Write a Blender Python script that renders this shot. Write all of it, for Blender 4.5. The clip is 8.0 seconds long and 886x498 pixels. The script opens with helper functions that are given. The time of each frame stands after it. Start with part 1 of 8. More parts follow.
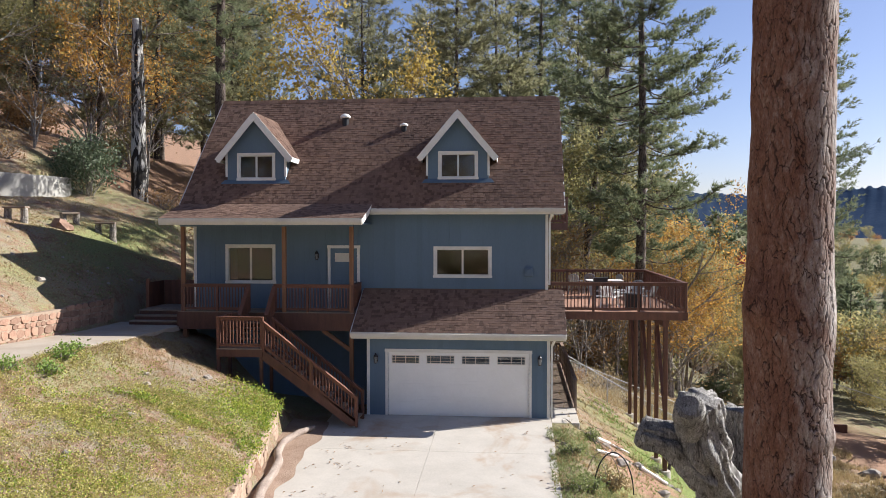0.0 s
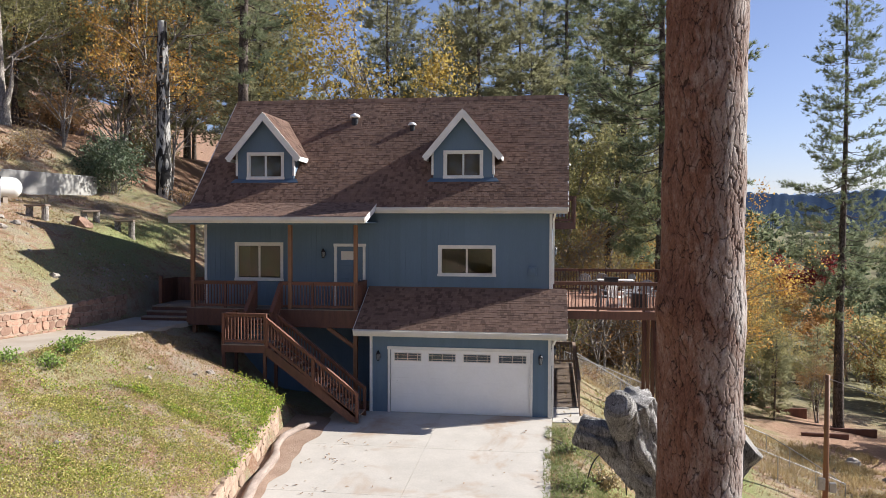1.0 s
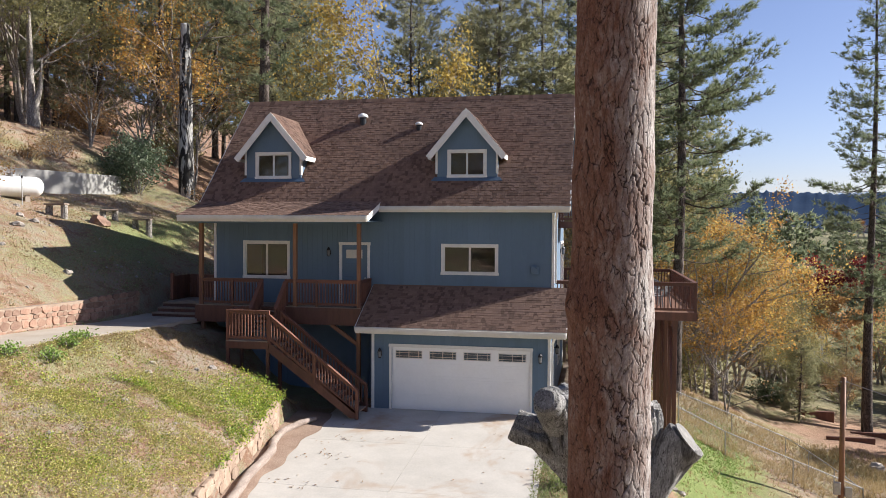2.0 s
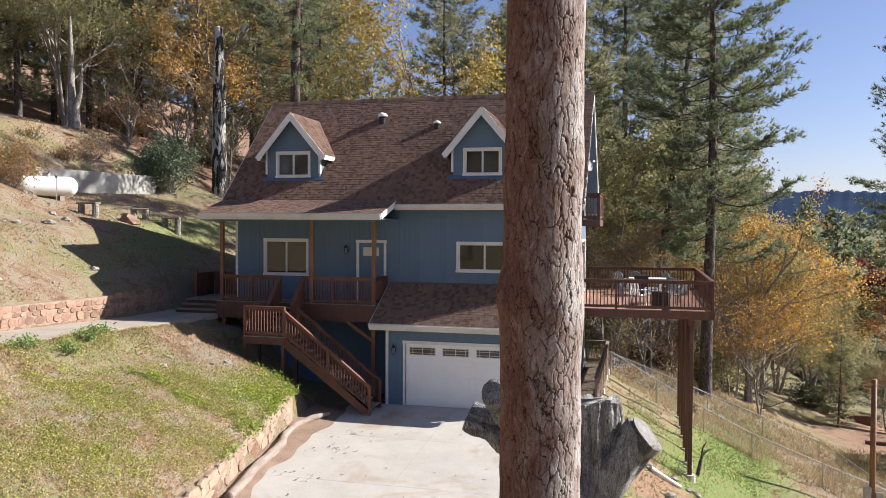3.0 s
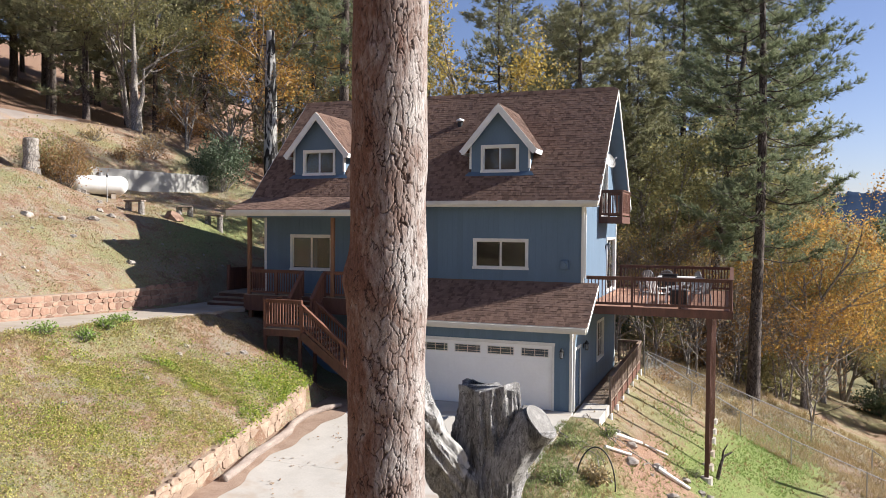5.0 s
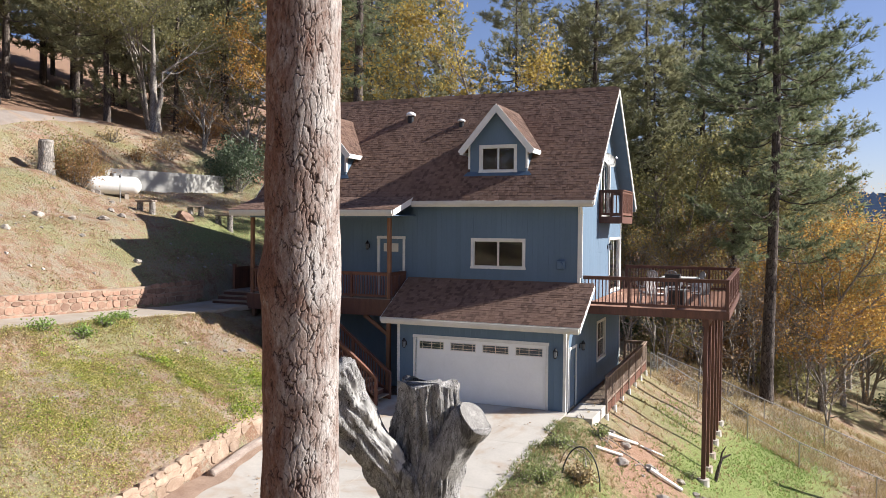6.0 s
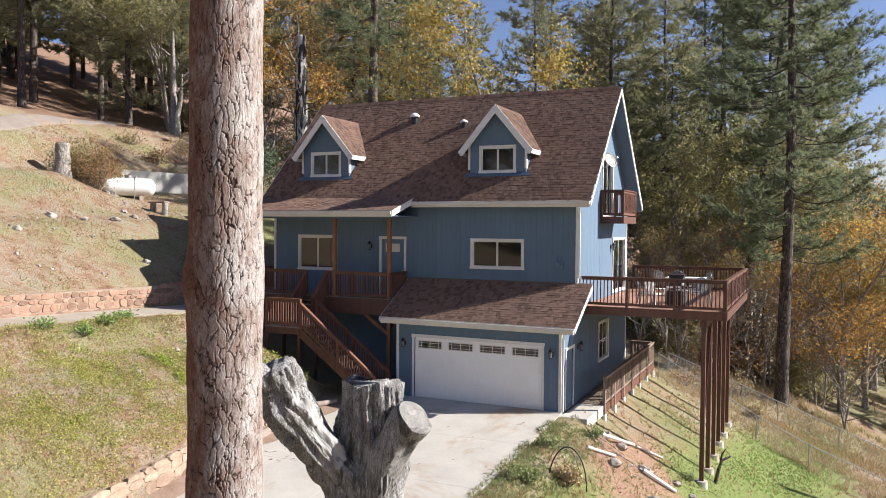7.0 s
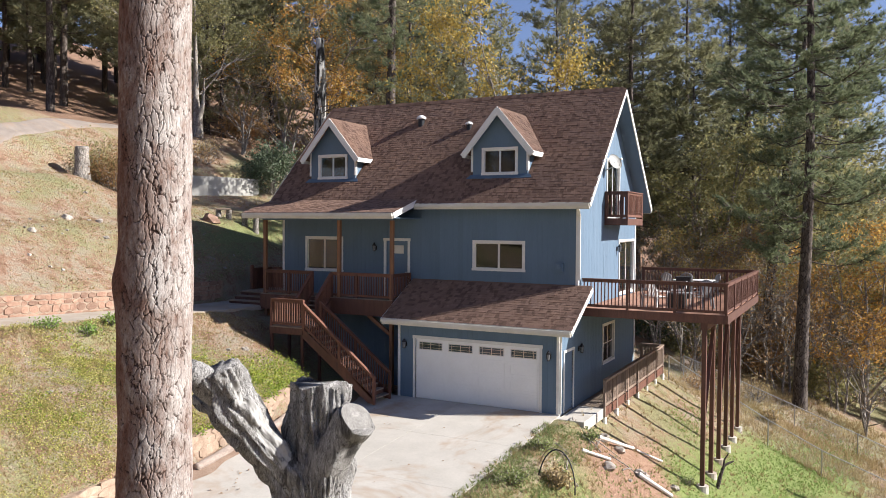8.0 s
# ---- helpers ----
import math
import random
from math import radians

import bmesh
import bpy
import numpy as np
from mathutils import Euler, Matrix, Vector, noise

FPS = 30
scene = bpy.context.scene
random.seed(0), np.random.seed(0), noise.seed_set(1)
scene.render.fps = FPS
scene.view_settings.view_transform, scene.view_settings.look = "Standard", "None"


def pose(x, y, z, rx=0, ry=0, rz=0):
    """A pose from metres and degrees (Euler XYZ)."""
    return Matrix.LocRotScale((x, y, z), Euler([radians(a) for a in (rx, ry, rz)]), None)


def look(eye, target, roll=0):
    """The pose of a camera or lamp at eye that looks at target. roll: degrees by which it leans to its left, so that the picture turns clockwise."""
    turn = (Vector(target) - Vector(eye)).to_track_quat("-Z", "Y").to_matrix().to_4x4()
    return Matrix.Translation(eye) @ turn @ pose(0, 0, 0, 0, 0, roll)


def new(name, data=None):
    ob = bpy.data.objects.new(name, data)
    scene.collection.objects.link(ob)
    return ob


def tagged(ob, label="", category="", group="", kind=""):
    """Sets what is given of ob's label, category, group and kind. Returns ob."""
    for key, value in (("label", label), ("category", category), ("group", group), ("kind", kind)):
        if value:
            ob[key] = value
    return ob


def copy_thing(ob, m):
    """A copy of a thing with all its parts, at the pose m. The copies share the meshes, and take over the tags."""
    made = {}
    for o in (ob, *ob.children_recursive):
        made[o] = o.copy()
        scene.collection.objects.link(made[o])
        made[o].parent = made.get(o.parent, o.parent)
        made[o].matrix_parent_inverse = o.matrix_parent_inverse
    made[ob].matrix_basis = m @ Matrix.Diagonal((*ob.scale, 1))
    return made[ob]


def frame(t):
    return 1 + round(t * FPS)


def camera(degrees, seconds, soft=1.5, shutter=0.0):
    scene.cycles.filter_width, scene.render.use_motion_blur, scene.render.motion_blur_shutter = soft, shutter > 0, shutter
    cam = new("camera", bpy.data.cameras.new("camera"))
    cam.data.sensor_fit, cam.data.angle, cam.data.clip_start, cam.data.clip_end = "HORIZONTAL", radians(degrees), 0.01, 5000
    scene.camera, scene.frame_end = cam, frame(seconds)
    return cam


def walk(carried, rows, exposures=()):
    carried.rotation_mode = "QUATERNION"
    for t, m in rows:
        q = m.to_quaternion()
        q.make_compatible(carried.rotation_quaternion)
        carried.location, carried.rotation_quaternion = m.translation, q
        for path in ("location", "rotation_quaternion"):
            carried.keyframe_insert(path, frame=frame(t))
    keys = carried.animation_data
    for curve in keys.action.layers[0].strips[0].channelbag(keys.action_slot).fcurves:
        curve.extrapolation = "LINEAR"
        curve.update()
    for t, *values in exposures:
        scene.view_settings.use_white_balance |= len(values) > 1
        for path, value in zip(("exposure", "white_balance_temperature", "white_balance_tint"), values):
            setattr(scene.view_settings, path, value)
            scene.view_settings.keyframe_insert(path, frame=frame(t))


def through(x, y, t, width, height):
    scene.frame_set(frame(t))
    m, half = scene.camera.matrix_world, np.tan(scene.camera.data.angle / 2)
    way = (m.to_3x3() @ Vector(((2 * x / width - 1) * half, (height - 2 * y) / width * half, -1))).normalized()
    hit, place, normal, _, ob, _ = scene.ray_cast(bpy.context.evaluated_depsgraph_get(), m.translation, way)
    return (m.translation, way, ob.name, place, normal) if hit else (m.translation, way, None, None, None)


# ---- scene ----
cam = camera(58.6, 8.0, soft=0.6)
PATH = [
    (0, (5.197, -27.112, 6.502), (5.009, -25.122, 6.45), 0.0),
    (0.5, (5.831, -27.115, 6.502), (5.593, -25.13, 6.449), 0.1),
    (1, (6.472, -27.121, 6.502), (6.187, -25.142, 6.447), 0.2),
    (2.5, (8.36, -27.031, 6.453), (7.928, -25.079, 6.396), 0.3),
    (3, (8.932, -26.962, 6.404), (8.439, -25.024, 6.347), 0.3),
    (3.5, (9.548, -26.919, 6.351), (8.997, -24.998, 6.294), 0.4),
    (4, (10.147, -26.805, 6.318), (9.546, -24.898, 6.259), 0.4),
    (4.5, (10.747, -26.677, 6.279), (10.099, -24.786, 6.221), 0.4),
    (6, (12.626, -26.219, 6.264), (11.86, -24.372, 6.207), 0.5),
    (6.5, (13.255, -26.061, 6.272), (12.451, -24.23, 6.214), 0.4),
    (7, (13.857, -25.875, 6.311), (13.015, -24.062, 6.252), 0.4),
    (7.5, (14.477, -25.67, 6.34), (13.594, -23.876, 6.282), 0.4),
    (8, (15.077, -25.419, 6.383), (14.153, -23.646, 6.324), 0.4),
]
walk(cam, [(t, look(eye, target, roll)) for t, eye, target, roll in PATH])

# ---- sky and sun ----
SUN = Vector((1.0, 0.415, 0.66)).normalized()
world = bpy.data.worlds.new("sky")
scene.world = world
world.use_nodes = True
wn = world.node_tree
sky = wn.nodes.new("ShaderNodeTexSky")
sky.sky_type = "NISHITA"
sky.sun_disc = False
sky.sun_elevation = math.asin(SUN.z)
sky.sun_rotation = math.atan2(SUN.x, SUN.y)
sky.altitude = 800.0
sky.air_density = 1.0
sky.dust_density = 1.1
sky.ozone_density = 3.2
tint = wn.nodes.new("ShaderNodeMix")
tint.data_type, tint.blend_type = "RGBA", "MULTIPLY"
tint.inputs["Factor"].default_value = 1.0
tint.inputs["B"].default_value = (1.10, 0.98, 1.10, 1)
wn.links.new(sky.outputs[0], tint.inputs["A"])
wn.links.new(tint.outputs["Result"], wn.nodes["Background"].inputs[0])
wn.nodes["Background"].inputs[1].default_value = 0.062
sun = new("sun", bpy.data.lights.new("sun", "SUN"))
sun.data.energy = 5.0
sun.data.angle = radians(0.53)
sun.data.color = (1.0, 0.975, 0.94)
sun.matrix_world = look(SUN * 60, (0, 0, 0))
scene.view_settings.exposure = 1.01

# ---- materials ----
def mat_base(name):
    m = bpy.data.materials.new(name)
    m.use_nodes = True
    nt = m.node_tree
    return m, nt, nt.nodes["Principled BSDF"]


def coords(nt, space="Object", scale=(1, 1, 1)):
    if space == "World":
        src = nt.nodes.new("ShaderNodeNewGeometry").outputs["Position"]
    else:
        src = nt.nodes.new("ShaderNodeTexCoord").outputs["Object"]
    mp = nt.nodes.new("ShaderNodeMapping")
    mp.inputs["Scale"].default_value = scale
    nt.links.new(src, mp.inputs["Vector"])
    return mp.outputs[0]


def noise_tex(nt, vec, scale, detail=4.0, rough=0.55, distort=0.0):
    n = nt.nodes.new("ShaderNodeTexNoise")
    n.inputs["Scale"].default_value = scale
    n.inputs["Detail"].default_value = detail
    n.inputs["Roughness"].default_value = rough
    n.inputs["Distortion"].default_value = distort
    nt.links.new(vec, n.inputs["Vector"])
    return n.outputs["Fac"]


def ramp(nt, fac, stops):
    r = nt.nodes.new("ShaderNodeValToRGB")
    while len(r.color_ramp.elements) < len(stops):
        r.color_ramp.elements.new(0.5)
    for e, (p, c) in zip(r.color_ramp.elements, stops):
        e.position = p
        e.color = (*c, 1) if len(c) == 3 else c
    nt.links.new(fac, r.inputs[0])
    return r.outputs[0]


def mixc(nt, fac, a, b, mode="MIX"):
    n = nt.nodes.new("ShaderNodeMix")
    n.data_type = "RGBA"
    n.blend_type = mode
    for sock, v in ((n.inputs["Factor"], fac), (n.inputs["A"], a), (n.inputs["B"], b)):
        if isinstance(v, (int, float)):
            sock.default_value = v
        elif isinstance(v, tuple):
            sock.default_value = (*v, 1)
        else:
            nt.links.new(v, sock)
    return n.outputs["Result"]


def maths(nt, op, a, b=0.0):
    n = nt.nodes.new("ShaderNodeMath")
    n.operation = op
    n.use_clamp = False
    for sock, v in zip(n.inputs, (a, b)):
        if isinstance(v, (int, float)):
            sock.default_value = v
        else:
            nt.links.new(v, sock)
    return n.outputs[0]


def bump(nt, bsdf, height, dist=0.01, strength=1.0):
    b = nt.nodes.new("ShaderNodeBump")
    b.inputs["Distance"].default_value = dist
    b.inputs["Strength"].default_value = strength
    nt.links.new(height, b.inputs["Height"])
    nt.links.new(b.outputs[0], bsdf.inputs["Normal"])


def surface(name, dark, light, scale=(4, 4, 4), fine=30.0, rough=0.8, metal=0.0, relief=0.004, spots=None, space="Object", vary=0.0, spec=0.5, island=0.0):
    """Two scales of noise between two colours, a fine bump, and optional stains and piece-to-piece variation."""
    m, nt, b = mat_base(name)
    v = coords(nt, space, scale)
    n1 = noise_tex(nt, v, 1.0, 5.0, 0.6)
    n2 = noise_tex(nt, v, fine / max(scale), 3.0, 0.6)
    f = maths(nt, "ADD", maths(nt, "MULTIPLY", n1, 0.65), maths(nt, "MULTIPLY", n2, 0.35))
    col = ramp(nt, f, [(0.32, dark), (0.68, light)])
    if spots:
        n3 = noise_tex(nt, v, 0.35, 4.0, 0.7, 0.5)
        s = ramp(nt, n3, [(0.52, (0, 0, 0)), (0.68, (1, 1, 1))])
        col = mixc(nt, s, col, spots)
    if vary or island:
        src = nt.nodes.new("ShaderNodeObjectInfo").outputs["Random"] if vary else nt.nodes.new("ShaderNodeNewGeometry").outputs["Random Per Island"]
        k = vary or island
        g = ramp(nt, src, [(0.0, (1 - k,) * 3), (1.0, (1 + k * 0.6,) * 3)])
        col = mixc(nt, 1.0, col, g, "MULTIPLY")
    nt.links.new(col, b.inputs["Base Color"])
    b.inputs["Roughness"].default_value = rough
    b.inputs["Metallic"].default_value = metal
    b.inputs["Specular IOR Level"].default_value = spec
    if relief:
        bump(nt, b, n2, relief)
    return m


M = {}
M["siding"] = surface("siding_blue", (0.098, 0.150, 0.210), (0.120, 0.180, 0.245), (1.5, 1.5, 0.4), 25, 0.7, relief=0.003, vary=0.05)
M["trim"] = surface("trim_white", (0.62, 0.60, 0.56), (0.76, 0.74, 0.70), (3, 3, 3), 20, 0.55, relief=0.001)
M["fascia"] = surface("fascia_cream", (0.55, 0.51, 0.44), (0.68, 0.64, 0.57), (2, 2, 2), 20, 0.55, relief=0.001)
M["garage"] = surface("garage_white", (0.80, 0.79, 0.77), (0.87, 0.86, 0.84), (1.2, 1.2, 1.2), 14, 0.45, relief=0.001)
M["wood_dark"] = surface("stained_redwood", (0.075, 0.030, 0.020), (0.15, 0.062, 0.040), (6, 6, 1.2), 40, 0.6, relief=0.003, vary=0.2)
M["wood_post"] = surface("porch_cedar", (0.17, 0.075, 0.035), (0.27, 0.13, 0.065), (9, 9, 1.0), 40, 0.65, relief=0.003, vary=0.1)
M["wood_rail"] = surface("rail_wood", (0.10, 0.039, 0.024), (0.18, 0.073, 0.044), (6, 6, 1.5), 40, 0.65, relief=0.003, vary=0.22)
M["wood_deck"] = surface("deck_boards", (0.25, 0.12, 0.075), (0.38, 0.20, 0.13), (2, 8, 8), 40, 0.7, relief=0.003, vary=0.2)
M["wood_grey"] = surface("weathered_boards", (0.20, 0.145, 0.105), (0.33, 0.25, 0.19), (3, 3, 3), 40, 0.8, relief=0.003, vary=0.2)
M["wood_worn"] = surface("worn_rail_wood", (0.15, 0.10, 0.075), (0.30, 0.22, 0.165), (6, 6, 1.5), 40, 0.75, relief=0.003, vary=0.25)
M["log_wood"] = surface("weathered_log", (0.17, 0.125, 0.10), (0.36, 0.29, 0.24), (7, 2.0, 7), 40, 0.85, relief=0.008, space="World")
M["concrete"] = surface("concrete", (0.40, 0.365, 0.315), (0.52, 0.475, 0.415), (0.9, 0.9, 0.9), 18, 0.85, relief=0.002, spots=(0.37, 0.27, 0.19), space="World")
M["pathc"] = surface("dusty_concrete", (0.31, 0.255, 0.195), (0.43, 0.37, 0.30), (0.9, 0.9, 0.9), 18, 0.9, relief=0.003, spots=(0.33, 0.24, 0.16), space="World")
M["cwall"] = surface("concrete_wall", (0.27, 0.258, 0.235), (0.37, 0.355, 0.325), (0.8, 0.8, 0.8), 18, 0.85, relief=0.003, space="World")
M["stone"] = surface("wall_stone", (0.21, 0.108, 0.072), (0.38, 0.245, 0.172), (5, 5, 5), 30, 0.85, relief=0.006, vary=0.35)
M["stone_tan"] = surface("tan_rubble", (0.23, 0.145, 0.095), (0.43, 0.325, 0.24), (4, 4, 4), 26, 0.9, relief=0.01, vary=0.16, spots=(0.25, 0.17, 0.115))
M["mortar"] = surface("mortar", (0.235, 0.165, 0.115), (0.345, 0.262, 0.195), (6, 6, 6), 30, 0.9, relief=0.006)
M["rock"] = surface("rock", (0.24, 0.20, 0.165), (0.46, 0.41, 0.355), (6, 6, 6), 30, 0.85, relief=0.01, vary=0.25)
M["metal_dark"] = surface("dark_metal", (0.02, 0.02, 0.022), (0.04, 0.04, 0.042), (8, 8, 8), 40, 0.45, 0.6, relief=0.0)
M["galv"] = surface("galvanised", (0.30, 0.30, 0.30), (0.48, 0.48, 0.47), (8, 8, 8), 40, 0.45, 0.85, relief=0.0)
M["white_metal"] = surface("white_metal", (0.68, 0.66, 0.62), (0.80, 0.79, 0.76), (3, 3, 3), 20, 0.4, relief=0.0)
M["pvc"] = surface("pvc", (0.70, 0.68, 0.63), (0.84, 0.82, 0.78), (3, 3, 3), 20, 0.4, relief=0.0)
# near-black colour stands in for the dimness of the rooms
M["inside"] = surface("dim_interior", (0.05, 0.052, 0.046), (0.075, 0.078, 0.07), (1, 1, 1), 10, 0.9, relief=0.0)
M["lead"] = surface("bluish_flashing", (0.07, 0.11, 0.16), (0.10, 0.15, 0.21), (3, 3, 3), 20, 0.5, relief=0.0)
M["smoked"] = surface("grey_lamp_glass", (0.16, 0.17, 0.18), (0.24, 0.25, 0.26), (6, 6, 6), 20, 0.25, relief=0.0)
M["black"] = surface("black_plastic", (0.015, 0.015, 0.016), (0.03, 0.03, 0.03), (5, 5, 5), 20, 0.5, relief=0.0)


def glass_mat():
    m, nt, b = mat_base("window_glass")
    b.inputs["Base Color"].default_value = (0.85, 0.9, 0.88, 1)
    b.inputs["Roughness"].default_value = 0.02
    b.inputs["IOR"].default_value = 1.45
    b.inputs["Transmission Weight"].default_value = 1.0
    return m


M["glass"] = glass_mat()


def shingle_mat():
    m, nt, b = mat_base("roof_shingle")
    v = coords(nt, "World")
    n1 = noise_tex(nt, v, 0.55, 4.0, 0.6)
    n2 = noise_tex(nt, v, 45.0, 2.0, 0.6)
    geo = nt.nodes.new("ShaderNodeNewGeometry")
    oi = nt.nodes.new("ShaderNodeObjectInfo")
    r = maths(nt, "FRACT", maths(nt, "ADD", geo.outputs["Random Per Island"], maths(nt, "MULTIPLY", oi.outputs["Random"], 7.31)))
    tab = ramp(nt, r, [(0.0, (0.125, 0.072, 0.052)), (0.2, (0.15, 0.088, 0.063)), (0.3, (0.19, 0.113, 0.081)), (0.7, (0.215, 0.129, 0.094)), (1.0, (0.24, 0.147, 0.108))])
    col = mixc(nt, 1.0, tab, ramp(nt, n1, [(0.3, (0.86, 0.86, 0.88)), (0.7, (1.12, 1.10, 1.06))]), "MULTIPLY")
    col = mixc(nt, 1.0, col, ramp(nt, n2, [(0.3, (0.72, 0.72, 0.72)), (0.7, (1.25, 1.25, 1.25))]), "MULTIPLY")
    nt.links.new(col, b.inputs["Base Color"])
    b.inputs["Roughness"].default_value = 0.95
    b.inputs["Diffuse Roughness"].default_value = 1.0
    b.inputs["Specular IOR Level"].default_value = 0.3
    bump(nt, b, n2, 0.006)
    return m


M["shingle"] = shingle_mat()


def ground_mat():
    m, nt, b = mat_base("hillside")
    v = coords(nt, "World")
    big = noise_tex(nt, v, 0.22, 5.0, 0.65, 0.4)
    mid = noise_tex(nt, v, 1.3, 6.0, 0.7, 0.3)
    fine = noise_tex(nt, v, 11.0, 5.0, 0.75)
    grit = noise_tex(nt, v, 46.0, 3.0, 0.75)
    soil = ramp(nt, mid, [(0.30, (0.15, 0.080, 0.050)), (0.46, (0.27, 0.16, 0.105)), (0.58, (0.32, 0.23, 0.165)), (0.72, (0.38, 0.32, 0.26))])
    straw = ramp(nt, fine, [(0.3, (0.21, 0.165, 0.115)), (0.7, (0.375, 0.32, 0.25))])
    green = ramp(nt, fine, [(0.3, (0.13, 0.135, 0.06)), (0.7, (0.29, 0.275, 0.135))])
    litter = ramp(nt, fine, [(0.3, (0.15, 0.085, 0.055)), (0.55, (0.27, 0.165, 0.11)), (0.75, (0.37, 0.27, 0.195))])
    mf = maths(nt, "ADD", maths(nt, "MULTIPLY", mid, 0.55), maths(nt, "MULTIPLY", fine, 0.45))
    col = mixc(nt, ramp(nt, mf, [(0.46, (0, 0, 0)), (0.58, (1, 1, 1))]), soil, straw)
    gm = maths(nt, "ADD", maths(nt, "MULTIPLY", big, 0.55), maths(nt, "MULTIPLY", fine, 0.45))
    col = mixc(nt, ramp(nt, gm, [(0.465, (0, 0, 0)), (0.555, (0.88, 0.88, 0.88))]), col, green)
    # needle litter under the woods behind and above
    sep = nt.nodes.new("ShaderNodeSeparateXYZ")
    nt.links.new(v, sep.inputs[0])
    wy = maths(nt, "DIVIDE", maths(nt, "SUBTRACT", sep.outputs["Y"], 17.0), 5.0)
    wx = maths(nt, "DIVIDE", maths(nt, "SUBTRACT", -25.0, sep.outputs["X"]), 3.0)
    left = maths(nt, "MULTIPLY", maths(nt, "LESS_THAN", sep.outputs["X"], 4.0), wy)
    w = maths(nt, "ADD", maths(nt, "MAXIMUM", left, wx), maths(nt, "SUBTRACT", mid, 0.5))
    # grass belt below the deck and raw red soil by the drive's edge
    belt = maths(nt, "ABSOLUTE", maths(nt, "SUBTRACT", maths(nt, "SUBTRACT", sep.outputs["X"], maths(nt, "MULTIPLY", sep.outputs["Y"], 0.20)), 10.9))
    belt = maths(nt, "SUBTRACT", maths(nt, "MULTIPLY", mf, 2.6), maths(nt, "ADD", maths(nt, "MULTIPLY", belt, 0.33), maths(nt, "MULTIPLY", maths(nt, "MAXIMUM", maths(nt, "SUBTRACT", sep.outputs["Y"], 15.0), 0.0), 0.3)))
    belt = maths(nt, "MULTIPLY", belt, maths(nt, "GREATER_THAN", sep.outputs["X"], 7.5))
    turf = ramp(nt, fine, [(0.3, (0.135, 0.155, 0.058)), (0.7, (0.285, 0.30, 0.13))])
    lush = ramp(nt, fine, [(0.3, (0.115, 0.15, 0.045)), (0.7, (0.25, 0.29, 0.10))])
    col = mixc(nt, ramp(nt, belt, [(0.35, (0, 0, 0)), (0.75, (1, 1, 1))]), col, lush)
    raw_x = maths(nt, "ABSOLUTE", maths(nt, "SUBTRACT", sep.outputs["X"], 8.9))
    raw_y = maths(nt, "ABSOLUTE", maths(nt, "ADD", sep.outputs["Y"], 0.6))
    raw_m = maths(nt, "SUBTRACT", maths(nt, "MULTIPLY", mf, 2.6), maths(nt, "ADD", maths(nt, "MULTIPLY", raw_x, 0.42), maths(nt, "MULTIPLY", raw_y, 0.20)))
    redsoil = ramp(nt, fine, [(0.3, (0.25, 0.135, 0.085)), (0.7, (0.40, 0.265, 0.185))])
    col = mixc(nt, ramp(nt, raw_m, [(0.45, (0, 0, 0)), (0.75, (1, 1, 1))]), col, redsoil)
    col = mixc(nt, ramp(nt, w, [(0.0, (0, 0, 0)), (0.7, (1, 1, 1))]), col, litter)
    # lawn on the terrace beside the house, scrub on the valley floor
    lx = maths(nt, "ABSOLUTE", maths(nt, "ADD", maths(nt, "ADD", sep.outputs["X"], 12.2), maths(nt, "MULTIPLY", sep.outputs["Y"], 0.12)))
    ly = maths(nt, "ABSOLUTE", maths(nt, "SUBTRACT", sep.outputs["Y"], 7.5))
    lm = maths(nt, "SUBTRACT", maths(nt, "MULTIPLY", mf, 2.4), maths(nt, "ADD", maths(nt, "MULTIPLY", lx, 0.34), maths(nt, "MULTIPLY", ly, 0.085)))
    col = mixc(nt, ramp(nt, lm, [(0.35, (0, 0, 0)), (0.95, (1, 1, 1))]), col, turf)
    yx = maths(nt, "ABSOLUTE", maths(nt, "SUBTRACT", sep.outputs["X"], 27.0))
    yy = maths(nt, "ABSOLUTE", maths(nt, "SUBTRACT", sep.outputs["Y"], 30.0))
    ym = maths(nt, "SUBTRACT", maths(nt, "MULTIPLY", mf, 2.4), maths(nt, "ADD", maths(nt, "MULTIPLY", yx, 0.11), maths(nt, "MULTIPLY", yy, 0.05)))
    col = mixc(nt, ramp(nt, ym, [(0.35, (0, 0, 0)), (0.75, (1, 1, 1))]), col, redsoil)
    scrub = ramp(nt, mid, [(0.3, (0.10, 0.10, 0.055)), (0.55, (0.20, 0.18, 0.10)), (0.75, (0.33, 0.28, 0.18))])
    sc = maths(nt, "MULTIPLY", maths(nt, "GREATER_THAN", sep.outputs["X"], 4.0), maths(nt, "DIVIDE", maths(nt, "SUBTRACT", sep.outputs["Y"], 36.0), 14.0))
    col = mixc(nt, ramp(nt, maths(nt, "ADD", sc, maths(nt, "SUBTRACT", mid, 0.5)), [(0.0, (0, 0, 0)), (0.8, (1, 1, 1))]), col, scrub)
    col = mixc(nt, 1.0, col, ramp(nt, grit, [(0.3, (0.55, 0.55, 0.55)), (0.5, (1.0, 1.0, 1.0)), (0.7, (1.42, 1.42, 1.42))]), "MULTIPLY")
    nt.links.new(col, b.inputs["Base Color"])
    b.inputs["Roughness"].default_value = 0.95
    b.inputs["Specular IOR Level"].default_value = 0.15
    h = maths(nt, "ADD", fine, maths(nt, "MULTIPLY", grit, 0.22))
    bump(nt, b, h, 0.07)
    return m


M["ground"] = ground_mat()


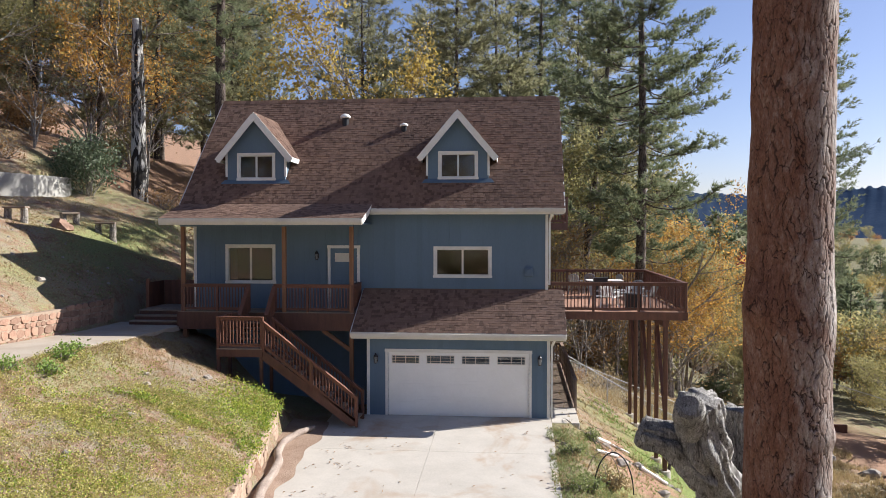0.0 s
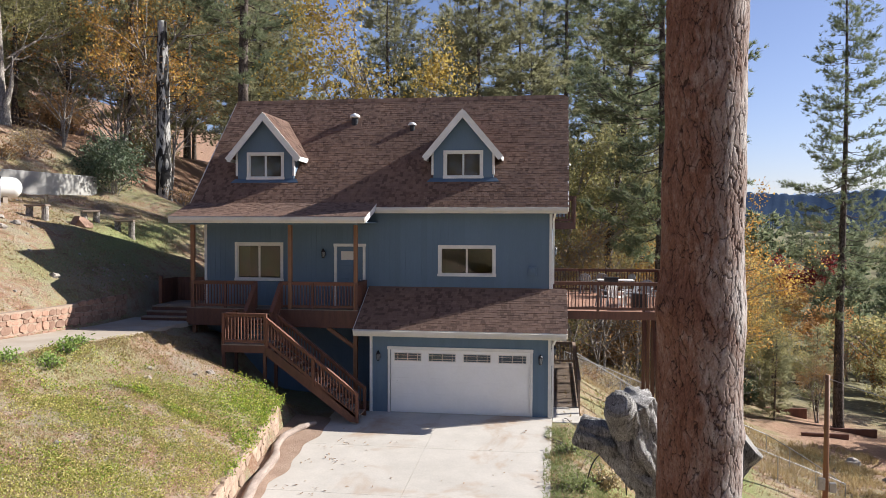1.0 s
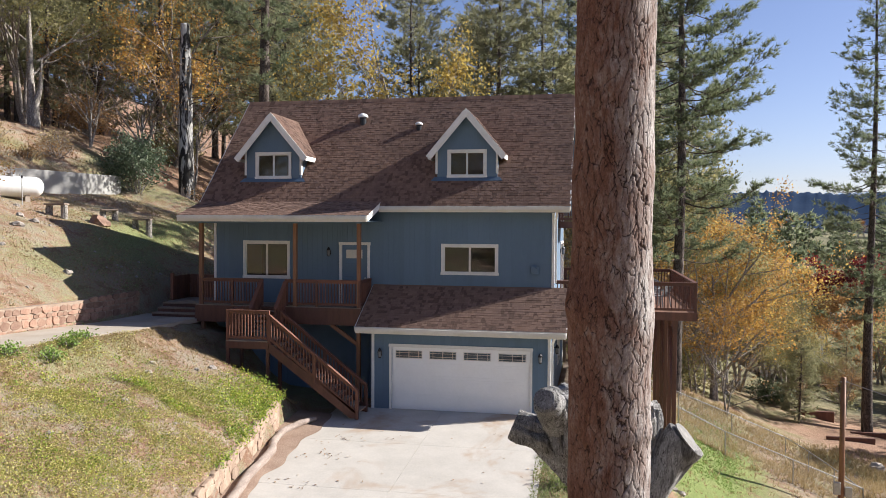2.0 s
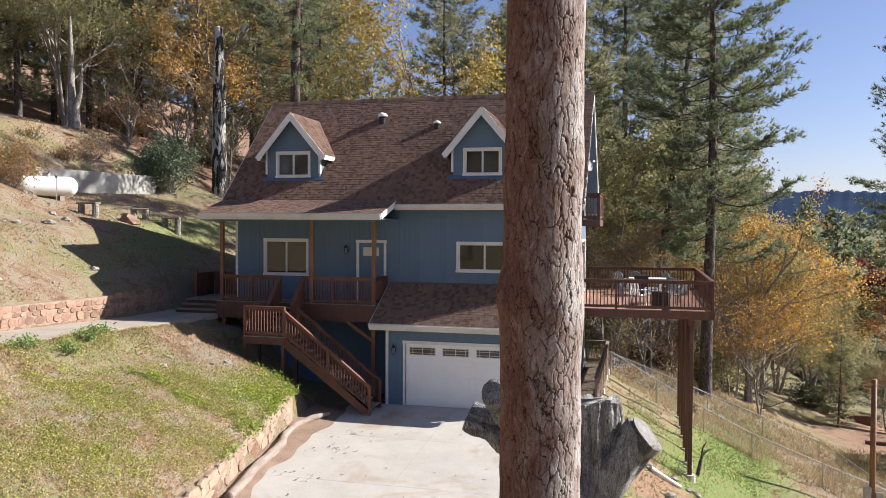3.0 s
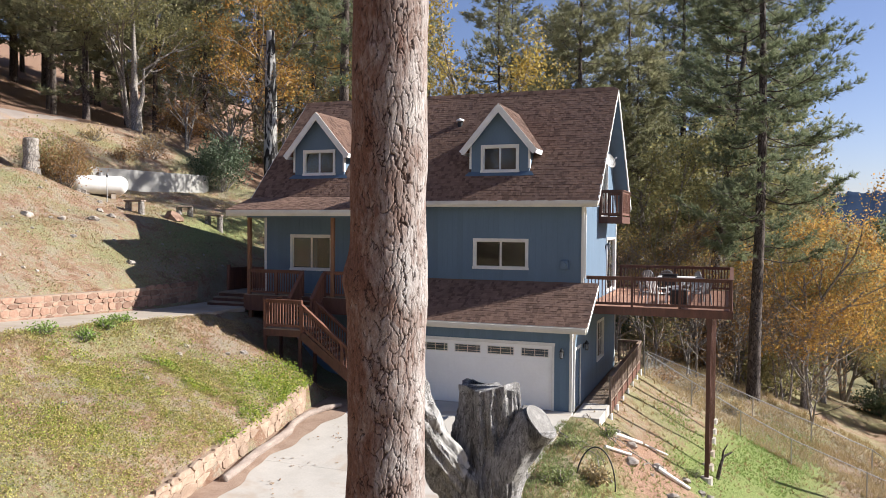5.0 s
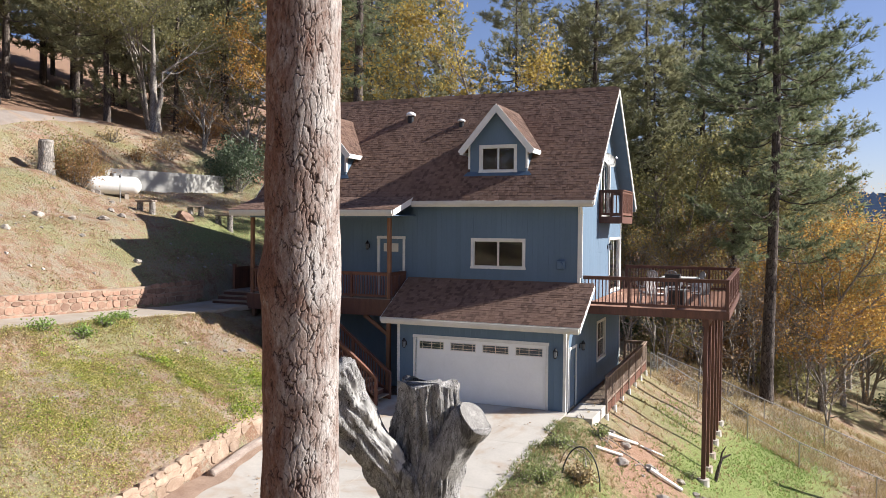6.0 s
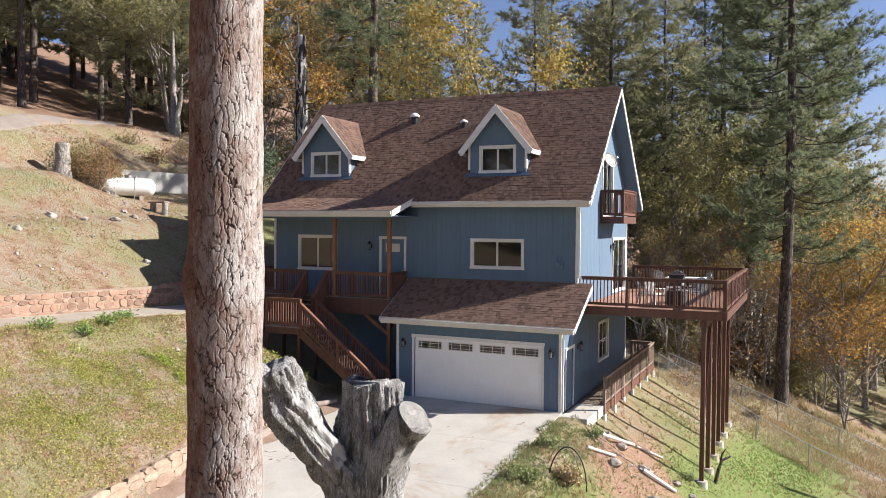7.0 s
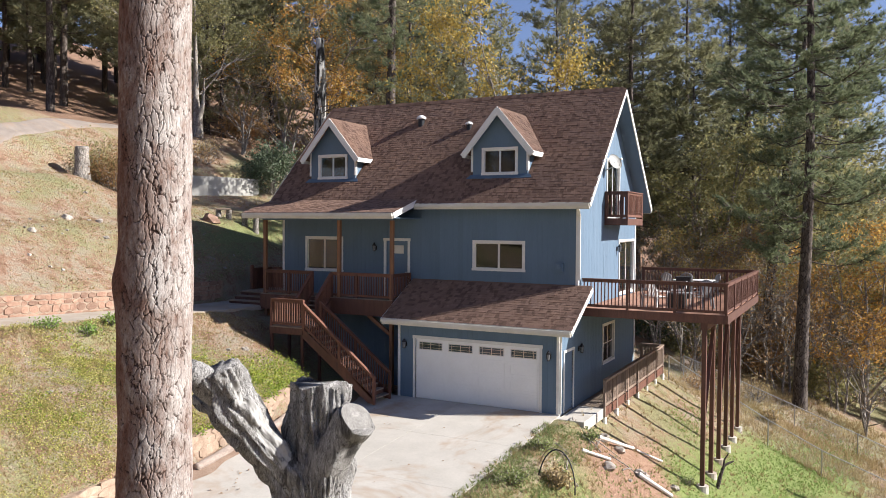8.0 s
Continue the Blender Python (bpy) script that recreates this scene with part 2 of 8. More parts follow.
def bark_mat(name, crack, plate, pale, scale=1.0, depth=0.03):
    """Plated bark: tall cells with dark cracks between."""
    m, nt, b = mat_base(name)
    v = coords(nt, "World", (15.0 * scale, 15.0 * scale, 5.5 * scale))
    nd = nt.nodes.new("ShaderNodeTexNoise")
    nd.inputs["Scale"].default_value = 1.6
    nd.inputs["Detail"].default_value = 3.0
    nt.links.new(v, nd.inputs["Vector"])
    wob = nt.nodes.new("ShaderNodeVectorMath")
    wob.operation = "MULTIPLY_ADD"
    nt.links.new(nd.outputs["Color"], wob.inputs[0])
    wob.inputs[1].default_value = (0.9, 0.9, 0.9)
    nt.links.new(v, wob.inputs[2])
    vo = nt.nodes.new("ShaderNodeTexVoronoi")
    vo.feature = "DISTANCE_TO_EDGE"
    vo.inputs["Scale"].default_value = 1.0
    nt.links.new(wob.outputs[0], vo.inputs["Vector"])
    vc = nt.nodes.new("ShaderNodeTexVoronoi")
    vc.inputs["Scale"].default_value = 1.0
    nt.links.new(wob.outputs[0], vc.inputs["Vector"])
    fine = noise_tex(nt, v, 5.0, 4.0, 0.7)
    sep = nt.nodes.new("ShaderNodeSeparateColor")
    nt.links.new(vc.outputs["Color"], sep.inputs[0])
    tone = maths(nt, "ADD", maths(nt, "MULTIPLY", sep.outputs[0], 0.45), maths(nt, "MULTIPLY", fine, 0.55))
    col = ramp(nt, tone, [(0.22, plate), (0.72, pale)])
    col = mixc(nt, ramp(nt, vo.outputs["Distance"], [(0.0, (1, 1, 1)), (0.10, (0, 0, 0))]), col, crack)
    nt.links.new(col, b.inputs["Base Color"])
    b.inputs["Roughness"].default_value = 0.95
    b.inputs["Specular IOR Level"].default_value = 0.2
    h = maths(nt, "ADD", maths(nt, "MINIMUM", vo.outputs["Distance"], 0.22), maths(nt, "MULTIPLY", fine, 0.10))
    bump(nt, b, h, depth * 2)
    return m


# where the trunk's painted sun-side grey takes over from the shade-side red
SUN_SIDE_EDGE = 7.92 * 1.0 - 18.88 * 0.1 + 0.12


def near_bark():
    """Plated bark whose cracks come from the modelled relief."""
    m, nt, b = mat_base("plated_pine_bark")
    at = nt.nodes.new("ShaderNodeAttribute")
    at.attribute_name = "crack"
    v = coords(nt, "World", (1, 1, 0.45))
    tone = noise_tex(nt, v, 4.0, 5.0, 0.7, 0.4)
    fine = noise_tex(nt, v, 70.0, 4.0, 0.75)
    flake = noise_tex(nt, v, 26.0, 4.0, 0.7, 0.8)
    f = maths(nt, "ADD", maths(nt, "MULTIPLY", tone, 0.55), maths(nt, "MULTIPLY", flake, 0.45))
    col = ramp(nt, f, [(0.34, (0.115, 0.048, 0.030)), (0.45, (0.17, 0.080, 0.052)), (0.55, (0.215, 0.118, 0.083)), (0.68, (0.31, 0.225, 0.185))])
    # sunlit and shaded sides put into the colour: pale grey sunward, darker red-brown behind
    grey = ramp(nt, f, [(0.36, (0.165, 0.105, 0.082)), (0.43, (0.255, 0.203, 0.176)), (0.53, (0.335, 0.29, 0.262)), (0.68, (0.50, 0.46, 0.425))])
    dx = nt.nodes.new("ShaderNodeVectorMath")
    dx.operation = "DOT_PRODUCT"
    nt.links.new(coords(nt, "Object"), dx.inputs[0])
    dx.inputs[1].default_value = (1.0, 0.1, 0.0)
    side = maths(nt, "ADD", maths(nt, "SUBTRACT", dx.outputs["Value"], SUN_SIDE_EDGE), maths(nt, "MULTIPLY", maths(nt, "SUBTRACT", tone, 0.5), 1.1))
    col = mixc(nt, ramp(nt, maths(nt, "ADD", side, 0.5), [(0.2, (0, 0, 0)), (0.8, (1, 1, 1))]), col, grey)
    col = mixc(nt, 1.0, col, ramp(nt, fine, [(0.3, (0.68, 0.68, 0.68)), (0.7, (1.28, 1.28, 1.28))]), "MULTIPLY")
    col = mixc(nt, ramp(nt, at.outputs["Fac"], [(0.22, (0, 0, 0)), (0.7, (0.92, 0.92, 0.92))]), col, (0.045, 0.025, 0.019))
    nt.links.new(col, b.inputs["Base Color"])
    b.inputs["Roughness"].default_value = 0.95
    b.inputs["Specular IOR Level"].default_value = 0.2
    bump(nt, b, maths(nt, "ADD", fine, maths(nt, "MULTIPLY", flake, 1.5)), 0.004)
    return m


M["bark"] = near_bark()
M["bark_far"] = bark_mat("dark_bark", (0.02, 0.015, 0.013), (0.07, 0.052, 0.044), (0.17, 0.14, 0.12), 0.6, 0.03)
M["bark_grey"] = bark_mat("grey_bark", (0.09, 0.078, 0.066), (0.22, 0.19, 0.16), (0.40, 0.36, 0.32), 0.8, 0.02)


def leaf_mat(name, stops, through=0.35):
    m, nt, b = mat_base(name)
    geo = nt.nodes.new("ShaderNodeNewGeometry")
    v = coords(nt, "World")
    n = noise_tex(nt, v, 0.35, 3.0, 0.6)
    f = maths(nt, "ADD", maths(nt, "MULTIPLY", geo.outputs["Random Per Island"], 0.55), maths(nt, "MULTIPLY", n, 0.45))
    col = ramp(nt, f, stops)
    nt.links.new(col, b.inputs["Base Color"])
    b.inputs["Roughness"].default_value = 0.6
    b.inputs["Specular IOR Level"].default_value = 0.3
    tr = nt.nodes.new("ShaderNodeBsdfTranslucent")
    nt.links.new(col, tr.inputs["Color"])
    mx = nt.nodes.new("ShaderNodeMixShader")
    mx.inputs[0].default_value = through
    nt.links.new(b.outputs[0], mx.inputs[1])
    nt.links.new(tr.outputs[0], mx.inputs[2])
    nt.links.new(mx.outputs[0], nt.nodes["Material Output"].inputs["Surface"])
    return m


M["needles"] = leaf_mat("pine_needles", [(0.15, (0.095, 0.12, 0.068)), (0.5, (0.185, 0.215, 0.12)), (0.85, (0.33, 0.35, 0.21))], 0.55)
M["needles_olive"] = leaf_mat("olive_needles", [(0.15, (0.17, 0.175, 0.095)), (0.5, (0.30, 0.295, 0.165)), (0.85, (0.45, 0.42, 0.26))], 0.6)
M["gold"] = leaf_mat("golden_leaves", [(0.15, (0.22, 0.13, 0.04)), (0.4, (0.48, 0.25, 0.07)), (0.62, (0.64, 0.38, 0.10)), (0.85, (0.62, 0.48, 0.14))], 0.5)
M["yellow"] = leaf_mat("yellow_leaves", [(0.15, (0.26, 0.18, 0.05)), (0.5, (0.50, 0.36, 0.09)), (0.85, (0.68, 0.53, 0.16))], 0.5)
M["orange"] = leaf_mat("orange_leaves", [(0.15, (0.24, 0.11, 0.04)), (0.5, (0.44, 0.23, 0.085)), (0.85, (0.58, 0.36, 0.15))], 0.45)
M["red"] = leaf_mat("red_leaves", [(0.15, (0.10, 0.012, 0.014)), (0.5, (0.22, 0.025, 0.028)), (0.85, (0.36, 0.06, 0.05))], 0.4)
M["olive"] = leaf_mat("olive_leaves", [(0.15, (0.18, 0.18, 0.08)), (0.5, (0.32, 0.295, 0.13)), (0.85, (0.47, 0.405, 0.19))], 0.55)
M["brownleaf"] = leaf_mat("brown_leaves", [(0.15, (0.17, 0.095, 0.045)), (0.5, (0.33, 0.20, 0.09)), (0.85, (0.48, 0.31, 0.16))], 0.5)
M["mixleaf"] = leaf_mat("mixed_autumn_leaves", [(0.15, (0.18, 0.17, 0.075)), (0.42, (0.30, 0.25, 0.095)), (0.62, (0.46, 0.31, 0.09)), (0.85, (0.54, 0.41, 0.16))], 0.55)
M["litter"] = leaf_mat("fallen_litter", [(0.15, (0.20, 0.11, 0.06)), (0.5, (0.34, 0.22, 0.13)), (0.85, (0.50, 0.38, 0.26))], 0.2)
M["shrub"] = leaf_mat("shrub_green", [(0.15, (0.055, 0.08, 0.04)), (0.5, (0.115, 0.15, 0.085)), (0.85, (0.20, 0.235, 0.155))], 0.3)
M["ivy"] = leaf_mat("bright_groundcover", [(0.2, (0.21, 0.23, 0.065)), (0.42, (0.36, 0.35, 0.10)), (0.6, (0.50, 0.45, 0.14)), (0.8, (0.56, 0.48, 0.22))], 0.4)
M["creeper"] = leaf_mat("bright_creeper", [(0.2, (0.13, 0.21, 0.04)), (0.5, (0.30, 0.38, 0.06)), (0.8, (0.52, 0.50, 0.10))], 0.4)
M["freshgrass"] = leaf_mat("fresh_grass", [(0.15, (0.11, 0.185, 0.04)), (0.5, (0.205, 0.31, 0.065)), (0.85, (0.34, 0.42, 0.13))], 0.4)
M["grass"] = leaf_mat("green_grass", [(0.15, (0.13, 0.17, 0.055)), (0.5, (0.24, 0.28, 0.105)), (0.85, (0.38, 0.39, 0.19))], 0.4)
M["drygrass"] = leaf_mat("dry_grass", [(0.15, (0.26, 0.18, 0.08)), (0.5, (0.40, 0.30, 0.15)), (0.85, (0.55, 0.44, 0.26))], 0.35)

# ---- building helpers ----
def thing(name, loc=(0, 0, 0), label="", category="", group="", kind=""):
    e = new(name)
    e.empty_display_size = 0.2
    e.location = loc
    return tagged(e, label, category, group, kind)


def place_of(ob):
    """The world place of an object that is only moved, never turned."""
    if ob.parent is None:
        return Vector(ob.location)
    return place_of(ob.parent) + ob.matrix_parent_inverse.translation + Vector(ob.location)


def child(ob, parent):
    """Hang ob, built in world places, under a thing or a part."""
    ob.parent = parent
    ob.matrix_parent_inverse = Matrix.Translation(-place_of(parent))
    return ob


def finish(name, me, material, parent=None, label=""):
    me.materials.append(material)
    ob = new(name, me)
    if parent is not None:
        child(ob, parent)
    if label:
        ob["label"] = label
    return ob


def part(name, bm, material, parent=None, label="", smooth=False):
    """One mesh object out of a bmesh given in world places, under its thing."""
    bmesh.ops.recalc_face_normals(bm, faces=bm.faces)
    me = bpy.data.meshes.new(name)
    bm.to_mesh(me)
    bm.free()
    if smooth:
        me.polygons.foreach_set("use_smooth", [True] * len(me.polygons))
    return finish(name, me, material, parent, label)


def raw(name, verts, faces, material, parent=None, label="", smooth=False):
    """One mesh object out of arrays."""
    me = bpy.data.meshes.new(name)
    me.from_pydata([tuple(map(float, v)) for v in verts], [], [tuple(map(int, f)) for f in faces])
    me.update()
    if smooth:
        me.polygons.foreach_set("use_smooth", [True] * len(me.polygons))
    return finish(name, me, material, parent, label)


def box(bm, x0, x1, y0, y1, z0, z1):
    vs = [bm.verts.new((x, y, z)) for z in (z0, z1) for y in (y0, y1) for x in (x0, x1)]
    for f in ((0, 1, 3, 2), (4, 5, 7, 6), (0, 1, 5, 4), (2, 3, 7, 6), (0, 2, 6, 4), (1, 3, 7, 5)):
        bm.faces.new([vs[i] for i in f])
    return vs


def prism(bm, pts, d):
    """A flat polygon of points, thickened along the vector d."""
    d = Vector(d)
    a = [bm.verts.new(p) for p in pts]
    b = [bm.verts.new(Vector(p) + d) for p in pts]
    bm.faces.new(a)
    bm.faces.new(b[::-1])
    n = len(pts)
    for i in range(n):
        bm.faces.new((a[i], a[(i + 1) % n], b[(i + 1) % n], b[i]))


def beam(bm, p, q, w, h, up=(0, 0, 1)):
    """A bar of section w x h from p to q."""
    p, q = Vector(p), Vector(q)
    f = (q - p).normalized()
    s = f.cross(Vector(up))
    if s.length < 1e-4:
        s = f.cross(Vector((0, 1, 0)))
    s.normalize()
    u = s.cross(f)
    vs = [bm.verts.new(c + s * (a * w / 2) + u * (b * h / 2)) for c in (p, q) for a, b in ((-1, -1), (1, -1), (1, 1), (-1, 1))]
    bm.faces.new(vs[:4][::-1])
    bm.faces.new(vs[4:])
    for i in range(4):
        j = (i + 1) % 4
        bm.faces.new((vs[i], vs[j], vs[4 + j], vs[4 + i]))


def soften(bm, w=0.006):
    bmesh.ops.bevel(bm, geom=list(bm.edges), offset=w, segments=1, profile=0.5, affect="EDGES")


def tube(bm, pts, radii, n=8, cap=True):
    """A tapered round bar through points."""
    pts = [Vector(p) for p in pts]
    rings = []
    for i, p in enumerate(pts):
        d = (pts[min(i + 1, len(pts) - 1)] - pts[max(i - 1, 0)]).normalized()
        s = d.orthogonal().normalized()
        if i and rings:
            s = (prev - d * prev.dot(d)).normalized()
        prev = s
        u = d.cross(s)
        rings.append([bm.verts.new(p + (s * math.cos(a) + u * math.sin(a)) * radii[i]) for a in (2 * math.pi * k / n for k in range(n))])
    for a, b in zip(rings, rings[1:]):
        for k in range(n):
            bm.faces.new((a[k], a[(k + 1) % n], b[(k + 1) % n], b[k]))
    if cap:
        bm.faces.new(rings[0][::-1])
        bm.faces.new(rings[-1])


def sm(a, b, v):
    t = np.clip((np.asarray(v, float) - a) / (b - a), 0, 1)
    return t * t * (3 - 2 * t)


def wave(x, y, s, seed=0.0):
    """Cheap smooth unevenness between -1 and 1."""
    x, y = np.asarray(x, float) / s, np.asarray(y, float) / s
    return (np.sin(1.7 * x + 2.3 * y + seed) + np.sin(-2.9 * x + 1.3 * y + 1.7 * seed + 1) + np.sin(0.8 * x - 3.1 * y + 2.1 * seed + 4)) / 3


# ---- the hillside ----
def drive_z(y):
    return 0.06 * np.clip(y, -45, 0)


def wall_x(y):
    """Line of the low wall beside the drive."""
    return -2.38 + 0.1385 * np.clip(-2.75 - np.asarray(y, float), 0, 16)


def wall_top(y):
    return 0.82 - 0.088 * np.clip(-3.0 - np.asarray(y, float), 0, 9)


def ground(x, y):
    """Height of the natural hillside with its cuts for house, drive, path and terrace."""
    x, y = np.asarray(x, float), np.asarray(y, float)
    far = np.hypot(x, y)
    hill = 1.2 - 0.40 * np.clip(x, -20, 20) - 0.55 * np.clip(x + 20, -6, 0) - 0.17 * np.clip(x + 26, -14, 0) - 0.34 * np.clip(x + 40, -70, 0) - 0.16 * np.clip(x - 20, 0, 30) - 0.02 * np.clip(x - 50, 0, 200)
    hill = hill - 0.030 * np.clip(y - 24, 0, 160) * sm(-5, 25, x)
    hill = hill + 0.25 * wave(x, y, 6.0, 1) + 0.10 * wave(x, y, 2.0, 3)
    hill = hill + 10.0 * wave(x, y, 160.0, 2) * sm(120, 400, far)
    # far side of the valley, raised with distance from the camera to fit its view
    hill = hill + 0.078 * np.clip(np.hypot(x - 5, y + 27) - 130, 0, 240) * sm(5, 45, x)
    # left bank between drive wall and path
    p = drive_z(y)
    d = wall_x(y) - 0.08 - x
    bank = wall_top(y) + (2.90 + 0.25 * sm(-9, -3, y) - wall_top(y)) * (1 - np.exp(-np.clip(d, 0, 50) / 3.3)) + 0.05 * wave(x, y, 1.1, 5) + 0.04 * np.clip(-4 - y, 0, 12) * sm(3, 6, d)
    bank = np.where(y > -2.6, bank * (1 - 0.85 * sm(-2.6, -0.5, y) * (1 - sm(1.2, 4.2, d))), bank)
    shelf = 2.9 + 0.035 * np.clip(-1 - y, 0, 12)
    bank = bank + (shelf - bank) * sm(-5.9, -7.15, x) * sm(-0.5, -2.5, y)
    # upper slope left of the path: steep first, then the tank terrace
    u = -9.95 - x
    up = 3.75 + 0.62 * np.clip(u, 0, 4.0) + 0.27 * np.clip(u - 4, 0, 5.5) + 0.03 * np.clip(y + 2.5, 0, 16) + 0.05 * wave(x, y, 1.3, 7)
    knoll = sm(4.5, 0.5, y) * sm(5, 9.5, u) * 1.0
    up = up + knoll
    t = np.where((y > 6.3) & (y < 15.3), sm(10.12, 10.5, u), sm(9.6, 12.5, u))
    up = up * (1 - t) + np.maximum(hill, up) * t
    up = np.where(y > 16, up * (1 - sm(16, 23, y)) + hill * sm(16, 23, y), up)
    left = np.where(u > 0, up, np.where(x < -7.2, 2.9 + 0.035 * np.clip(-1 - y, 0, 12), bank))
    # right fall
    r = x - 7.0
    edge = np.where(y < 0, p - 0.035 - 0.085 * sm(-1.2, 0, y), -0.35)
    fall = edge - 0.62 * np.clip(r, 0, 60) + 0.06 * wave(x, y, 1.0, 9)
    right = np.maximum(hill, fall)
    z = np.where(x < wall_x(y) - 0.08, left, np.where(x > 7.0, right, np.where((x > 6.1) & (y < -0.45), p - 0.02, p - 0.10)))
    # behind the house the cut blends into the slope
    b = sm(10.6 + 4.0 * sm(-9, -12, x), 17.0, y)
    z = z * (1 - b) + hill * b
    f = sm(-16, -40, y) * sm(0, 8, np.abs(x - 2) - 8)
    return z * (1 - f) + (hill * 0.5 + p * 0.5) * f


def axis_steps(lo, hi, step, limit, grow=1.22):
    mid = list(np.arange(lo, hi + 1e-6, step))
    out, s, v = [], step, hi
    while v < limit:
        s *= grow
        v += s
        out.append(v)
    head, s, v = [], step, lo
    while v > -limit:
        s *= grow
        v -= s
        head.append(v)
    return np.array(head[::-1] + mid + out)


gx = axis_steps(-30.0, 22.0, 0.33, 2600)
gy = axis_steps(-17.0, 26.0, 0.33, 2600)
GX, GY = np.meshgrid(gx, gy)
GZ = ground(GX, GY)
nx, ny = len(gx), len(gy)
gi = np.arange(nx * ny).reshape(ny, nx)
gfaces = np.stack([gi[:-1, :-1], gi[:-1, 1:], gi[1:, 1:], gi[1:, :-1]], -1).reshape(-1, 4)
land = raw("ground", np.stack([GX, GY, GZ], -1).reshape(-1, 3), gfaces, M["ground"], smooth=True)
tagged(land, "dry grassy hillside of reddish soil with straw and green patches", "ground", kind="structure")


# distant wooded ridge across the valley
def ridge(name, dist, base, height, seed, material, label):
    a = np.radians(np.linspace(-75, 75, 900))
    n = len(a)
    h = base + height * (0.72 + 0.08 * np.sin(3.1 * a + seed) + 0.06 * np.sin(9.0 * a + 2 * seed) + 0.03 * np.sin(31 * a + seed))
    jag = np.random.RandomState(int(seed * 10)).rand(n) * height * 0.05
    rows = []
    for f, g in ((0.0, 0.0), (0.5, 0.55), (0.98, 0.99), (1.0, 1.0), (1.25, 0.8)):
        rr = dist * (0.8 + 0.25 * f)
        rows.append(np.stack([rr * np.sin(a), rr * np.cos(a), -40 + (h + 40) * g + jag * (f == 1.0)], -1))
    v = np.concatenate(rows)
    i = np.arange(5 * n).reshape(5, n)
    fc = np.stack([i[:-1, :-1], i[:-1, 1:], i[1:, 1:], i[1:, :-1]], -1).reshape(-1, 4)
    ob = raw(name, v, fc, material, smooth=True)
    return tagged(ob, label, "hills", kind="structure")


# distance haze is painted into both colours: dark blue near, pale blue far
M["ridge_near"] = surface("haze_blue_woods", (0.030, 0.050, 0.088), (0.052, 0.076, 0.122), (0.02, 0.02, 0.05), 1.0, 1.0, relief=0.0, space="World", spec=0.0)
M["ridge_far"] = surface("haze_pale_hills", (0.27, 0.34, 0.46), (0.33, 0.40, 0.52), (0.01, 0.01, 0.02), 0.5, 1.0, relief=0.0, space="World", spec=0.0)
ridge("backdrop_near_ridge", 900, -10, 74, 1.3, M["ridge_near"], "wooded ridge across the valley, its haze put in as dark blue colour")
ridge("backdrop_far_ridge", 2300, 0, 138, 2.1, M["ridge_far"], "hills on the horizon, their haze put in as pale blue colour")

# ---- the house ----
XL, XR, YF, YB = -7.05, 6.28, 1.96, 10.24      # main body
RIDGE_Y, RIDGE_Z, SLOPE = 6.10, 11.95, 1.0   # main roof
EAVE_Y = 1.40
EAVE_Z = RIDGE_Z - SLOPE * (RIDGE_Y - EAVE_Y)
RX0, RX1 = -7.45, 6.86                         # roof ends
FLOOR = 3.50
house = thing("house", (0, 5, 0), "blue two-storey house with brown shingle roof and dormers", "house")


def main_roof(y):
    return RIDGE_Z - SLOPE * abs(RIDGE_Y - y)


def cut_strips(a0, a1, z0, top, holes, step, gap=0.0):
    """Strips (a, b, low, high) of a wall from a0 to a1, with the holes (a, b, low, high) left open."""
    edges = set(np.round(np.arange(a0, a1, step), 4)) | {a0, a1}
    for h in holes:
        edges |= {h[0], h[1]}
    edges = sorted(e for e in edges if a0 <= e <= a1)
    out = []
    for a, b in zip(edges, edges[1:]):
        if b - a < 0.012:
            continue
        spans = [(z0, None)]
        for h in holes:
            if h[0] < b - 1e-4 and h[1] > a + 1e-4:
                nxt = []
                for lo, hi in spans:
                    t = top((a + b) / 2) if hi is None else hi
                    if h[3] <= lo or h[2] >= t:
                        nxt.append((lo, hi))
                        continue
                    if h[2] > lo:
                        nxt.append((lo, h[2]))
                    if h[3] < t:
                        nxt.append((h[3], hi))
                spans = nxt
        for lo, hi in spans:
            out.append((a + gap, b - gap, lo, hi))
    return out


def wall(name, along, at, a0, a1, z0, top, holes, out, label, thick=0.14):
    """A wall with a core and grooved vertical siding boards as parts. along: 'x' or 'y'; out: the outward sign."""
    core = bmesh.new()

    def slab(bm, a, b, lo, hi, d0, d1):
        ta, tb = (top(a), top(b)) if hi is None else (hi, hi)
        if along == "x":
            pts = [(a, d0, lo), (b, d0, lo), (b, d0, tb), (a, d0, ta)]
            prism(bm, pts, (0, d1 - d0, 0))
        else:
            pts = [(d0, a, lo), (d0, b, lo), (d0, b, tb), (d0, a, ta)]
            prism(bm, pts, (d1 - d0, 0, 0))
    for a, b, lo, hi in cut_strips(a0, a1, z0, top, holes, 1.5):
        slab(core, a, b, lo, hi, at, at - out * thick)
    bmesh.ops.remove_doubles(core, verts=core.verts, dist=0.001)
    w = part(name, core, M["siding"], house, label)
    for a, b, lo, hi in cut_strips(a0, a1, z0, top, holes, 0.203, 0.0018):
        bd = bmesh.new()
        slab(bd, a, b, lo, hi, at, at + out * 0.007)
        part("siding_board", bd, M["siding"], w)
    return w


def flat_top(z):
    return lambda a: z


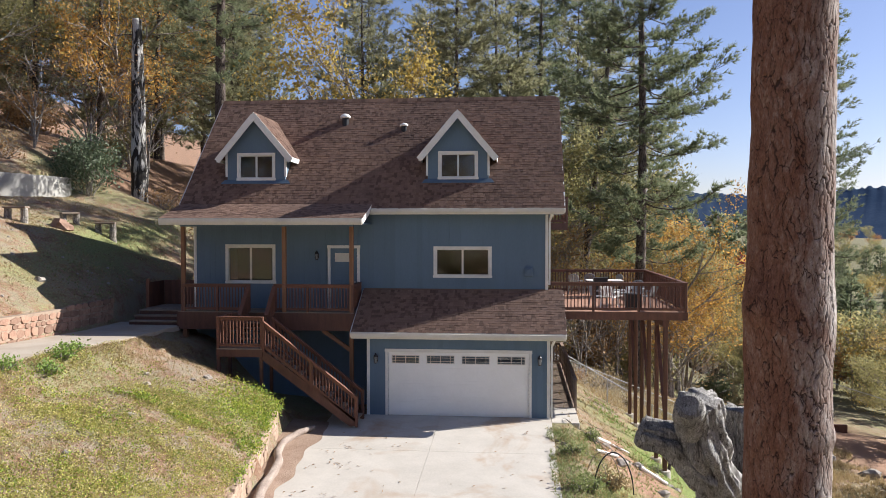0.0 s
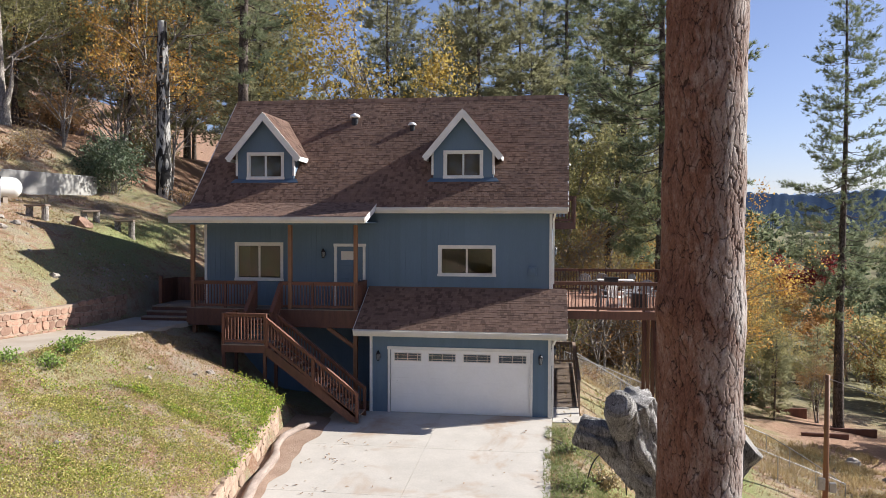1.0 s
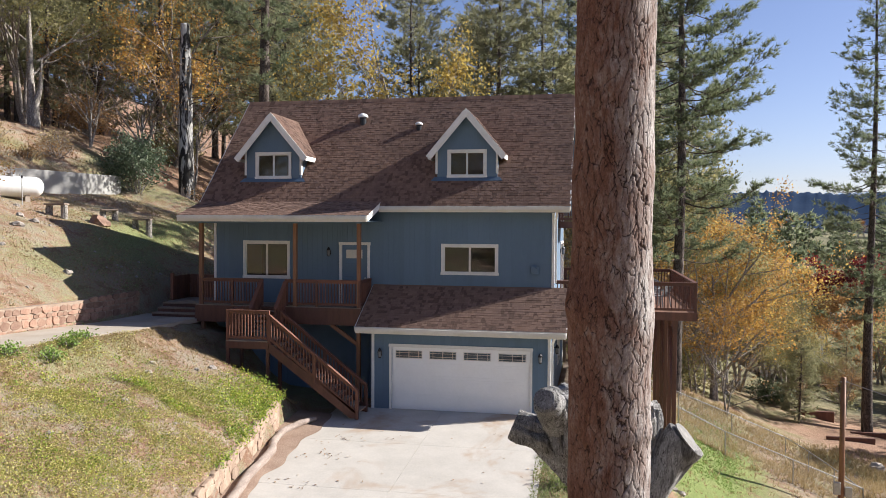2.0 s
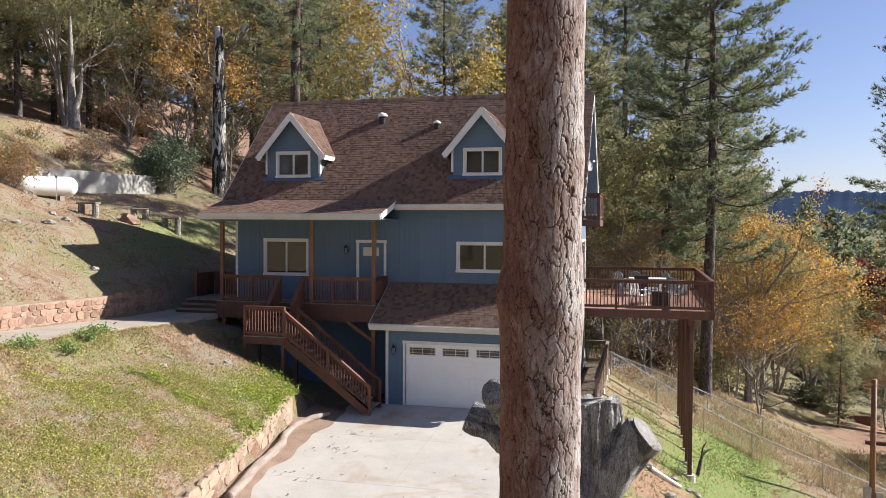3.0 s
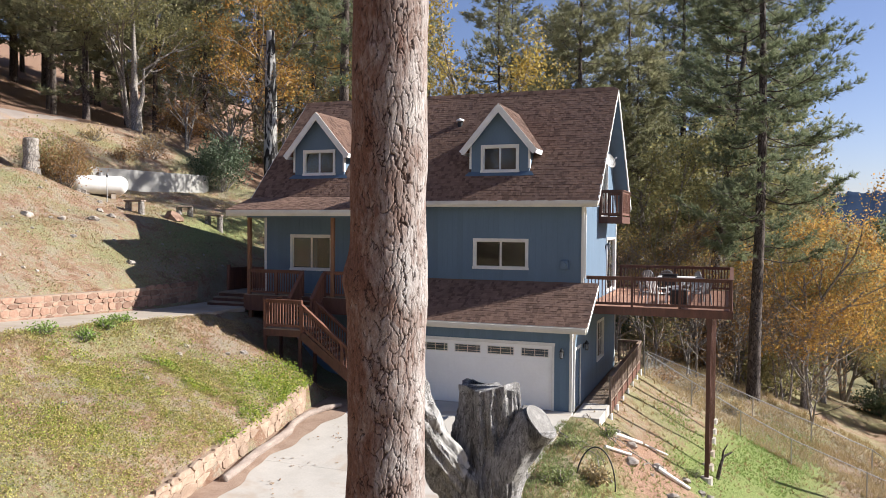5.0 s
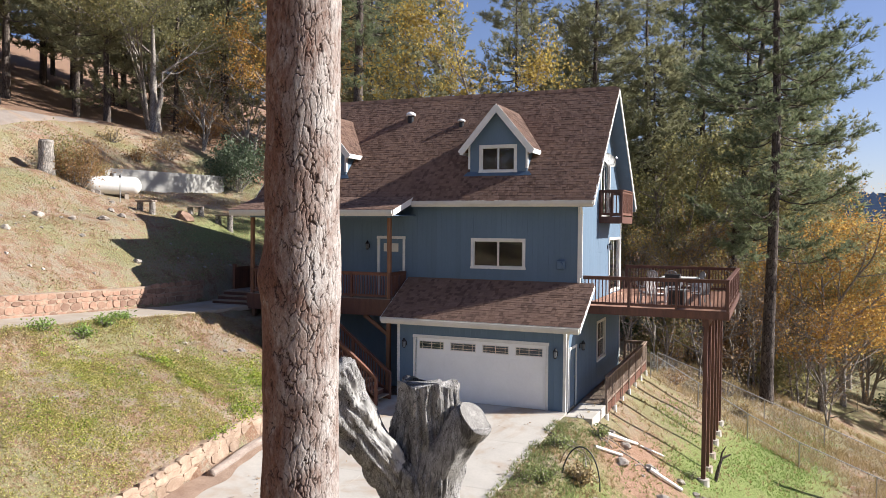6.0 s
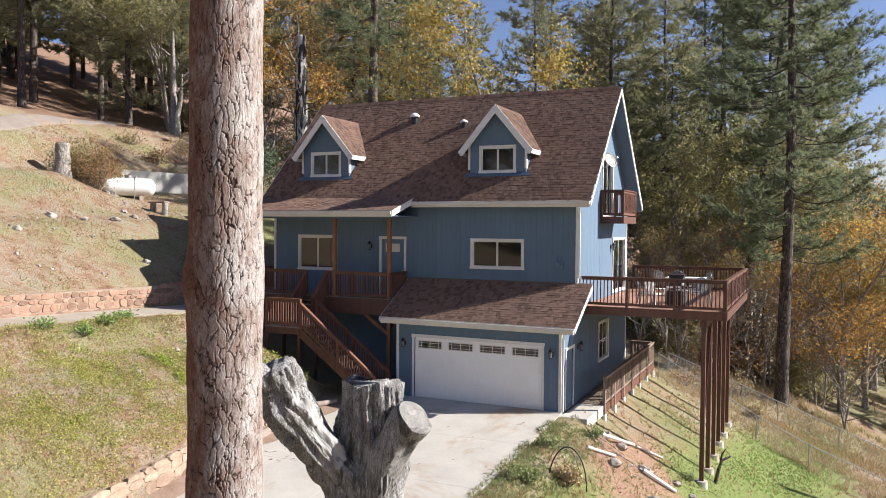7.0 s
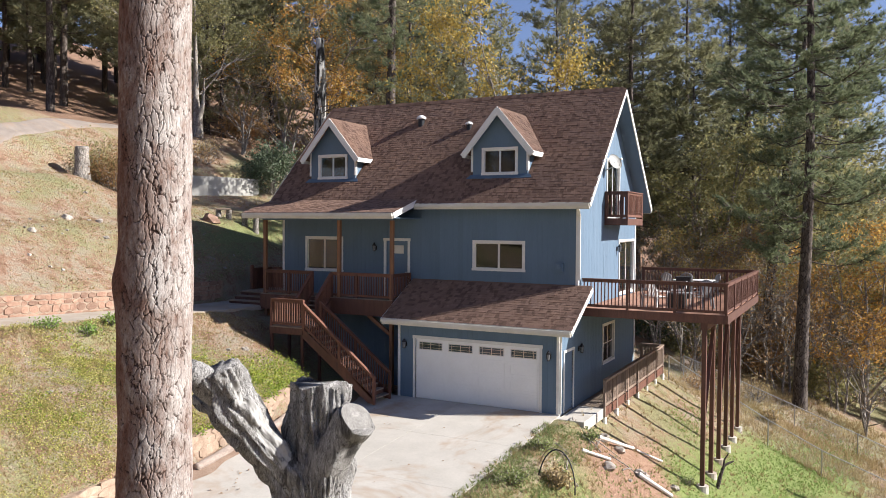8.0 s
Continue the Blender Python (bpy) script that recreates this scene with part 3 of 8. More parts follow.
def window(name, along, at, a0, a1, z0, z1, out, sashes=2, label="white-framed sliding window", bar=False, frame_w=0.10, parent=None):
    """A sliding window set in its opening: casing, sash frames and panes."""

    def rect(bm, a, b, lo, hi, d0, d1):
        if along == "x":
            box(bm, a, b, min(d0, d1), max(d0, d1), lo, hi)
        else:
            box(bm, min(d0, d1), max(d0, d1), a, b, lo, hi)
    bm = bmesh.new()
    o = out * 0.04
    rect(bm, a0, a1, z1 - frame_w, z1, at + o, at - out * 0.06)
    rect(bm, a0 - 0.02, a1 + 0.02, z0, z0 + frame_w * 0.9, at + o * 1.3, at - out * 0.06)
    rect(bm, a0, a0 + frame_w, z0 + frame_w * 0.9, z1 - frame_w, at + o, at - out * 0.06)
    rect(bm, a1 - frame_w, a1, z0 + frame_w * 0.9, z1 - frame_w, at + o, at - out * 0.06)
    win = part(name, bm, M["trim"], parent or house, label)
    if parent:
        win = parent
    ia, ib, il, ih = a0 + frame_w, a1 - frame_w, z0 + frame_w * 0.9, z1 - frame_w
    w = (ib - ia) / sashes
    for k in range(sashes):
        s0, s1 = ia + k * w, ia + (k + 1) * w
        d = at - out * (0.012 + 0.02 * (k % 2))
        bm = bmesh.new()
        e = 0.035
        rect(bm, s0, s0 + e, il, ih, d, d - out * 0.018)
        rect(bm, s1 - e, s1, il, ih, d, d - out * 0.018)
        rect(bm, s0 + e, s1 - e, il, il + e, d, d - out * 0.018)
        rect(bm, s0 + e, s1 - e, ih - e, ih, d, d - out * 0.018)
        if bar:
            rect(bm, s0 + e, s1 - e, (il + ih) / 2 - 0.018, (il + ih) / 2 + 0.018, d, d - out * 0.018)
        child(part("sash", bm, M["trim"]), win)
        bm = bmesh.new()
        rect(bm, s0 + e, s1 - e, il + e, ih - e, d - out * 0.006, d - out * 0.011)
        g = child(part("pane", bm, M["glass"]), win)
        g.visible_shadow = False
    return win


# walls
FRONT_HOLES = [(2.19, 4.22, 4.76, 5.78), (-5.76, -3.97, 4.50, 5.84), (-1.84, -0.72, FLOOR, 5.80)]
wall("wall_south", "x", YF, XL, XR, -0.1, flat_top(EAVE_Z + 0.18), FRONT_HOLES, -1, "blue grooved plywood siding in shade")
RIGHT_HOLES = [(5.22, 6.80, 0.98, 2.45), (5.55, 7.35, 6.72, 9.05), (7.5, 9.9, FLOOR, 5.78)]
wall("wall_east", "y", XR, YF, YB, -0.1, lambda y: main_roof(y) - 0.22, RIGHT_HOLES, 1, "blue grooved siding in sunlight")
wall("wall_west", "y", XL, YF, YB, -0.1, lambda y: main_roof(y) - 0.22, [], -1, "blue grooved siding")
wall("wall_north", "x", YB, XL, XR, -0.1, flat_top(EAVE_Z + 0.18), [], 1, "blue grooved siding")
PF_POST = 0.48
GEAVE_Y, GEAVE_Z, GSLOPE = -0.38, 2.95, 0.565


def garage_roof(y):
    return GEAVE_Z + GSLOPE * (y - GEAVE_Y)


wall("garage_front_wall", "x", 0.0, 0.0, 6.28, -0.12, flat_top(2.80), [(0.71, 5.60, -0.12, 2.21)], -1, "blue siding round the garage door")
wall("garage_side_wall", "y", XR, 0.0, YF, -0.12, lambda y: garage_roof(y) - 0.2, [(0.55, 1.50, -0.12, 2.02)], 1, "blue siding beside the garage")
wall("garage_left_wall", "y", 0.0, 0.14, YF, -0.12, lambda y: garage_roof(y) - 0.2, [], -1, "blue siding under the stair")

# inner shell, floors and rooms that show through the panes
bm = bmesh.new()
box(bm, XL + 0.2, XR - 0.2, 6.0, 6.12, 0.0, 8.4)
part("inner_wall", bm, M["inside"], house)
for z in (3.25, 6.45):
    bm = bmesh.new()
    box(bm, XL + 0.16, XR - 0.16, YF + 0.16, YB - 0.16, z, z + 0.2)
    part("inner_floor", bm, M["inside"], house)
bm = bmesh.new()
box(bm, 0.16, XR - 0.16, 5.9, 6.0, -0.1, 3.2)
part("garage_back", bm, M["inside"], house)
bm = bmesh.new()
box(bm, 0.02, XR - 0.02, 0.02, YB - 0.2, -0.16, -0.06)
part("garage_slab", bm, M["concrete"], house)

window("front_window", "x", YF, 2.10, 4.25, 4.68, 5.84, -1)
window("porch_window", "x", YF, -5.84, -3.90, 4.42, 5.90, -1)
window("side_window", "y", XR, 5.14, 6.88, 0.90, 2.53, 1, bar=True)
window("balcony_door", "y", XR, 5.47, 7.43, 6.66, 9.13, 1, label="white sliding glass door to the balcony")
window("deck_door", "y", XR, 7.42, 9.98, FLOOR, 5.86, 1, label="white sliding glass door to the deck")

# front door with a notice on it
bm = bmesh.new()
box(bm, -1.89, -1.79, YF - 0.04, YF + 0.06, FLOOR, 5.76)
box(bm, -0.77, -0.67, YF - 0.04, YF + 0.06, FLOOR, 5.76)
box(bm, -1.91, -0.65, YF - 0.045, YF + 0.06, 5.76, 5.87)
soften(bm, 0.004)
part("door_casing", bm, M["trim"], house, "white door casing")
bm = bmesh.new()
box(bm, -1.785, -0.775, YF + 0.02, YF + 0.065, FLOOR + 0.01, 5.755)
front_door = part("front_door", bm, M["siding"], house, "closed blue panelled front door")
for a, b, lo, hi in ((-1.66, -1.34, 3.72, 4.55), (-1.22, -0.90, 3.72, 4.55), (-1.66, -0.90, 4.72, 5.05)):
    bm = bmesh.new()
    box(bm, a, b, YF + 0.008, YF + 0.021, lo, hi)
    soften(bm, 0.006)
    part("panel", bm, M["siding"], front_door)
bm = bmesh.new()
box(bm, -1.62, -0.98, YF + 0.004, YF + 0.02, 5.25, 5.58)
part("notice_pane", bm, M["fascia"], front_door, "pale framed pane in the door")
bm = bmesh.new()
tube(bm, [(-0.86, YF + 0.02, 4.5), (-0.86, YF - 0.04, 4.5)], [0.028, 0.03], 10)
part("knob", bm, M["galv"], front_door)

# garage side door
bm = bmesh.new()
box(bm, XR - 0.05, XR + 0.035, 0.47, 0.55, -0.05, 2.02)
box(bm, XR - 0.05, XR + 0.035, 1.50, 1.58, -0.05, 2.02)
box(bm, XR - 0.05, XR + 0.04, 0.45, 1.60, 2.02, 2.11)
part("side_door_casing", bm, M["trim"], house, "white door casing")
bm = bmesh.new()
box(bm, XR - 0.06, XR - 0.02, 0.555, 1.495, -0.04, 2.015)
side_door = part("side_door", bm, M["siding"], house, "closed blue-painted side door")
bm = bmesh.new()
tube(bm, [(XR - 0.02, 1.40, 0.98), (XR + 0.04, 1.40, 0.98)], [0.028, 0.03], 10)
part("knob", bm, M["galv"], side_door)

# corner boards
for x, y, z0, z1 in ((XL, YF, 3.0, EAVE_Z + 0.1), (XR, YF, 4.2, EAVE_Z + 0.05), (XR, YB, 0.0, EAVE_Z + 0.05), (0.0, 0.0, 0.0, 2.74), (XR, 0.0, 0.0, 2.74)):
    bm = bmesh.new()
    sx = -1 if x <= 0 else 1
    sy = -1 if y < 5 else 1
    box(bm, min(x + sx * 0.03, x - sx * 0.07), max(x + sx * 0.03, x - sx * 0.07), min(y + sy * 0.035, y), max(y + sy * 0.035, y), z0, z1)
    box(bm, min(x, x + sx * 0.03), max(x, x + sx * 0.03), min(y, y - sy * 0.08), max(y, y - sy * 0.08), z0, z1)
    part("corner_board", bm, M["trim"], house, "white corner board")


# roofs: decks, fascias, soffits
def roof_slab(name, pts, thick=0.10, label=""):
    bm = bmesh.new()
    prism(bm, pts, (0, 0, -thick))
    return part(name, bm, M["shingle"], house, label)


PE_Y, PE_Z, PK_Y = -0.20, 6.87, 1.55          # porch roof eave and kink
PK_Z = main_roof(PK_Y)
PSLOPE = (PK_Z - PE_Z) / (PK_Y - PE_Y)
PX1 = -0.17
roof_front = roof_slab("roof_front", [(RX0, EAVE_Y, EAVE_Z), (RX1, EAVE_Y, EAVE_Z), (RX1, RIDGE_Y, RIDGE_Z), (RX0, RIDGE_Y, RIDGE_Z)], label="brown asphalt shingle roof slope")
BACK_Y = 2 * RIDGE_Y - EAVE_Y
roof_back = roof_slab("roof_back", [(RX0, RIDGE_Y, RIDGE_Z), (RX1, RIDGE_Y, RIDGE_Z), (RX1, BACK_Y, EAVE_Z), (RX0, BACK_Y, EAVE_Z)], label="brown shingle back slope")
roof_porch = roof_slab("roof_porch", [(RX0, PE_Y, PE_Z), (PX1, PE_Y, PE_Z), (PX1, PK_Y, PK_Z + 0.01), (RX0, PK_Y, PK_Z + 0.01)], label="brown shingle porch roof")
GX0, GX1 = -0.52, 6.82
roof_garage = roof_slab("roof_garage", [(GX0, GEAVE_Y, GEAVE_Z), (GX1, GEAVE_Y, GEAVE_Z), (GX1, YF - 0.015, garage_roof(YF)), (GX0, YF - 0.015, garage_roof(YF))], label="brown shingle lower roof over the garage")


def fascia(name, p, q, h=0.23, t=0.04, drop=0.01, mat="fascia", label="cream painted fascia board"):
    bm = bmesh.new()
    p, q = Vector(p), Vector(q)
    dz = Vector((0, 0, h / 2 + drop))
    beam(bm, p - dz, q - dz, t, h)
    soften(bm, 0.004)
    return part(name, bm, M[mat], house, label)


fascia("fascia", (PX1, EAVE_Y - 0.02, EAVE_Z), (RX1, EAVE_Y - 0.02, EAVE_Z))
fascia("fascia", (RX0, PE_Y - 0.02, PE_Z), (PX1, PE_Y - 0.02, PE_Z))
fascia("fascia", (GX0, GEAVE_Y - 0.02, GEAVE_Z), (GX1, GEAVE_Y - 0.02, GEAVE_Z))
fascia("fascia", (RX0, BACK_Y + 0.02, EAVE_Z), (RX1, BACK_Y + 0.02, EAVE_Z))
# rakes
fascia("rake_board", (RX1 + 0.015, EAVE_Y - 0.02, EAVE_Z), (RX1 + 0.015, RIDGE_Y, RIDGE_Z), h=0.18, drop=0.035, mat="trim", label="white rake board")
fascia("rake_board", (RX1 + 0.015, BACK_Y + 0.02, EAVE_Z), (RX1 + 0.015, RIDGE_Y, RIDGE_Z), h=0.18, drop=0.035, mat="trim", label="white rake board")
fascia("rake_board", (RX0 - 0.015, EAVE_Y, EAVE_Z), (RX0 - 0.015, RIDGE_Y, RIDGE_Z), h=0.18, drop=0.035, mat="trim", label="white rake board")
fascia("rake_board", (RX0 - 0.015, BACK_Y, EAVE_Z), (RX0 - 0.015, RIDGE_Y, RIDGE_Z), h=0.18, drop=0.035, mat="trim", label="white rake board")
fascia("rake_board", (PX1 + 0.015, PE_Y - 0.02, PE_Z), (PX1 + 0.015, PK_Y, PK_Z), h=0.22, mat="trim", label="white rake board")
fascia("rake_board", (RX0 - 0.015, PE_Y, PE_Z), (RX0 - 0.015, PK_Y, PK_Z), h=0.18, drop=0.035, mat="trim", label="white rake board")
fascia("rake_board", (GX1 + 0.015, GEAVE_Y - 0.02, GEAVE_Z), (GX1 + 0.015, YF, garage_roof(YF)), h=0.19, drop=0.03, mat="trim", label="white rake board")
fascia("rake_board", (GX0 - 0.015, GEAVE_Y - 0.02, GEAVE_Z), (GX0 - 0.015, YF, garage_roof(YF)), h=0.19, drop=0.03, mat="trim", label="white rake board")
# porch roof ceiling and garage soffit
bm = bmesh.new()
box(bm, RX0 + 0.02, PX1 - 0.02, PE_Y + 0.03, YF - 0.02, PE_Z - 0.22, PE_Z - 0.19)
part("porch_soffit", bm, M["siding"], house)
bm = bmesh.new()
box(bm, PX1, RX1 - 0.02, EAVE_Y + 0.02, YF - 0.02, EAVE_Z - 0.24, EAVE_Z - 0.21)
part("eave_soffit", bm, M["siding"], house)
bm = bmesh.new()
box(bm, GX0 + 0.02, GX1 - 0.02, GEAVE_Y + 0.03, -0.02, GEAVE_Z - 0.24, GEAVE_Z - 0.21)
part("garage_soffit", bm, M["siding"], house)
for sgn in (-1, 1):
    bm = bmesh.new()
    y0 = EAVE_Y if sgn < 0 else BACK_Y
    prism(bm, [(XR, y0, EAVE_Z - 0.20), (RX1 - 0.02, y0, EAVE_Z - 0.20), (RX1 - 0.02, RIDGE_Y, RIDGE_Z - 0.20), (XR, RIDGE_Y, RIDGE_Z - 0.20)], (0, 0, -0.03))
    part("rake_soffit", bm, M["siding"], house)


# dormers
def dormer(cx):
    yw, yf = 2.47, 2.17
    zb, ze, za = 8.12, 9.22, 10.93
    hw, ho = 1.14, 1.44
    sl = (za - ze) / ho

    def gable(x):
        return za - 0.10 - sl * abs(x - cx)
    holes = [(cx - 0.66, cx + 0.66, 8.42, 9.32)]
    zlow = main_roof(yw) - 0.03
    bm = bmesh.new()
    for a, b, lo, hi in cut_strips(cx - hw, cx + hw, zlow, gable, holes + [(cx, cx, 0, 0)], 0.40):
        prism(bm, [(a, yw, lo), (b, yw, lo), (b, yw, gable(b) if hi is None else hi), (a, yw, gable(a) if hi is None else hi)], (0, 0.1, 0))
    bmesh.ops.remove_doubles(bm, verts=bm.verts, dist=0.001)
    d = part("dormer", bm, M["siding"], house, "blue gabled dormer with white trim and a sliding window")
    for s in (-1, 1):
        bm = bmesh.new()
        x = cx + s * hw
        ye = RIDGE_Y - (RIDGE_Z - ze) / SLOPE
        prism(bm, [(x, yw + 0.1, zlow + 0.05), (x, yw + 0.1, gable(x)), (x, ye + 0.25, gable(x))], (-s * 0.08, 0, 0))
        child(part("cheek", bm, M["siding"]), d)
        bm = bmesh.new()
        yr = RIDGE_Y - (RIDGE_Z - za) / SLOPE
        yer = RIDGE_Y - (RIDGE_Z - ze) / SLOPE
        prism(bm, [(cx, yf, za), (cx + s * ho, yf, ze), (cx + s * ho, yer + 0.05, ze), (cx, yr + 0.05, za)], (0, 0, -0.09))
        child(part("roof", bm, M["shingle"], None, "sunlit brown shingles"), d)
        bm = bmesh.new()
        beam(bm, (cx - s * 0.01, yf - 0.015, za - 0.15), (cx + s * ho, yf - 0.015, ze - 0.15), 0.035, 0.23, up=(0, 0, 1))
        child(part("rake_board", bm, M["trim"], None, "white rake board"), d)
        bm = bmesh.new()
        box(bm, cx + s * ho - 0.02, cx + s * ho + 0.02, yf, yer - 0.05, ze - 0.19, ze - 0.01)
        child(part("eave_board", bm, M["trim"], None, "white eave board"), d)
        bm = bmesh.new()
        box(bm, min(x, x + s * 0.03) - 0.04, max(x, x + s * 0.03) + 0.01, yw - 0.03, yw + 0.02, zlow + 0.2, gable(x) + 0.02)
        box(bm, min(x, x + s * 0.03), max(x, x + s * 0.03), yw + 0.02, yw + 0.11, zlow + 0.2, gable(x) + 0.02)
        child(part("corner_board", bm, M["trim"], None, "white corner board"), d)
    bm = bmesh.new()
    prism(bm, [(cx - 0.14, yf - 0.036, za - 0.20), (cx, yf - 0.036, za - 0.015), (cx + 0.14, yf - 0.036, za - 0.20), (cx, yf - 0.036, za - 0.33)], (0, 0.04, 0))
    child(part("apex_block", bm, M["trim"]), d)
    bm = bmesh.new()
    prism(bm, [(cx - hw - 0.22, yw - 0.13, main_roof(yw - 0.13) + 0.035), (cx + hw + 0.22, yw - 0.13, main_roof(yw - 0.13) + 0.035), (cx + hw + 0.1, yw - 0.01, main_roof(yw) + 0.05), (cx - hw - 0.1, yw - 0.01, main_roof(yw) + 0.05)], (0, 0, -0.02))
    child(part("flashing", bm, M["lead"], None, "blue sheet flashing"), d)
    window("window_casing", "x", yw, cx - 0.75, cx + 0.75, 8.34, 9.40, -1, parent=d)
    bm = bmesh.new()
    box(bm, cx - hw + 0.1, cx + hw - 0.1, yw + 1.6, yw + 1.65, 8.2, 9.6)
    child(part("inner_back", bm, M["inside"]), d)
    return d


dormer(2.97)
dormer(-4.80)


def downspout(pts, label="white metal downspout"):
    bm = bmesh.new()
    for a, b in zip(pts, pts[1:]):
        beam(bm, a, b, 0.07, 0.05)
    part("downspout", bm, M["white_metal"], house, label)


downspout([(6.42, EAVE_Y + 0.05, EAVE_Z - 0.22), (6.36, YF - 0.08, EAVE_Z - 0.48), (6.36, YF - 0.08, 4.45)])
downspout([(6.46, GEAVE_Y + 0.05, GEAVE_Z - 0.22), (6.37, -0.07, GEAVE_Z - 0.46), (6.37, -0.07, 0.04)])
bm = bmesh.new()
beam(bm, (RX0 + 0.05, PE_Y - 0.07, PE_Z - 0.10), (PX1, PE_Y - 0.07, PE_Z - 0.10), 0.10, 0.11)
part("gutter", bm, M["fascia"], house, "cream metal gutter")
bm = bmesh.new()
beam(bm, (PX1 + 0.05, EAVE_Y - 0.07, EAVE_Z - 0.10), (RX1, EAVE_Y - 0.07, EAVE_Z - 0.10), 0.10, 0.11)
part("gutter", bm, M["fascia"], house, "cream metal gutter")
bm = bmesh.new()
beam(bm, (GX0, GEAVE_Y - 0.07, GEAVE_Z - 0.10), (GX1, GEAVE_Y - 0.07, GEAVE_Z - 0.10), 0.10, 0.11)
part("gutter", bm, M["fascia"], house, "cream metal gutter")


def roof_vent(x, y, r, h):
    z = main_roof(y)
    bm = bmesh.new()
    tube(bm, [(x, y, z - 0.1), (x, y, z + h * 0.6)], [r * 0.72, r * 0.72], 16)
    v = part("roof_vent", bm, M["metal_dark"], house, "dark vent pipe with a white domed cap")
    bm = bmesh.new()
    tube(bm, [(x, y, z + h * f) for f in (0.55, 0.62, 0.78, 0.92, 1.0)], [r * 1.0, r * 1.08, r * 1.0, r * 0.62, r * 0.1], 18)
    part("vent_cap", bm, M["white_metal"], v, "white domed cap", smooth=True)
    bm = bmesh.new()
    n = 0.02
    prism(bm, [(x - r * 1.5, y - r * 1.5, main_roof(y - r * 1.5) + n), (x + r * 1.5, y - r * 1.5, main_roof(y - r * 1.5) + n), (x + r * 1.5, y + r * 1.5, main_roof(y + r * 1.5) + n), (x - r * 1.5, y + r * 1.5, main_roof(y + r * 1.5) + n)], (0, 0, 0.012))
    part("vent_flange", bm, M["shingle"], v)


roof_vent(-1.86, 4.95, 0.20, 0.42)
roof_vent(0.62, 4.62, 0.155, 0.30)

# meter box on the upper wall
bm = bmesh.new()
box(bm, 5.46, 5.76, YF - 0.11, YF - 0.012, 4.74, 5.06)
soften(bm, 0.012)
mb = part("utility_box", bm, M["siding"], house, "blue-painted utility box")
bm = bmesh.new()
tube(bm, [(5.61, YF - 0.11, 4.92), (5.61, YF - 0.17, 4.92)], [0.085, 0.08], 14)
part("meter", bm, M["siding"], mb)

# satellite dish by the balcony door
dish = thing("satellite_dish", (6.5, 5.35, 8.8), "small white satellite dish on a bracket", "satellite dish")
bm = bmesh.new()
beam(bm, (XR + 0.012, 5.35, 8.62), (6.58, 5.35, 8.75), 0.04, 0.04)
beam(bm, (6.58, 5.35, 8.75), (6.60, 5.3, 8.9), 0.04, 0.04)
part("bracket", bm, M["galv"], dish)
bm = bmesh.new()
c, d = Vector((6.64, 5.28, 8.92)), Vector((0.78, -0.50, 0.38)).normalized()
s_ = d.orthogonal().normalized()
u_ = d.cross(s_)
rings = []
for q in range(6):
    r = 0.30 * q / 5 + 0.004
    rings.append([bm.verts.new(c + d * (0.075 * (q / 5) ** 2) + (s_ * math.cos(a) + u_ * math.sin(a) * 1.08) * r) for a in (2 * math.pi * k / 24 for k in range(24))])
for A, B in zip(rings, rings[1:]):
    for k in range(24):
        bm.faces.new((A[k], A[(k + 1) % 24], B[(k + 1) % 24], B[k]))
bmesh.ops.solidify(bm, geom=bm.faces[:], thickness=0.012)
part("reflector", bm, M["white_metal"], dish, smooth=True)
bm = bmesh.new()
beam(bm, c - u_ * 0.28, c + d * 0.34 - u_ * 0.05, 0.018, 0.018)
beam(bm, c + d * 0.31 - u_ * 0.05, c + d * 0.40 - u_ * 0.05, 0.05, 0.05)
part("feed_arm", bm, M["galv"], dish)

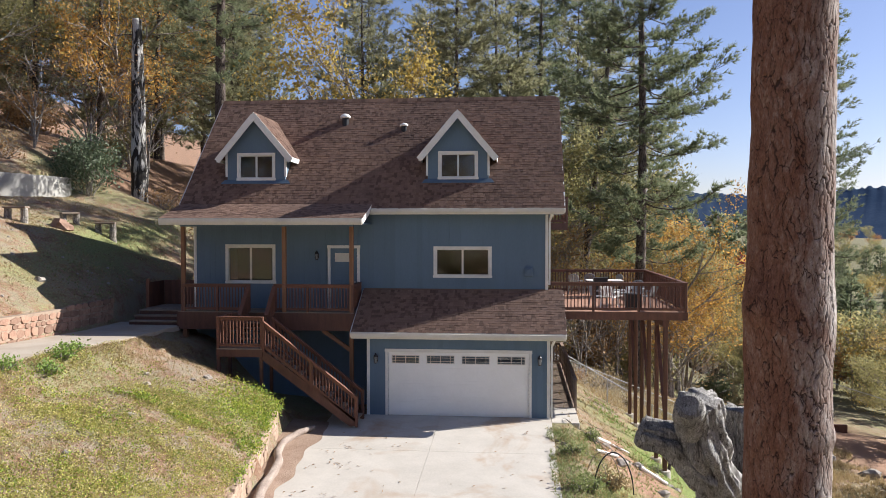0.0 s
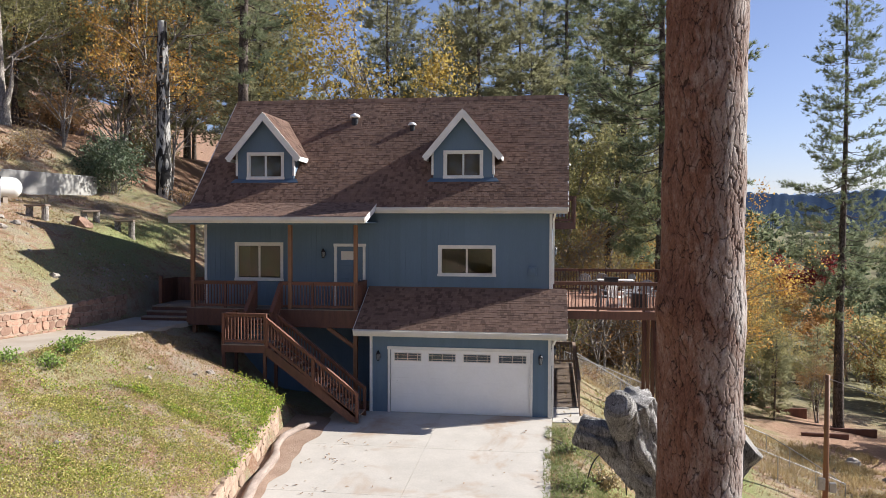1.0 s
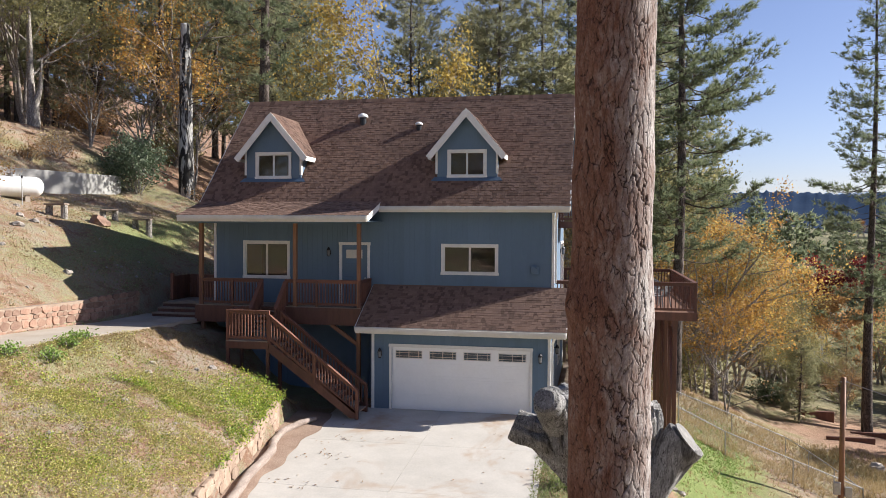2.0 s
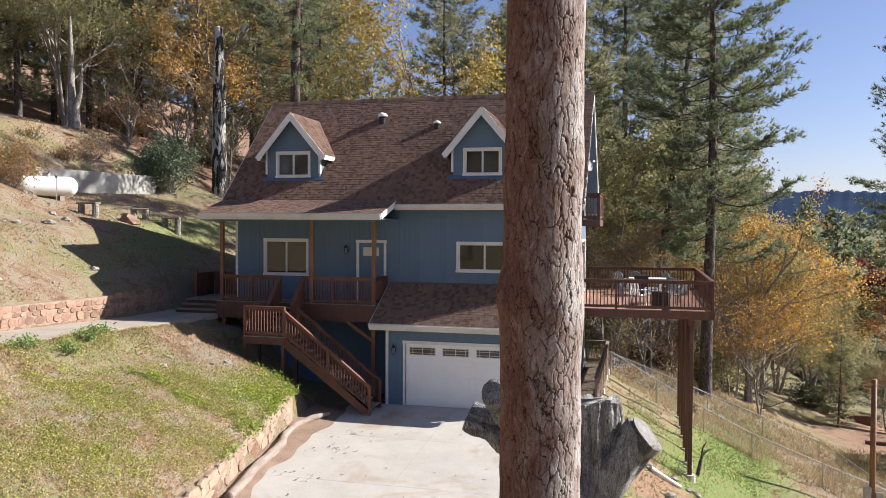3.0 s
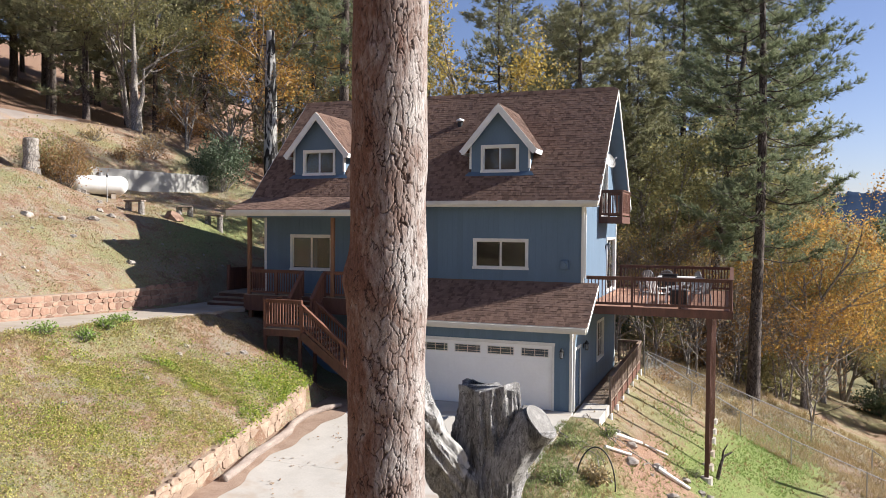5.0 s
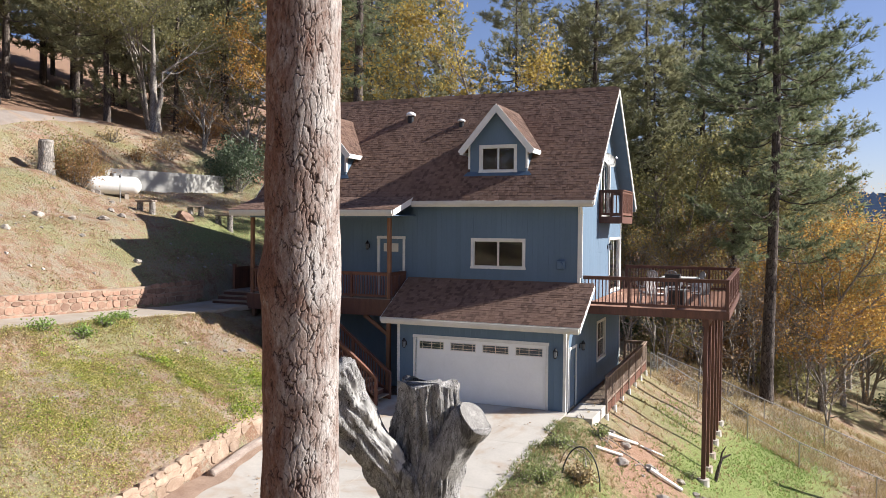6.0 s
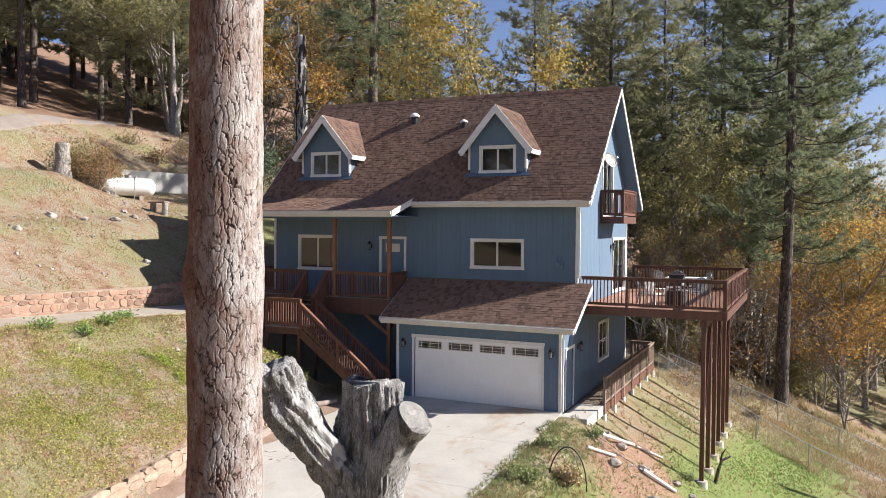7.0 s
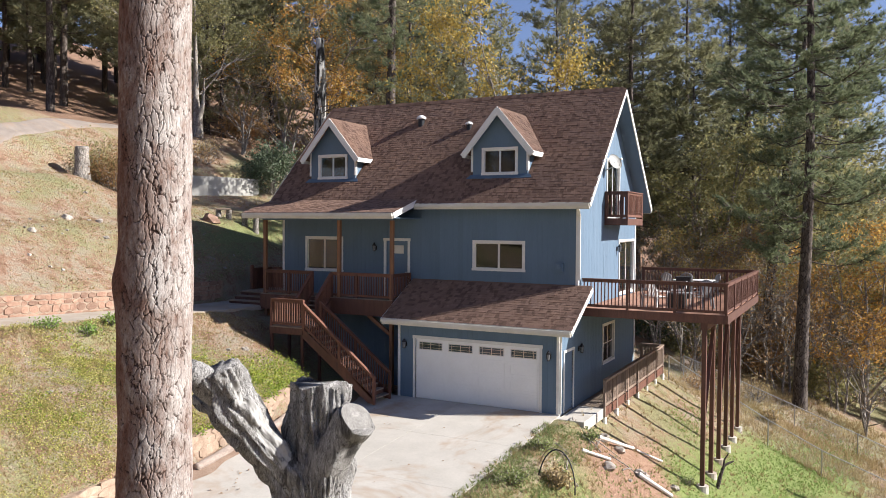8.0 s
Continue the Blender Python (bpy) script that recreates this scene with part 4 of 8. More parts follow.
# ---- garage door ----
def garage_door():
    g = thing("garage_door", (3.15, 0.05, 0), "white sectional garage door with a row of small windows", "garage door")
    x0, x1, zt = 0.71, 5.60, 2.21
    h = zt / 4
    w = (x1 - x0) / 4
    for r in range(4):
        z0, z1 = r * h - 0.01, (r + 1) * h
        bm = bmesh.new()
        if r < 3:
            box(bm, x0 + 0.004, x1 - 0.004, 0.045, 0.085, z0 + 0.006, z1 - 0.006)
            sec = part("door_section", bm, M["garage"], g)
            for c in range(4):
                bm = bmesh.new()
                a, b = x0 + c * w + 0.10, x0 + (c + 1) * w - 0.10
                lo, hi = z0 + 0.09, z1 - 0.09
                e = 0.025
                box(bm, a, b, 0.037, 0.047, lo, lo + e)
                box(bm, a, b, 0.037, 0.047, hi - e, hi)
                box(bm, a, a + e, 0.037, 0.047, lo + e, hi - e)
                box(bm, b - e, b, 0.037, 0.047, lo + e, hi - e)
                part("embossed_panel", bm, M["garage"], sec)
        else:
            for a, b, lo, hi in cut_strips(x0 + 0.004, x1 - 0.004, z0 + 0.006, flat_top(z1 - 0.006), [(x0 + c * w + 0.14, x0 + (c + 1) * w - 0.14, z0 + 0.17, z1 - 0.13) for c in range(4)], 9.0):
                box(bm, a, b, 0.045, 0.085, lo, hi if hi is not None else z1 - 0.006)
            sec = part("door_section", bm, M["garage"], g)
            for c in range(4):
                a, b, lo, hi = x0 + c * w + 0.12, x0 + (c + 1) * w - 0.12, z0 + 0.15, z1 - 0.11
                bm = bmesh.new()
                e = 0.028
                box(bm, a, b, 0.034, 0.05, lo, lo + e)
                box(bm, a, b, 0.034, 0.05, hi - e, hi)
                box(bm, a, a + e, 0.034, 0.05, lo + e, hi - e)
                box(bm, b - e, b, 0.034, 0.05, lo + e, hi - e)
                m = (a + b) / 2
                box(bm, m - 0.012, m + 0.012, 0.036, 0.05, lo + e, hi - e)
                for q in (0.14, 0.86):
                    xx = a + (b - a) * q
                    box(bm, xx - 0.008, xx + 0.008, 0.038, 0.05, lo + e, hi - e)
                for q in (0.30, 0.70):
                    zz = lo + (hi - lo) * q
                    box(bm, a + e, m - 0.012, 0.038, 0.049, zz - 0.007, zz + 0.007)
                    box(bm, m + 0.012, b - e, 0.038, 0.049, zz - 0.007, zz + 0.007)
                fr = part("window_grille", bm, M["trim"], sec)
                bm = bmesh.new()
                box(bm, a + 0.02, b - 0.02, 0.058, 0.064, lo + 0.02, hi - 0.02)
                part("pane", bm, M["glass"], sec)
    # casing round the door belongs to the wall
    bm = bmesh.new()
    box(bm, 0.62, 0.71, -0.035, 0.05, -0.05, 2.21)
    box(bm, 5.60, 5.69, -0.035, 0.05, -0.05, 2.21)
    box(bm, 0.60, 5.71, -0.04, 0.05, 2.21, 2.32)
    soften(bm, 0.004)
    part("garage_casing", bm, M["trim"], house, "white garage door casing")


garage_door()


def wall_lantern(x, y, z, nx, ny, name="wall_lantern"):
    """A small dark carriage lamp on a wall; (nx, ny) is the way it faces."""
    t = thing(name, (x, y, z), "dark metal carriage lantern with grey glass on the siding", "wall lamp", group="wall lanterns")
    f = Vector((nx, ny, 0))
    c = Vector((x, y, z)) + f * 0.13
    bm = bmesh.new()
    beam(bm, Vector((x, y, z + 0.02)) - f * 0.0, Vector((x, y, z + 0.02)) + f * 0.025, 0.11, 0.17)
    beam(bm, Vector((x, y, z + 0.09)), c + Vector((0, 0, 0.16)), 0.02, 0.02)
    part("bracket", bm, M["metal_dark"], t)
    bm = bmesh.new()
    tube(bm, [c + Vector((0, 0, a)) for a in (0.10, 0.14, 0.20, 0.23)], [0.085, 0.075, 0.035, 0.012], 6)
    tube(bm, [c + Vector((0, 0, a)) for a in (-0.13, -0.10)], [0.045, 0.06], 6)
    for k in range(6):
        a = math.pi / 3 * k
        o = Vector((math.cos(a), math.sin(a), 0))
        beam(bm, c + o * 0.058 + Vector((0, 0, -0.10)), c + o * 0.078 + Vector((0, 0, 0.10)), 0.008, 0.008)
    part("cage", bm, M["metal_dark"], t)
    bm = bmesh.new()
    tube(bm, [c + Vector((0, 0, a)) for a in (-0.10, 0.10)], [0.05, 0.068], 6)
    part("lamp_glass", bm, M["smoked"], t, "grey seeded lamp glass")
    return t


wall_lantern(0.30, -0.012, 1.95, 0, -1)
wall_lantern(5.96, -0.012, 1.95, 0, -1)
wall_lantern(-2.28, YF - 0.012, 5.45, 0, -1)
wall_lantern(XR + 0.012, 2.10, 1.95, 1, 0)
wall_lantern(XR + 0.012, 7.15, 5.45, 1, 0)


# ---- porch ----
def railing(t, p, q, posts=(0.0, 1.0), height=1.0, gap=0.11, low=0.10, mat="wood_rail", post_w=0.09, cap=True, thick=0.035, post_low=0.0, post_up=0.0):
    """A run of railing under the thing t: posts, cap, lower rail and balusters, from p to q at floor level."""
    p, q = Vector(p), Vector(q)
    d = q - p
    up = Vector((0, 0, 1))
    for f in posts:
        bm = bmesh.new()
        c = p + d * f
        beam(bm, c - up * post_low, c + up * (height + post_up), post_w, post_w)
        soften(bm, 0.006)
        part("post", bm, M[mat], t)
    bm = bmesh.new()
    if cap:
        beam(bm, p + up * (height - 0.02), q + up * (height - 0.02), 0.14, 0.04)
    beam(bm, p + up * (height - 0.085), q + up * (height - 0.085), 0.04, 0.09)
    part("top_rail", bm, M[mat], t)
    bm = bmesh.new()
    beam(bm, p + up * low, q + up * low, 0.04, 0.09)
    part("bottom_rail", bm, M[mat], t)
    n = max(2, int(d.length / gap))
    for k in range(n):
        f = (k + 0.5) / n
        if any(abs(f - g) * d.length < post_w * 0.6 for g in posts):
            continue
        c = p + d * f
        bm = bmesh.new()
        beam(bm, c + up * (low + 0.04), c + up * (height - 0.12), thick, thick, up=tuple(d))
        part("baluster", bm, M[mat], t)


PF = 0.52
porch = thing("porch", (-4.0, 1.2, 2.8), "dark red-brown timber porch with railings and cedar posts", "porch")
for i, y in enumerate(np.arange(PF, YF - 0.16, 0.145)):
    bm = bmesh.new()
    box(bm, -7.10, -0.62, y, y + 0.138, FLOOR - 0.04, FLOOR)
    part("floor_board", bm, M["wood_grey"], porch)
bm = bmesh.new()
box(bm, -7.12, -0.60, PF - 0.04, PF, 2.85, FLOOR - 0.03)
part("rim_joist", bm, M["wood_dark"], porch, "dark red-brown rim board")
bm = bmesh.new()
box(bm, -0.62, -0.58, PF, YF - 0.02, 2.85, FLOOR - 0.03)
box(bm, -7.12, -7.08, PF, YF - 0.02, 2.85, FLOOR - 0.03)
part("end_joist", bm, M["wood_dark"], porch)
for x in (-6.92, -3.16, -0.70):
    bm = bmesh.new()
    box(bm, x - 0.07, x + 0.07, PF + 0.02, PF + 0.16, FLOOR - 0.02, PE_Z - 0.22)
    soften(bm, 0.008)
    part("porch_post", bm, M["wood_post"], porch, "orange-brown cedar post")
bm = bmesh.new()
box(bm, -7.0, -0.62, PF + 0.0, PF + 0.16, PE_Z - 0.30, PE_Z - 0.22)
part("roof_beam", bm, M["siding"], porch)
for x, z0 in ((-6.85, 2.2), (-5.6, 1.9), (-0.70, -0.05)):
    bm = bmesh.new()
    box(bm, x - 0.07, x + 0.07, PF + 0.02, PF + 0.16, z0, 2.86)
    part("support_post", bm, M["wood_post"], porch)
bm = bmesh.new()
beam(bm, (-1.75, PF + 0.09, 2.85), (-0.74, PF + 0.09, 2.15), 0.09, 0.14)
part("brace", bm, M["wood_post"], porch)
railing(porch, (-6.92, PF + 0.06, FLOOR), (-4.46, PF + 0.06, FLOOR), (0.0, 0.52, 1.0))
railing(porch, (-3.50, PF + 0.06, FLOOR), (-0.66, PF + 0.06, FLOOR), (0.0, 0.42, 1.0))
railing(porch, (-0.66, PF + 0.1, FLOOR), (-0.66, YF - 0.05, FLOOR), (1.0,))

# ---- stair with landing ----
LZ = 2.50
stair = thing("porch_stair", (-2.5, -1.1, 0), "red-brown timber stair with landing and slatted railings", "stairs")
LX0, LX1, LY0, LY1 = -4.82, -3.25, -1.62, -0.45
for y in np.arange(LY0, LY1 - 0.1, 0.145):
    bm = bmesh.new()
    box(bm, LX0, LX1, y, y + 0.138, LZ - 0.04, LZ)
    part("landing_board", bm, M["wood_grey"], stair)
bm = bmesh.new()
for a, b in (((LX0, LY0), (LX1, LY0)), ((LX0, LY1), (LX1, LY1)), ((LX0, LY0), (LX0, LY1)), ((LX1, LY0), (LX1, LY1))):
    beam(bm, (*a, LZ - 0.16), (*b, LZ - 0.16), 0.04, 0.24)
part("landing_frame", bm, M["wood_dark"], stair)
for x, y in ((LX0 + 0.05, LY0 + 0.05), (LX1 - 0.05, LY0 + 0.05), (LX0 + 0.05, LY1 - 0.05), (LX1 - 0.05, LY1 - 0.05)):
    bm = bmesh.new()
    zb = float(ground(x, y)) - 0.1
    box(bm, x - 0.05, x + 0.05, y - 0.05, y + 0.05, zb, LZ - 0.04)
    part("landing_leg", bm, M["wood_dark"], stair)
railing(stair, (LX0 + 0.04, LY0 + 0.04, LZ), (LX1 - 0.02, LY0 + 0.04, LZ), (0.0, 1.0), height=1.06)
railing(stair, (LX0 + 0.04, LY1 - 0.02, LZ), (LX0 + 0.04, LY0 + 0.04, LZ), (0.0,), height=1.06)
N_ST, SX0, SX1 = 13, LX1, -0.08
run, rise = (SX1 - SX0) / N_ST, LZ / (N_ST + 1)
for k in range(N_ST):
    z = LZ - (k + 1) * rise
    bm = bmesh.new()
    box(bm, SX0 + k * run - 0.02, SX0 + (k + 1) * run + 0.01, LY0 + 0.04, LY1 - 0.10, z - 0.04, z)
    part("tread", bm, M["wood_grey"], stair)
    bm = bmesh.new()
    box(bm, SX0 + k * run - 0.02, SX0 + k * run, LY0 + 0.06, LY1 - 0.12, z, z + rise - 0.04)
    part("riser", bm, M["wood_dark"], stair)
for y in (LY0 + 0.02, LY1 - 0.08):
    bm = bmesh.new()
    prism(bm, [(SX0, y - 0.02, LZ - 0.03), (SX0, y - 0.02, LZ - 0.38), (SX1 - 0.25, y - 0.02, -0.02), (SX1 + 0.05, y - 0.02, -0.02), (SX1 + 0.05, y - 0.02, 0.16)], (0, 0.04, 0))
    part("stringer", bm, M["wood_dark"], stair, "red-brown stair stringer")
    railing(stair, (SX0 + 0.03, y, LZ), (SX1, y, 0.05), (0.0, 0.52, 1.0), height=0.92, post_low=0.1, gap=0.135)
# short flight from porch down to landing
for k in range(5):
    z = FLOOR - (k + 1) * (FLOOR - LZ) / 6
    y1 = PF - k * 0.19
    bm = bmesh.new()
    box(bm, -4.44, -3.52, y1 - 0.22, y1, z - 0.04, z)
    part("tread", bm, M["wood_grey"], stair)
for x in (-4.46, -3.50):
    bm = bmesh.new()
    prism(bm, [(x - 0.02, PF, FLOOR - 0.05), (x - 0.02, PF, FLOOR - 0.4), (x - 0.02, LY1, LZ - 0.28), (x - 0.02, LY1, LZ)], (0.04, 0, 0))
    part("stringer", bm, M["wood_dark"], stair)
    railing(stair, (x, PF, FLOOR), (x, LY1, LZ + 0.05), (1.0,), height=0.95)

# ---- deck on tall posts ----
DX0, DX1, DY0, DY1 = XR + 0.01, 11.36, 2.30, 11.70
deck = thing("raised_deck", (9, 7, -2.6), "red-brown timber deck on tall posts with slatted railings", "deck")
for x in np.arange(DX0 + 0.02, DX1 - 0.1, 0.146):
    bm = bmesh.new()
    box(bm, x, x + 0.139, DY0 if x > XR else YB, DY1, FLOOR - 0.10, FLOOR - 0.06)
    part("deck_board", bm, M["wood_deck"], deck)
for p, q in (((DX0, DY0), (DX1, DY0)), ((DX1, DY0), (DX1, DY1)), ((DX0, DY1), (DX1, DY1))):
    bm = bmesh.new()
    beam(bm, (*p, FLOOR - 0.21), (*q, FLOOR - 0.21), 0.05, 0.29)
    part("rim_board", bm, M["wood_dark"], deck, "dark red rim board")
for y in np.arange(DY0 + 0.4, DY1, 0.61):
    bm = bmesh.new()
    box(bm, DX0, DX1 - 0.03, y, y + 0.04, FLOOR - 0.30, FLOOR - 0.105)
    part("joist", bm, M["wood_dark"], deck)
bm = bmesh.new()
box(bm, 10.50, 10.72, DY0 + 0.05, DY1 - 0.05, FLOOR - 0.60, FLOOR - 0.30)
part("carrier_beam", bm, M["wood_dark"], deck)
PX = 10.62
post_ys = [2.45 + 1.82 * k for k in range(6)]
for k, y in enumerate(post_ys):
    zg = float(ground(PX, y))
    bm = bmesh.new()
    box(bm, PX - 0.075, PX + 0.075, y - 0.075, y + 0.075, zg + 0.14, FLOOR - 0.60)
    soften(bm, 0.008)
    part("deck_post", bm, M["wood_dark"], deck, "tall dark red post")
    bm = bmesh.new()
    tube(bm, [(PX, y, zg - 0.5), (PX, y, zg + 0.14)], [0.23, 0.21], 12)
    part("footing", bm, M["concrete"], deck, "pale concrete footing")
    if k < 5 and k % 2 == 0:
        bm = bmesh.new()
        beam(bm, (PX, y, zg + 2.2), (PX, y + 1.82, FLOOR - 0.7), 0.04, 0.13, up=(1, 0, 0))
        part("brace", bm, M["wood_dark"], deck)
DF = FLOOR - 0.06
railing(deck, (DX0 + 0.05, DY0 + 0.04, DF), (DX1 - 0.04, DY0 + 0.04, DF), (0.33, 0.66, 1.0), height=1.08, mat="wood_dark", gap=0.125)
railing(deck, (DX1 - 0.04, DY0 + 0.04, DF), (DX1 - 0.04, DY1 - 0.04, DF), (0.2, 0.4, 0.6, 0.8, 1.0), height=1.08, mat="wood_dark", gap=0.125)
railing(deck, (DX0 + 0.05, DY1 - 0.04, DF), (DX1 - 0.04, DY1 - 0.04, DF), (0.0, 0.25, 0.5, 0.75), height=1.08, mat="wood_dark", gap=0.125)

# ---- small balcony under the gable ----
balc = thing("balcony", (6.9, 6.5, 6.4), "small red-brown balcony with metal-dark balusters", "balcony")
BY0, BY1, BX1, BZ = 5.28, 7.62, 7.18, 6.72
for x in np.arange(XR + 0.03, BX1 - 0.1, 0.146):
    bm = bmesh.new()
    box(bm, x, x + 0.138, BY0, BY1, BZ - 0.04, BZ)
    part("floor_board", bm, M["wood_deck"], balc)
bm = bmesh.new()
box(bm, XR + 0.015, BX1, BY0 - 0.04, BY0, BZ - 0.27, BZ)
box(bm, XR + 0.015, BX1, BY1, BY1 + 0.04, BZ - 0.27, BZ)
box(bm, BX1, BX1 + 0.04, BY0 - 0.04, BY1 + 0.04, BZ - 0.27, BZ)
part("rim_board", bm, M["wood_dark"], balc)
railing(balc, (XR + 0.06, BY0, BZ), (BX1, BY0, BZ), (0.0, 1.0), height=1.06, mat="wood_dark", gap=0.13)
railing(balc, (BX1, BY0, BZ), (BX1, BY1, BZ), (1.0,), height=1.06, mat="wood_rail", gap=0.13, thick=0.05)
railing(balc, (XR + 0.06, BY1, BZ), (BX1, BY1, BZ), (0.0,), height=1.06, mat="wood_dark", gap=0.13)

# ---- walkway beside the house ----
way = thing("side_walkway", (6.8, 6.5, -0.3), "weathered plank walkway with a worn grey-brown railing", "walkway")
WX0, WX1, WY0, WY1 = XR + 0.06, 7.30, 1.95, 11.5
for y in np.arange(WY0, WY1 - 0.1, 0.29):
    bm = bmesh.new()
    box(bm, WX0, WX1, y, y + 0.275, -0.10, -0.05)
    part("plank", bm, M["wood_grey"], way)
bm = bmesh.new()
box(bm, WX1, WX1 + 0.04, WY0, WY1, -0.36, -0.05)
box(bm, WX0, WX0 + 0.04, WY0, WY1, -0.30, -0.10)
part("rim_board", bm, M["wood_rail"], way)
railing(way, (WX1 + 0.02, WY0, -0.05), (WX1 + 0.02, WY1, -0.05), (0, 0.167, 0.333, 0.5, 0.667, 0.833, 1.0), height=1.02, gap=0.13, thick=0.05, post_low=0.35, mat="wood_worn")
railing(way, (WX0, WY1, -0.05), (WX1, WY1, -0.05), (0.0,), height=1.02, gap=0.13, mat="wood_worn")
for k in range(7):
    y = WY0 + (WY1 - WY0) * k / 6
    zg = float(ground(WX1 + 0.02, y))
    bm = bmesh.new()
    tube(bm, [(WX1 + 0.02, y, zg - 0.3), (WX1 + 0.02, y, -0.38)], [0.10, 0.09], 8)
    part("pier", bm, M["pvc"], way, "white concrete pier")

# ---- trees ----
def blades(rng, centres, dirs, n, length, width, spread, droop=0.0):
    """n thin triangles from each centre, fanned round its direction."""
    c = np.repeat(centres, n, 0)
    d = np.repeat(dirs, n, 0) + rng.normal(0, spread, (len(c), 3))
    d[:, 2] -= droop
    d /= np.linalg.norm(d, axis=1)[:, None] + 1e-9
    s = np.cross(d, rng.normal(0, 1, d.shape))
    s /= np.linalg.norm(s, axis=1)[:, None] + 1e-9
    ln = length * rng.uniform(0.6, 1.25, (len(c), 1))
    v = np.stack([c - s * width / 2, c + s * width / 2, c + d * ln + s * width * 0.15], 1).reshape(-1, 3)
    return v, np.arange(len(v)).reshape(-1, 3)


def leaves(rng, centres, n, size, scatter):
    """n leaf diamonds scattered round each centre."""
    c = np.repeat(centres, n, 0) + rng.normal(0, 1, (len(centres) * n, 3)) * scatter
    a = rng.normal(0, 1, c.shape)
    a /= np.linalg.norm(a, axis=1)[:, None]
    b = np.cross(a, rng.normal(0, 1, c.shape))
    b /= np.linalg.norm(b, axis=1)[:, None]
    s = size * rng.uniform(0.5, 1.3, (len(c), 1))
    v = np.stack([c - a * s * 0.5, c + b * s * 0.30, c + a * s * 0.5, c - b * s * 0.30], 1).reshape(-1, 3)
    return v, np.arange(len(v)).reshape(-1, 4)


class Wood:
    """Collects tapered round limbs as plain arrays."""

    def __init__(self):
        self.v, self.f, self.n = [], [], 0

    def limb(self, pts, radii, k=5):
        pts = np.asarray(pts, float)
        d = np.gradient(pts, axis=0)
        d /= np.linalg.norm(d, axis=1)[:, None] + 1e-9
        ref = np.array([0.31, 0.95, 0.05]) if abs(d[0][2]) > 0.7 else np.array([0, 0, 1.0])
        s = np.cross(d, ref)
        s /= np.linalg.norm(s, axis=1)[:, None] + 1e-9
        u = np.cross(d, s)
        a = 2 * np.pi * np.arange(k) / k
        r = np.asarray(radii, float)[:, None, None]
        ring = pts[:, None, :] + r * (np.cos(a)[None, :, None] * s[:, None, :] + np.sin(a)[None, :, None] * u[:, None, :])
        m = len(pts)
        self.v.append(ring.reshape(-1, 3))
        i = self.n + np.arange(m * k).reshape(m, k)
        j = np.roll(i, -1, axis=1)
        self.f.append(np.stack([i[:-1], j[:-1], j[1:], i[1:]], -1).reshape(-1, 4))
        self.n += m * k

    def arrays(self):
        return np.concatenate(self.v), np.concatenate(self.f)


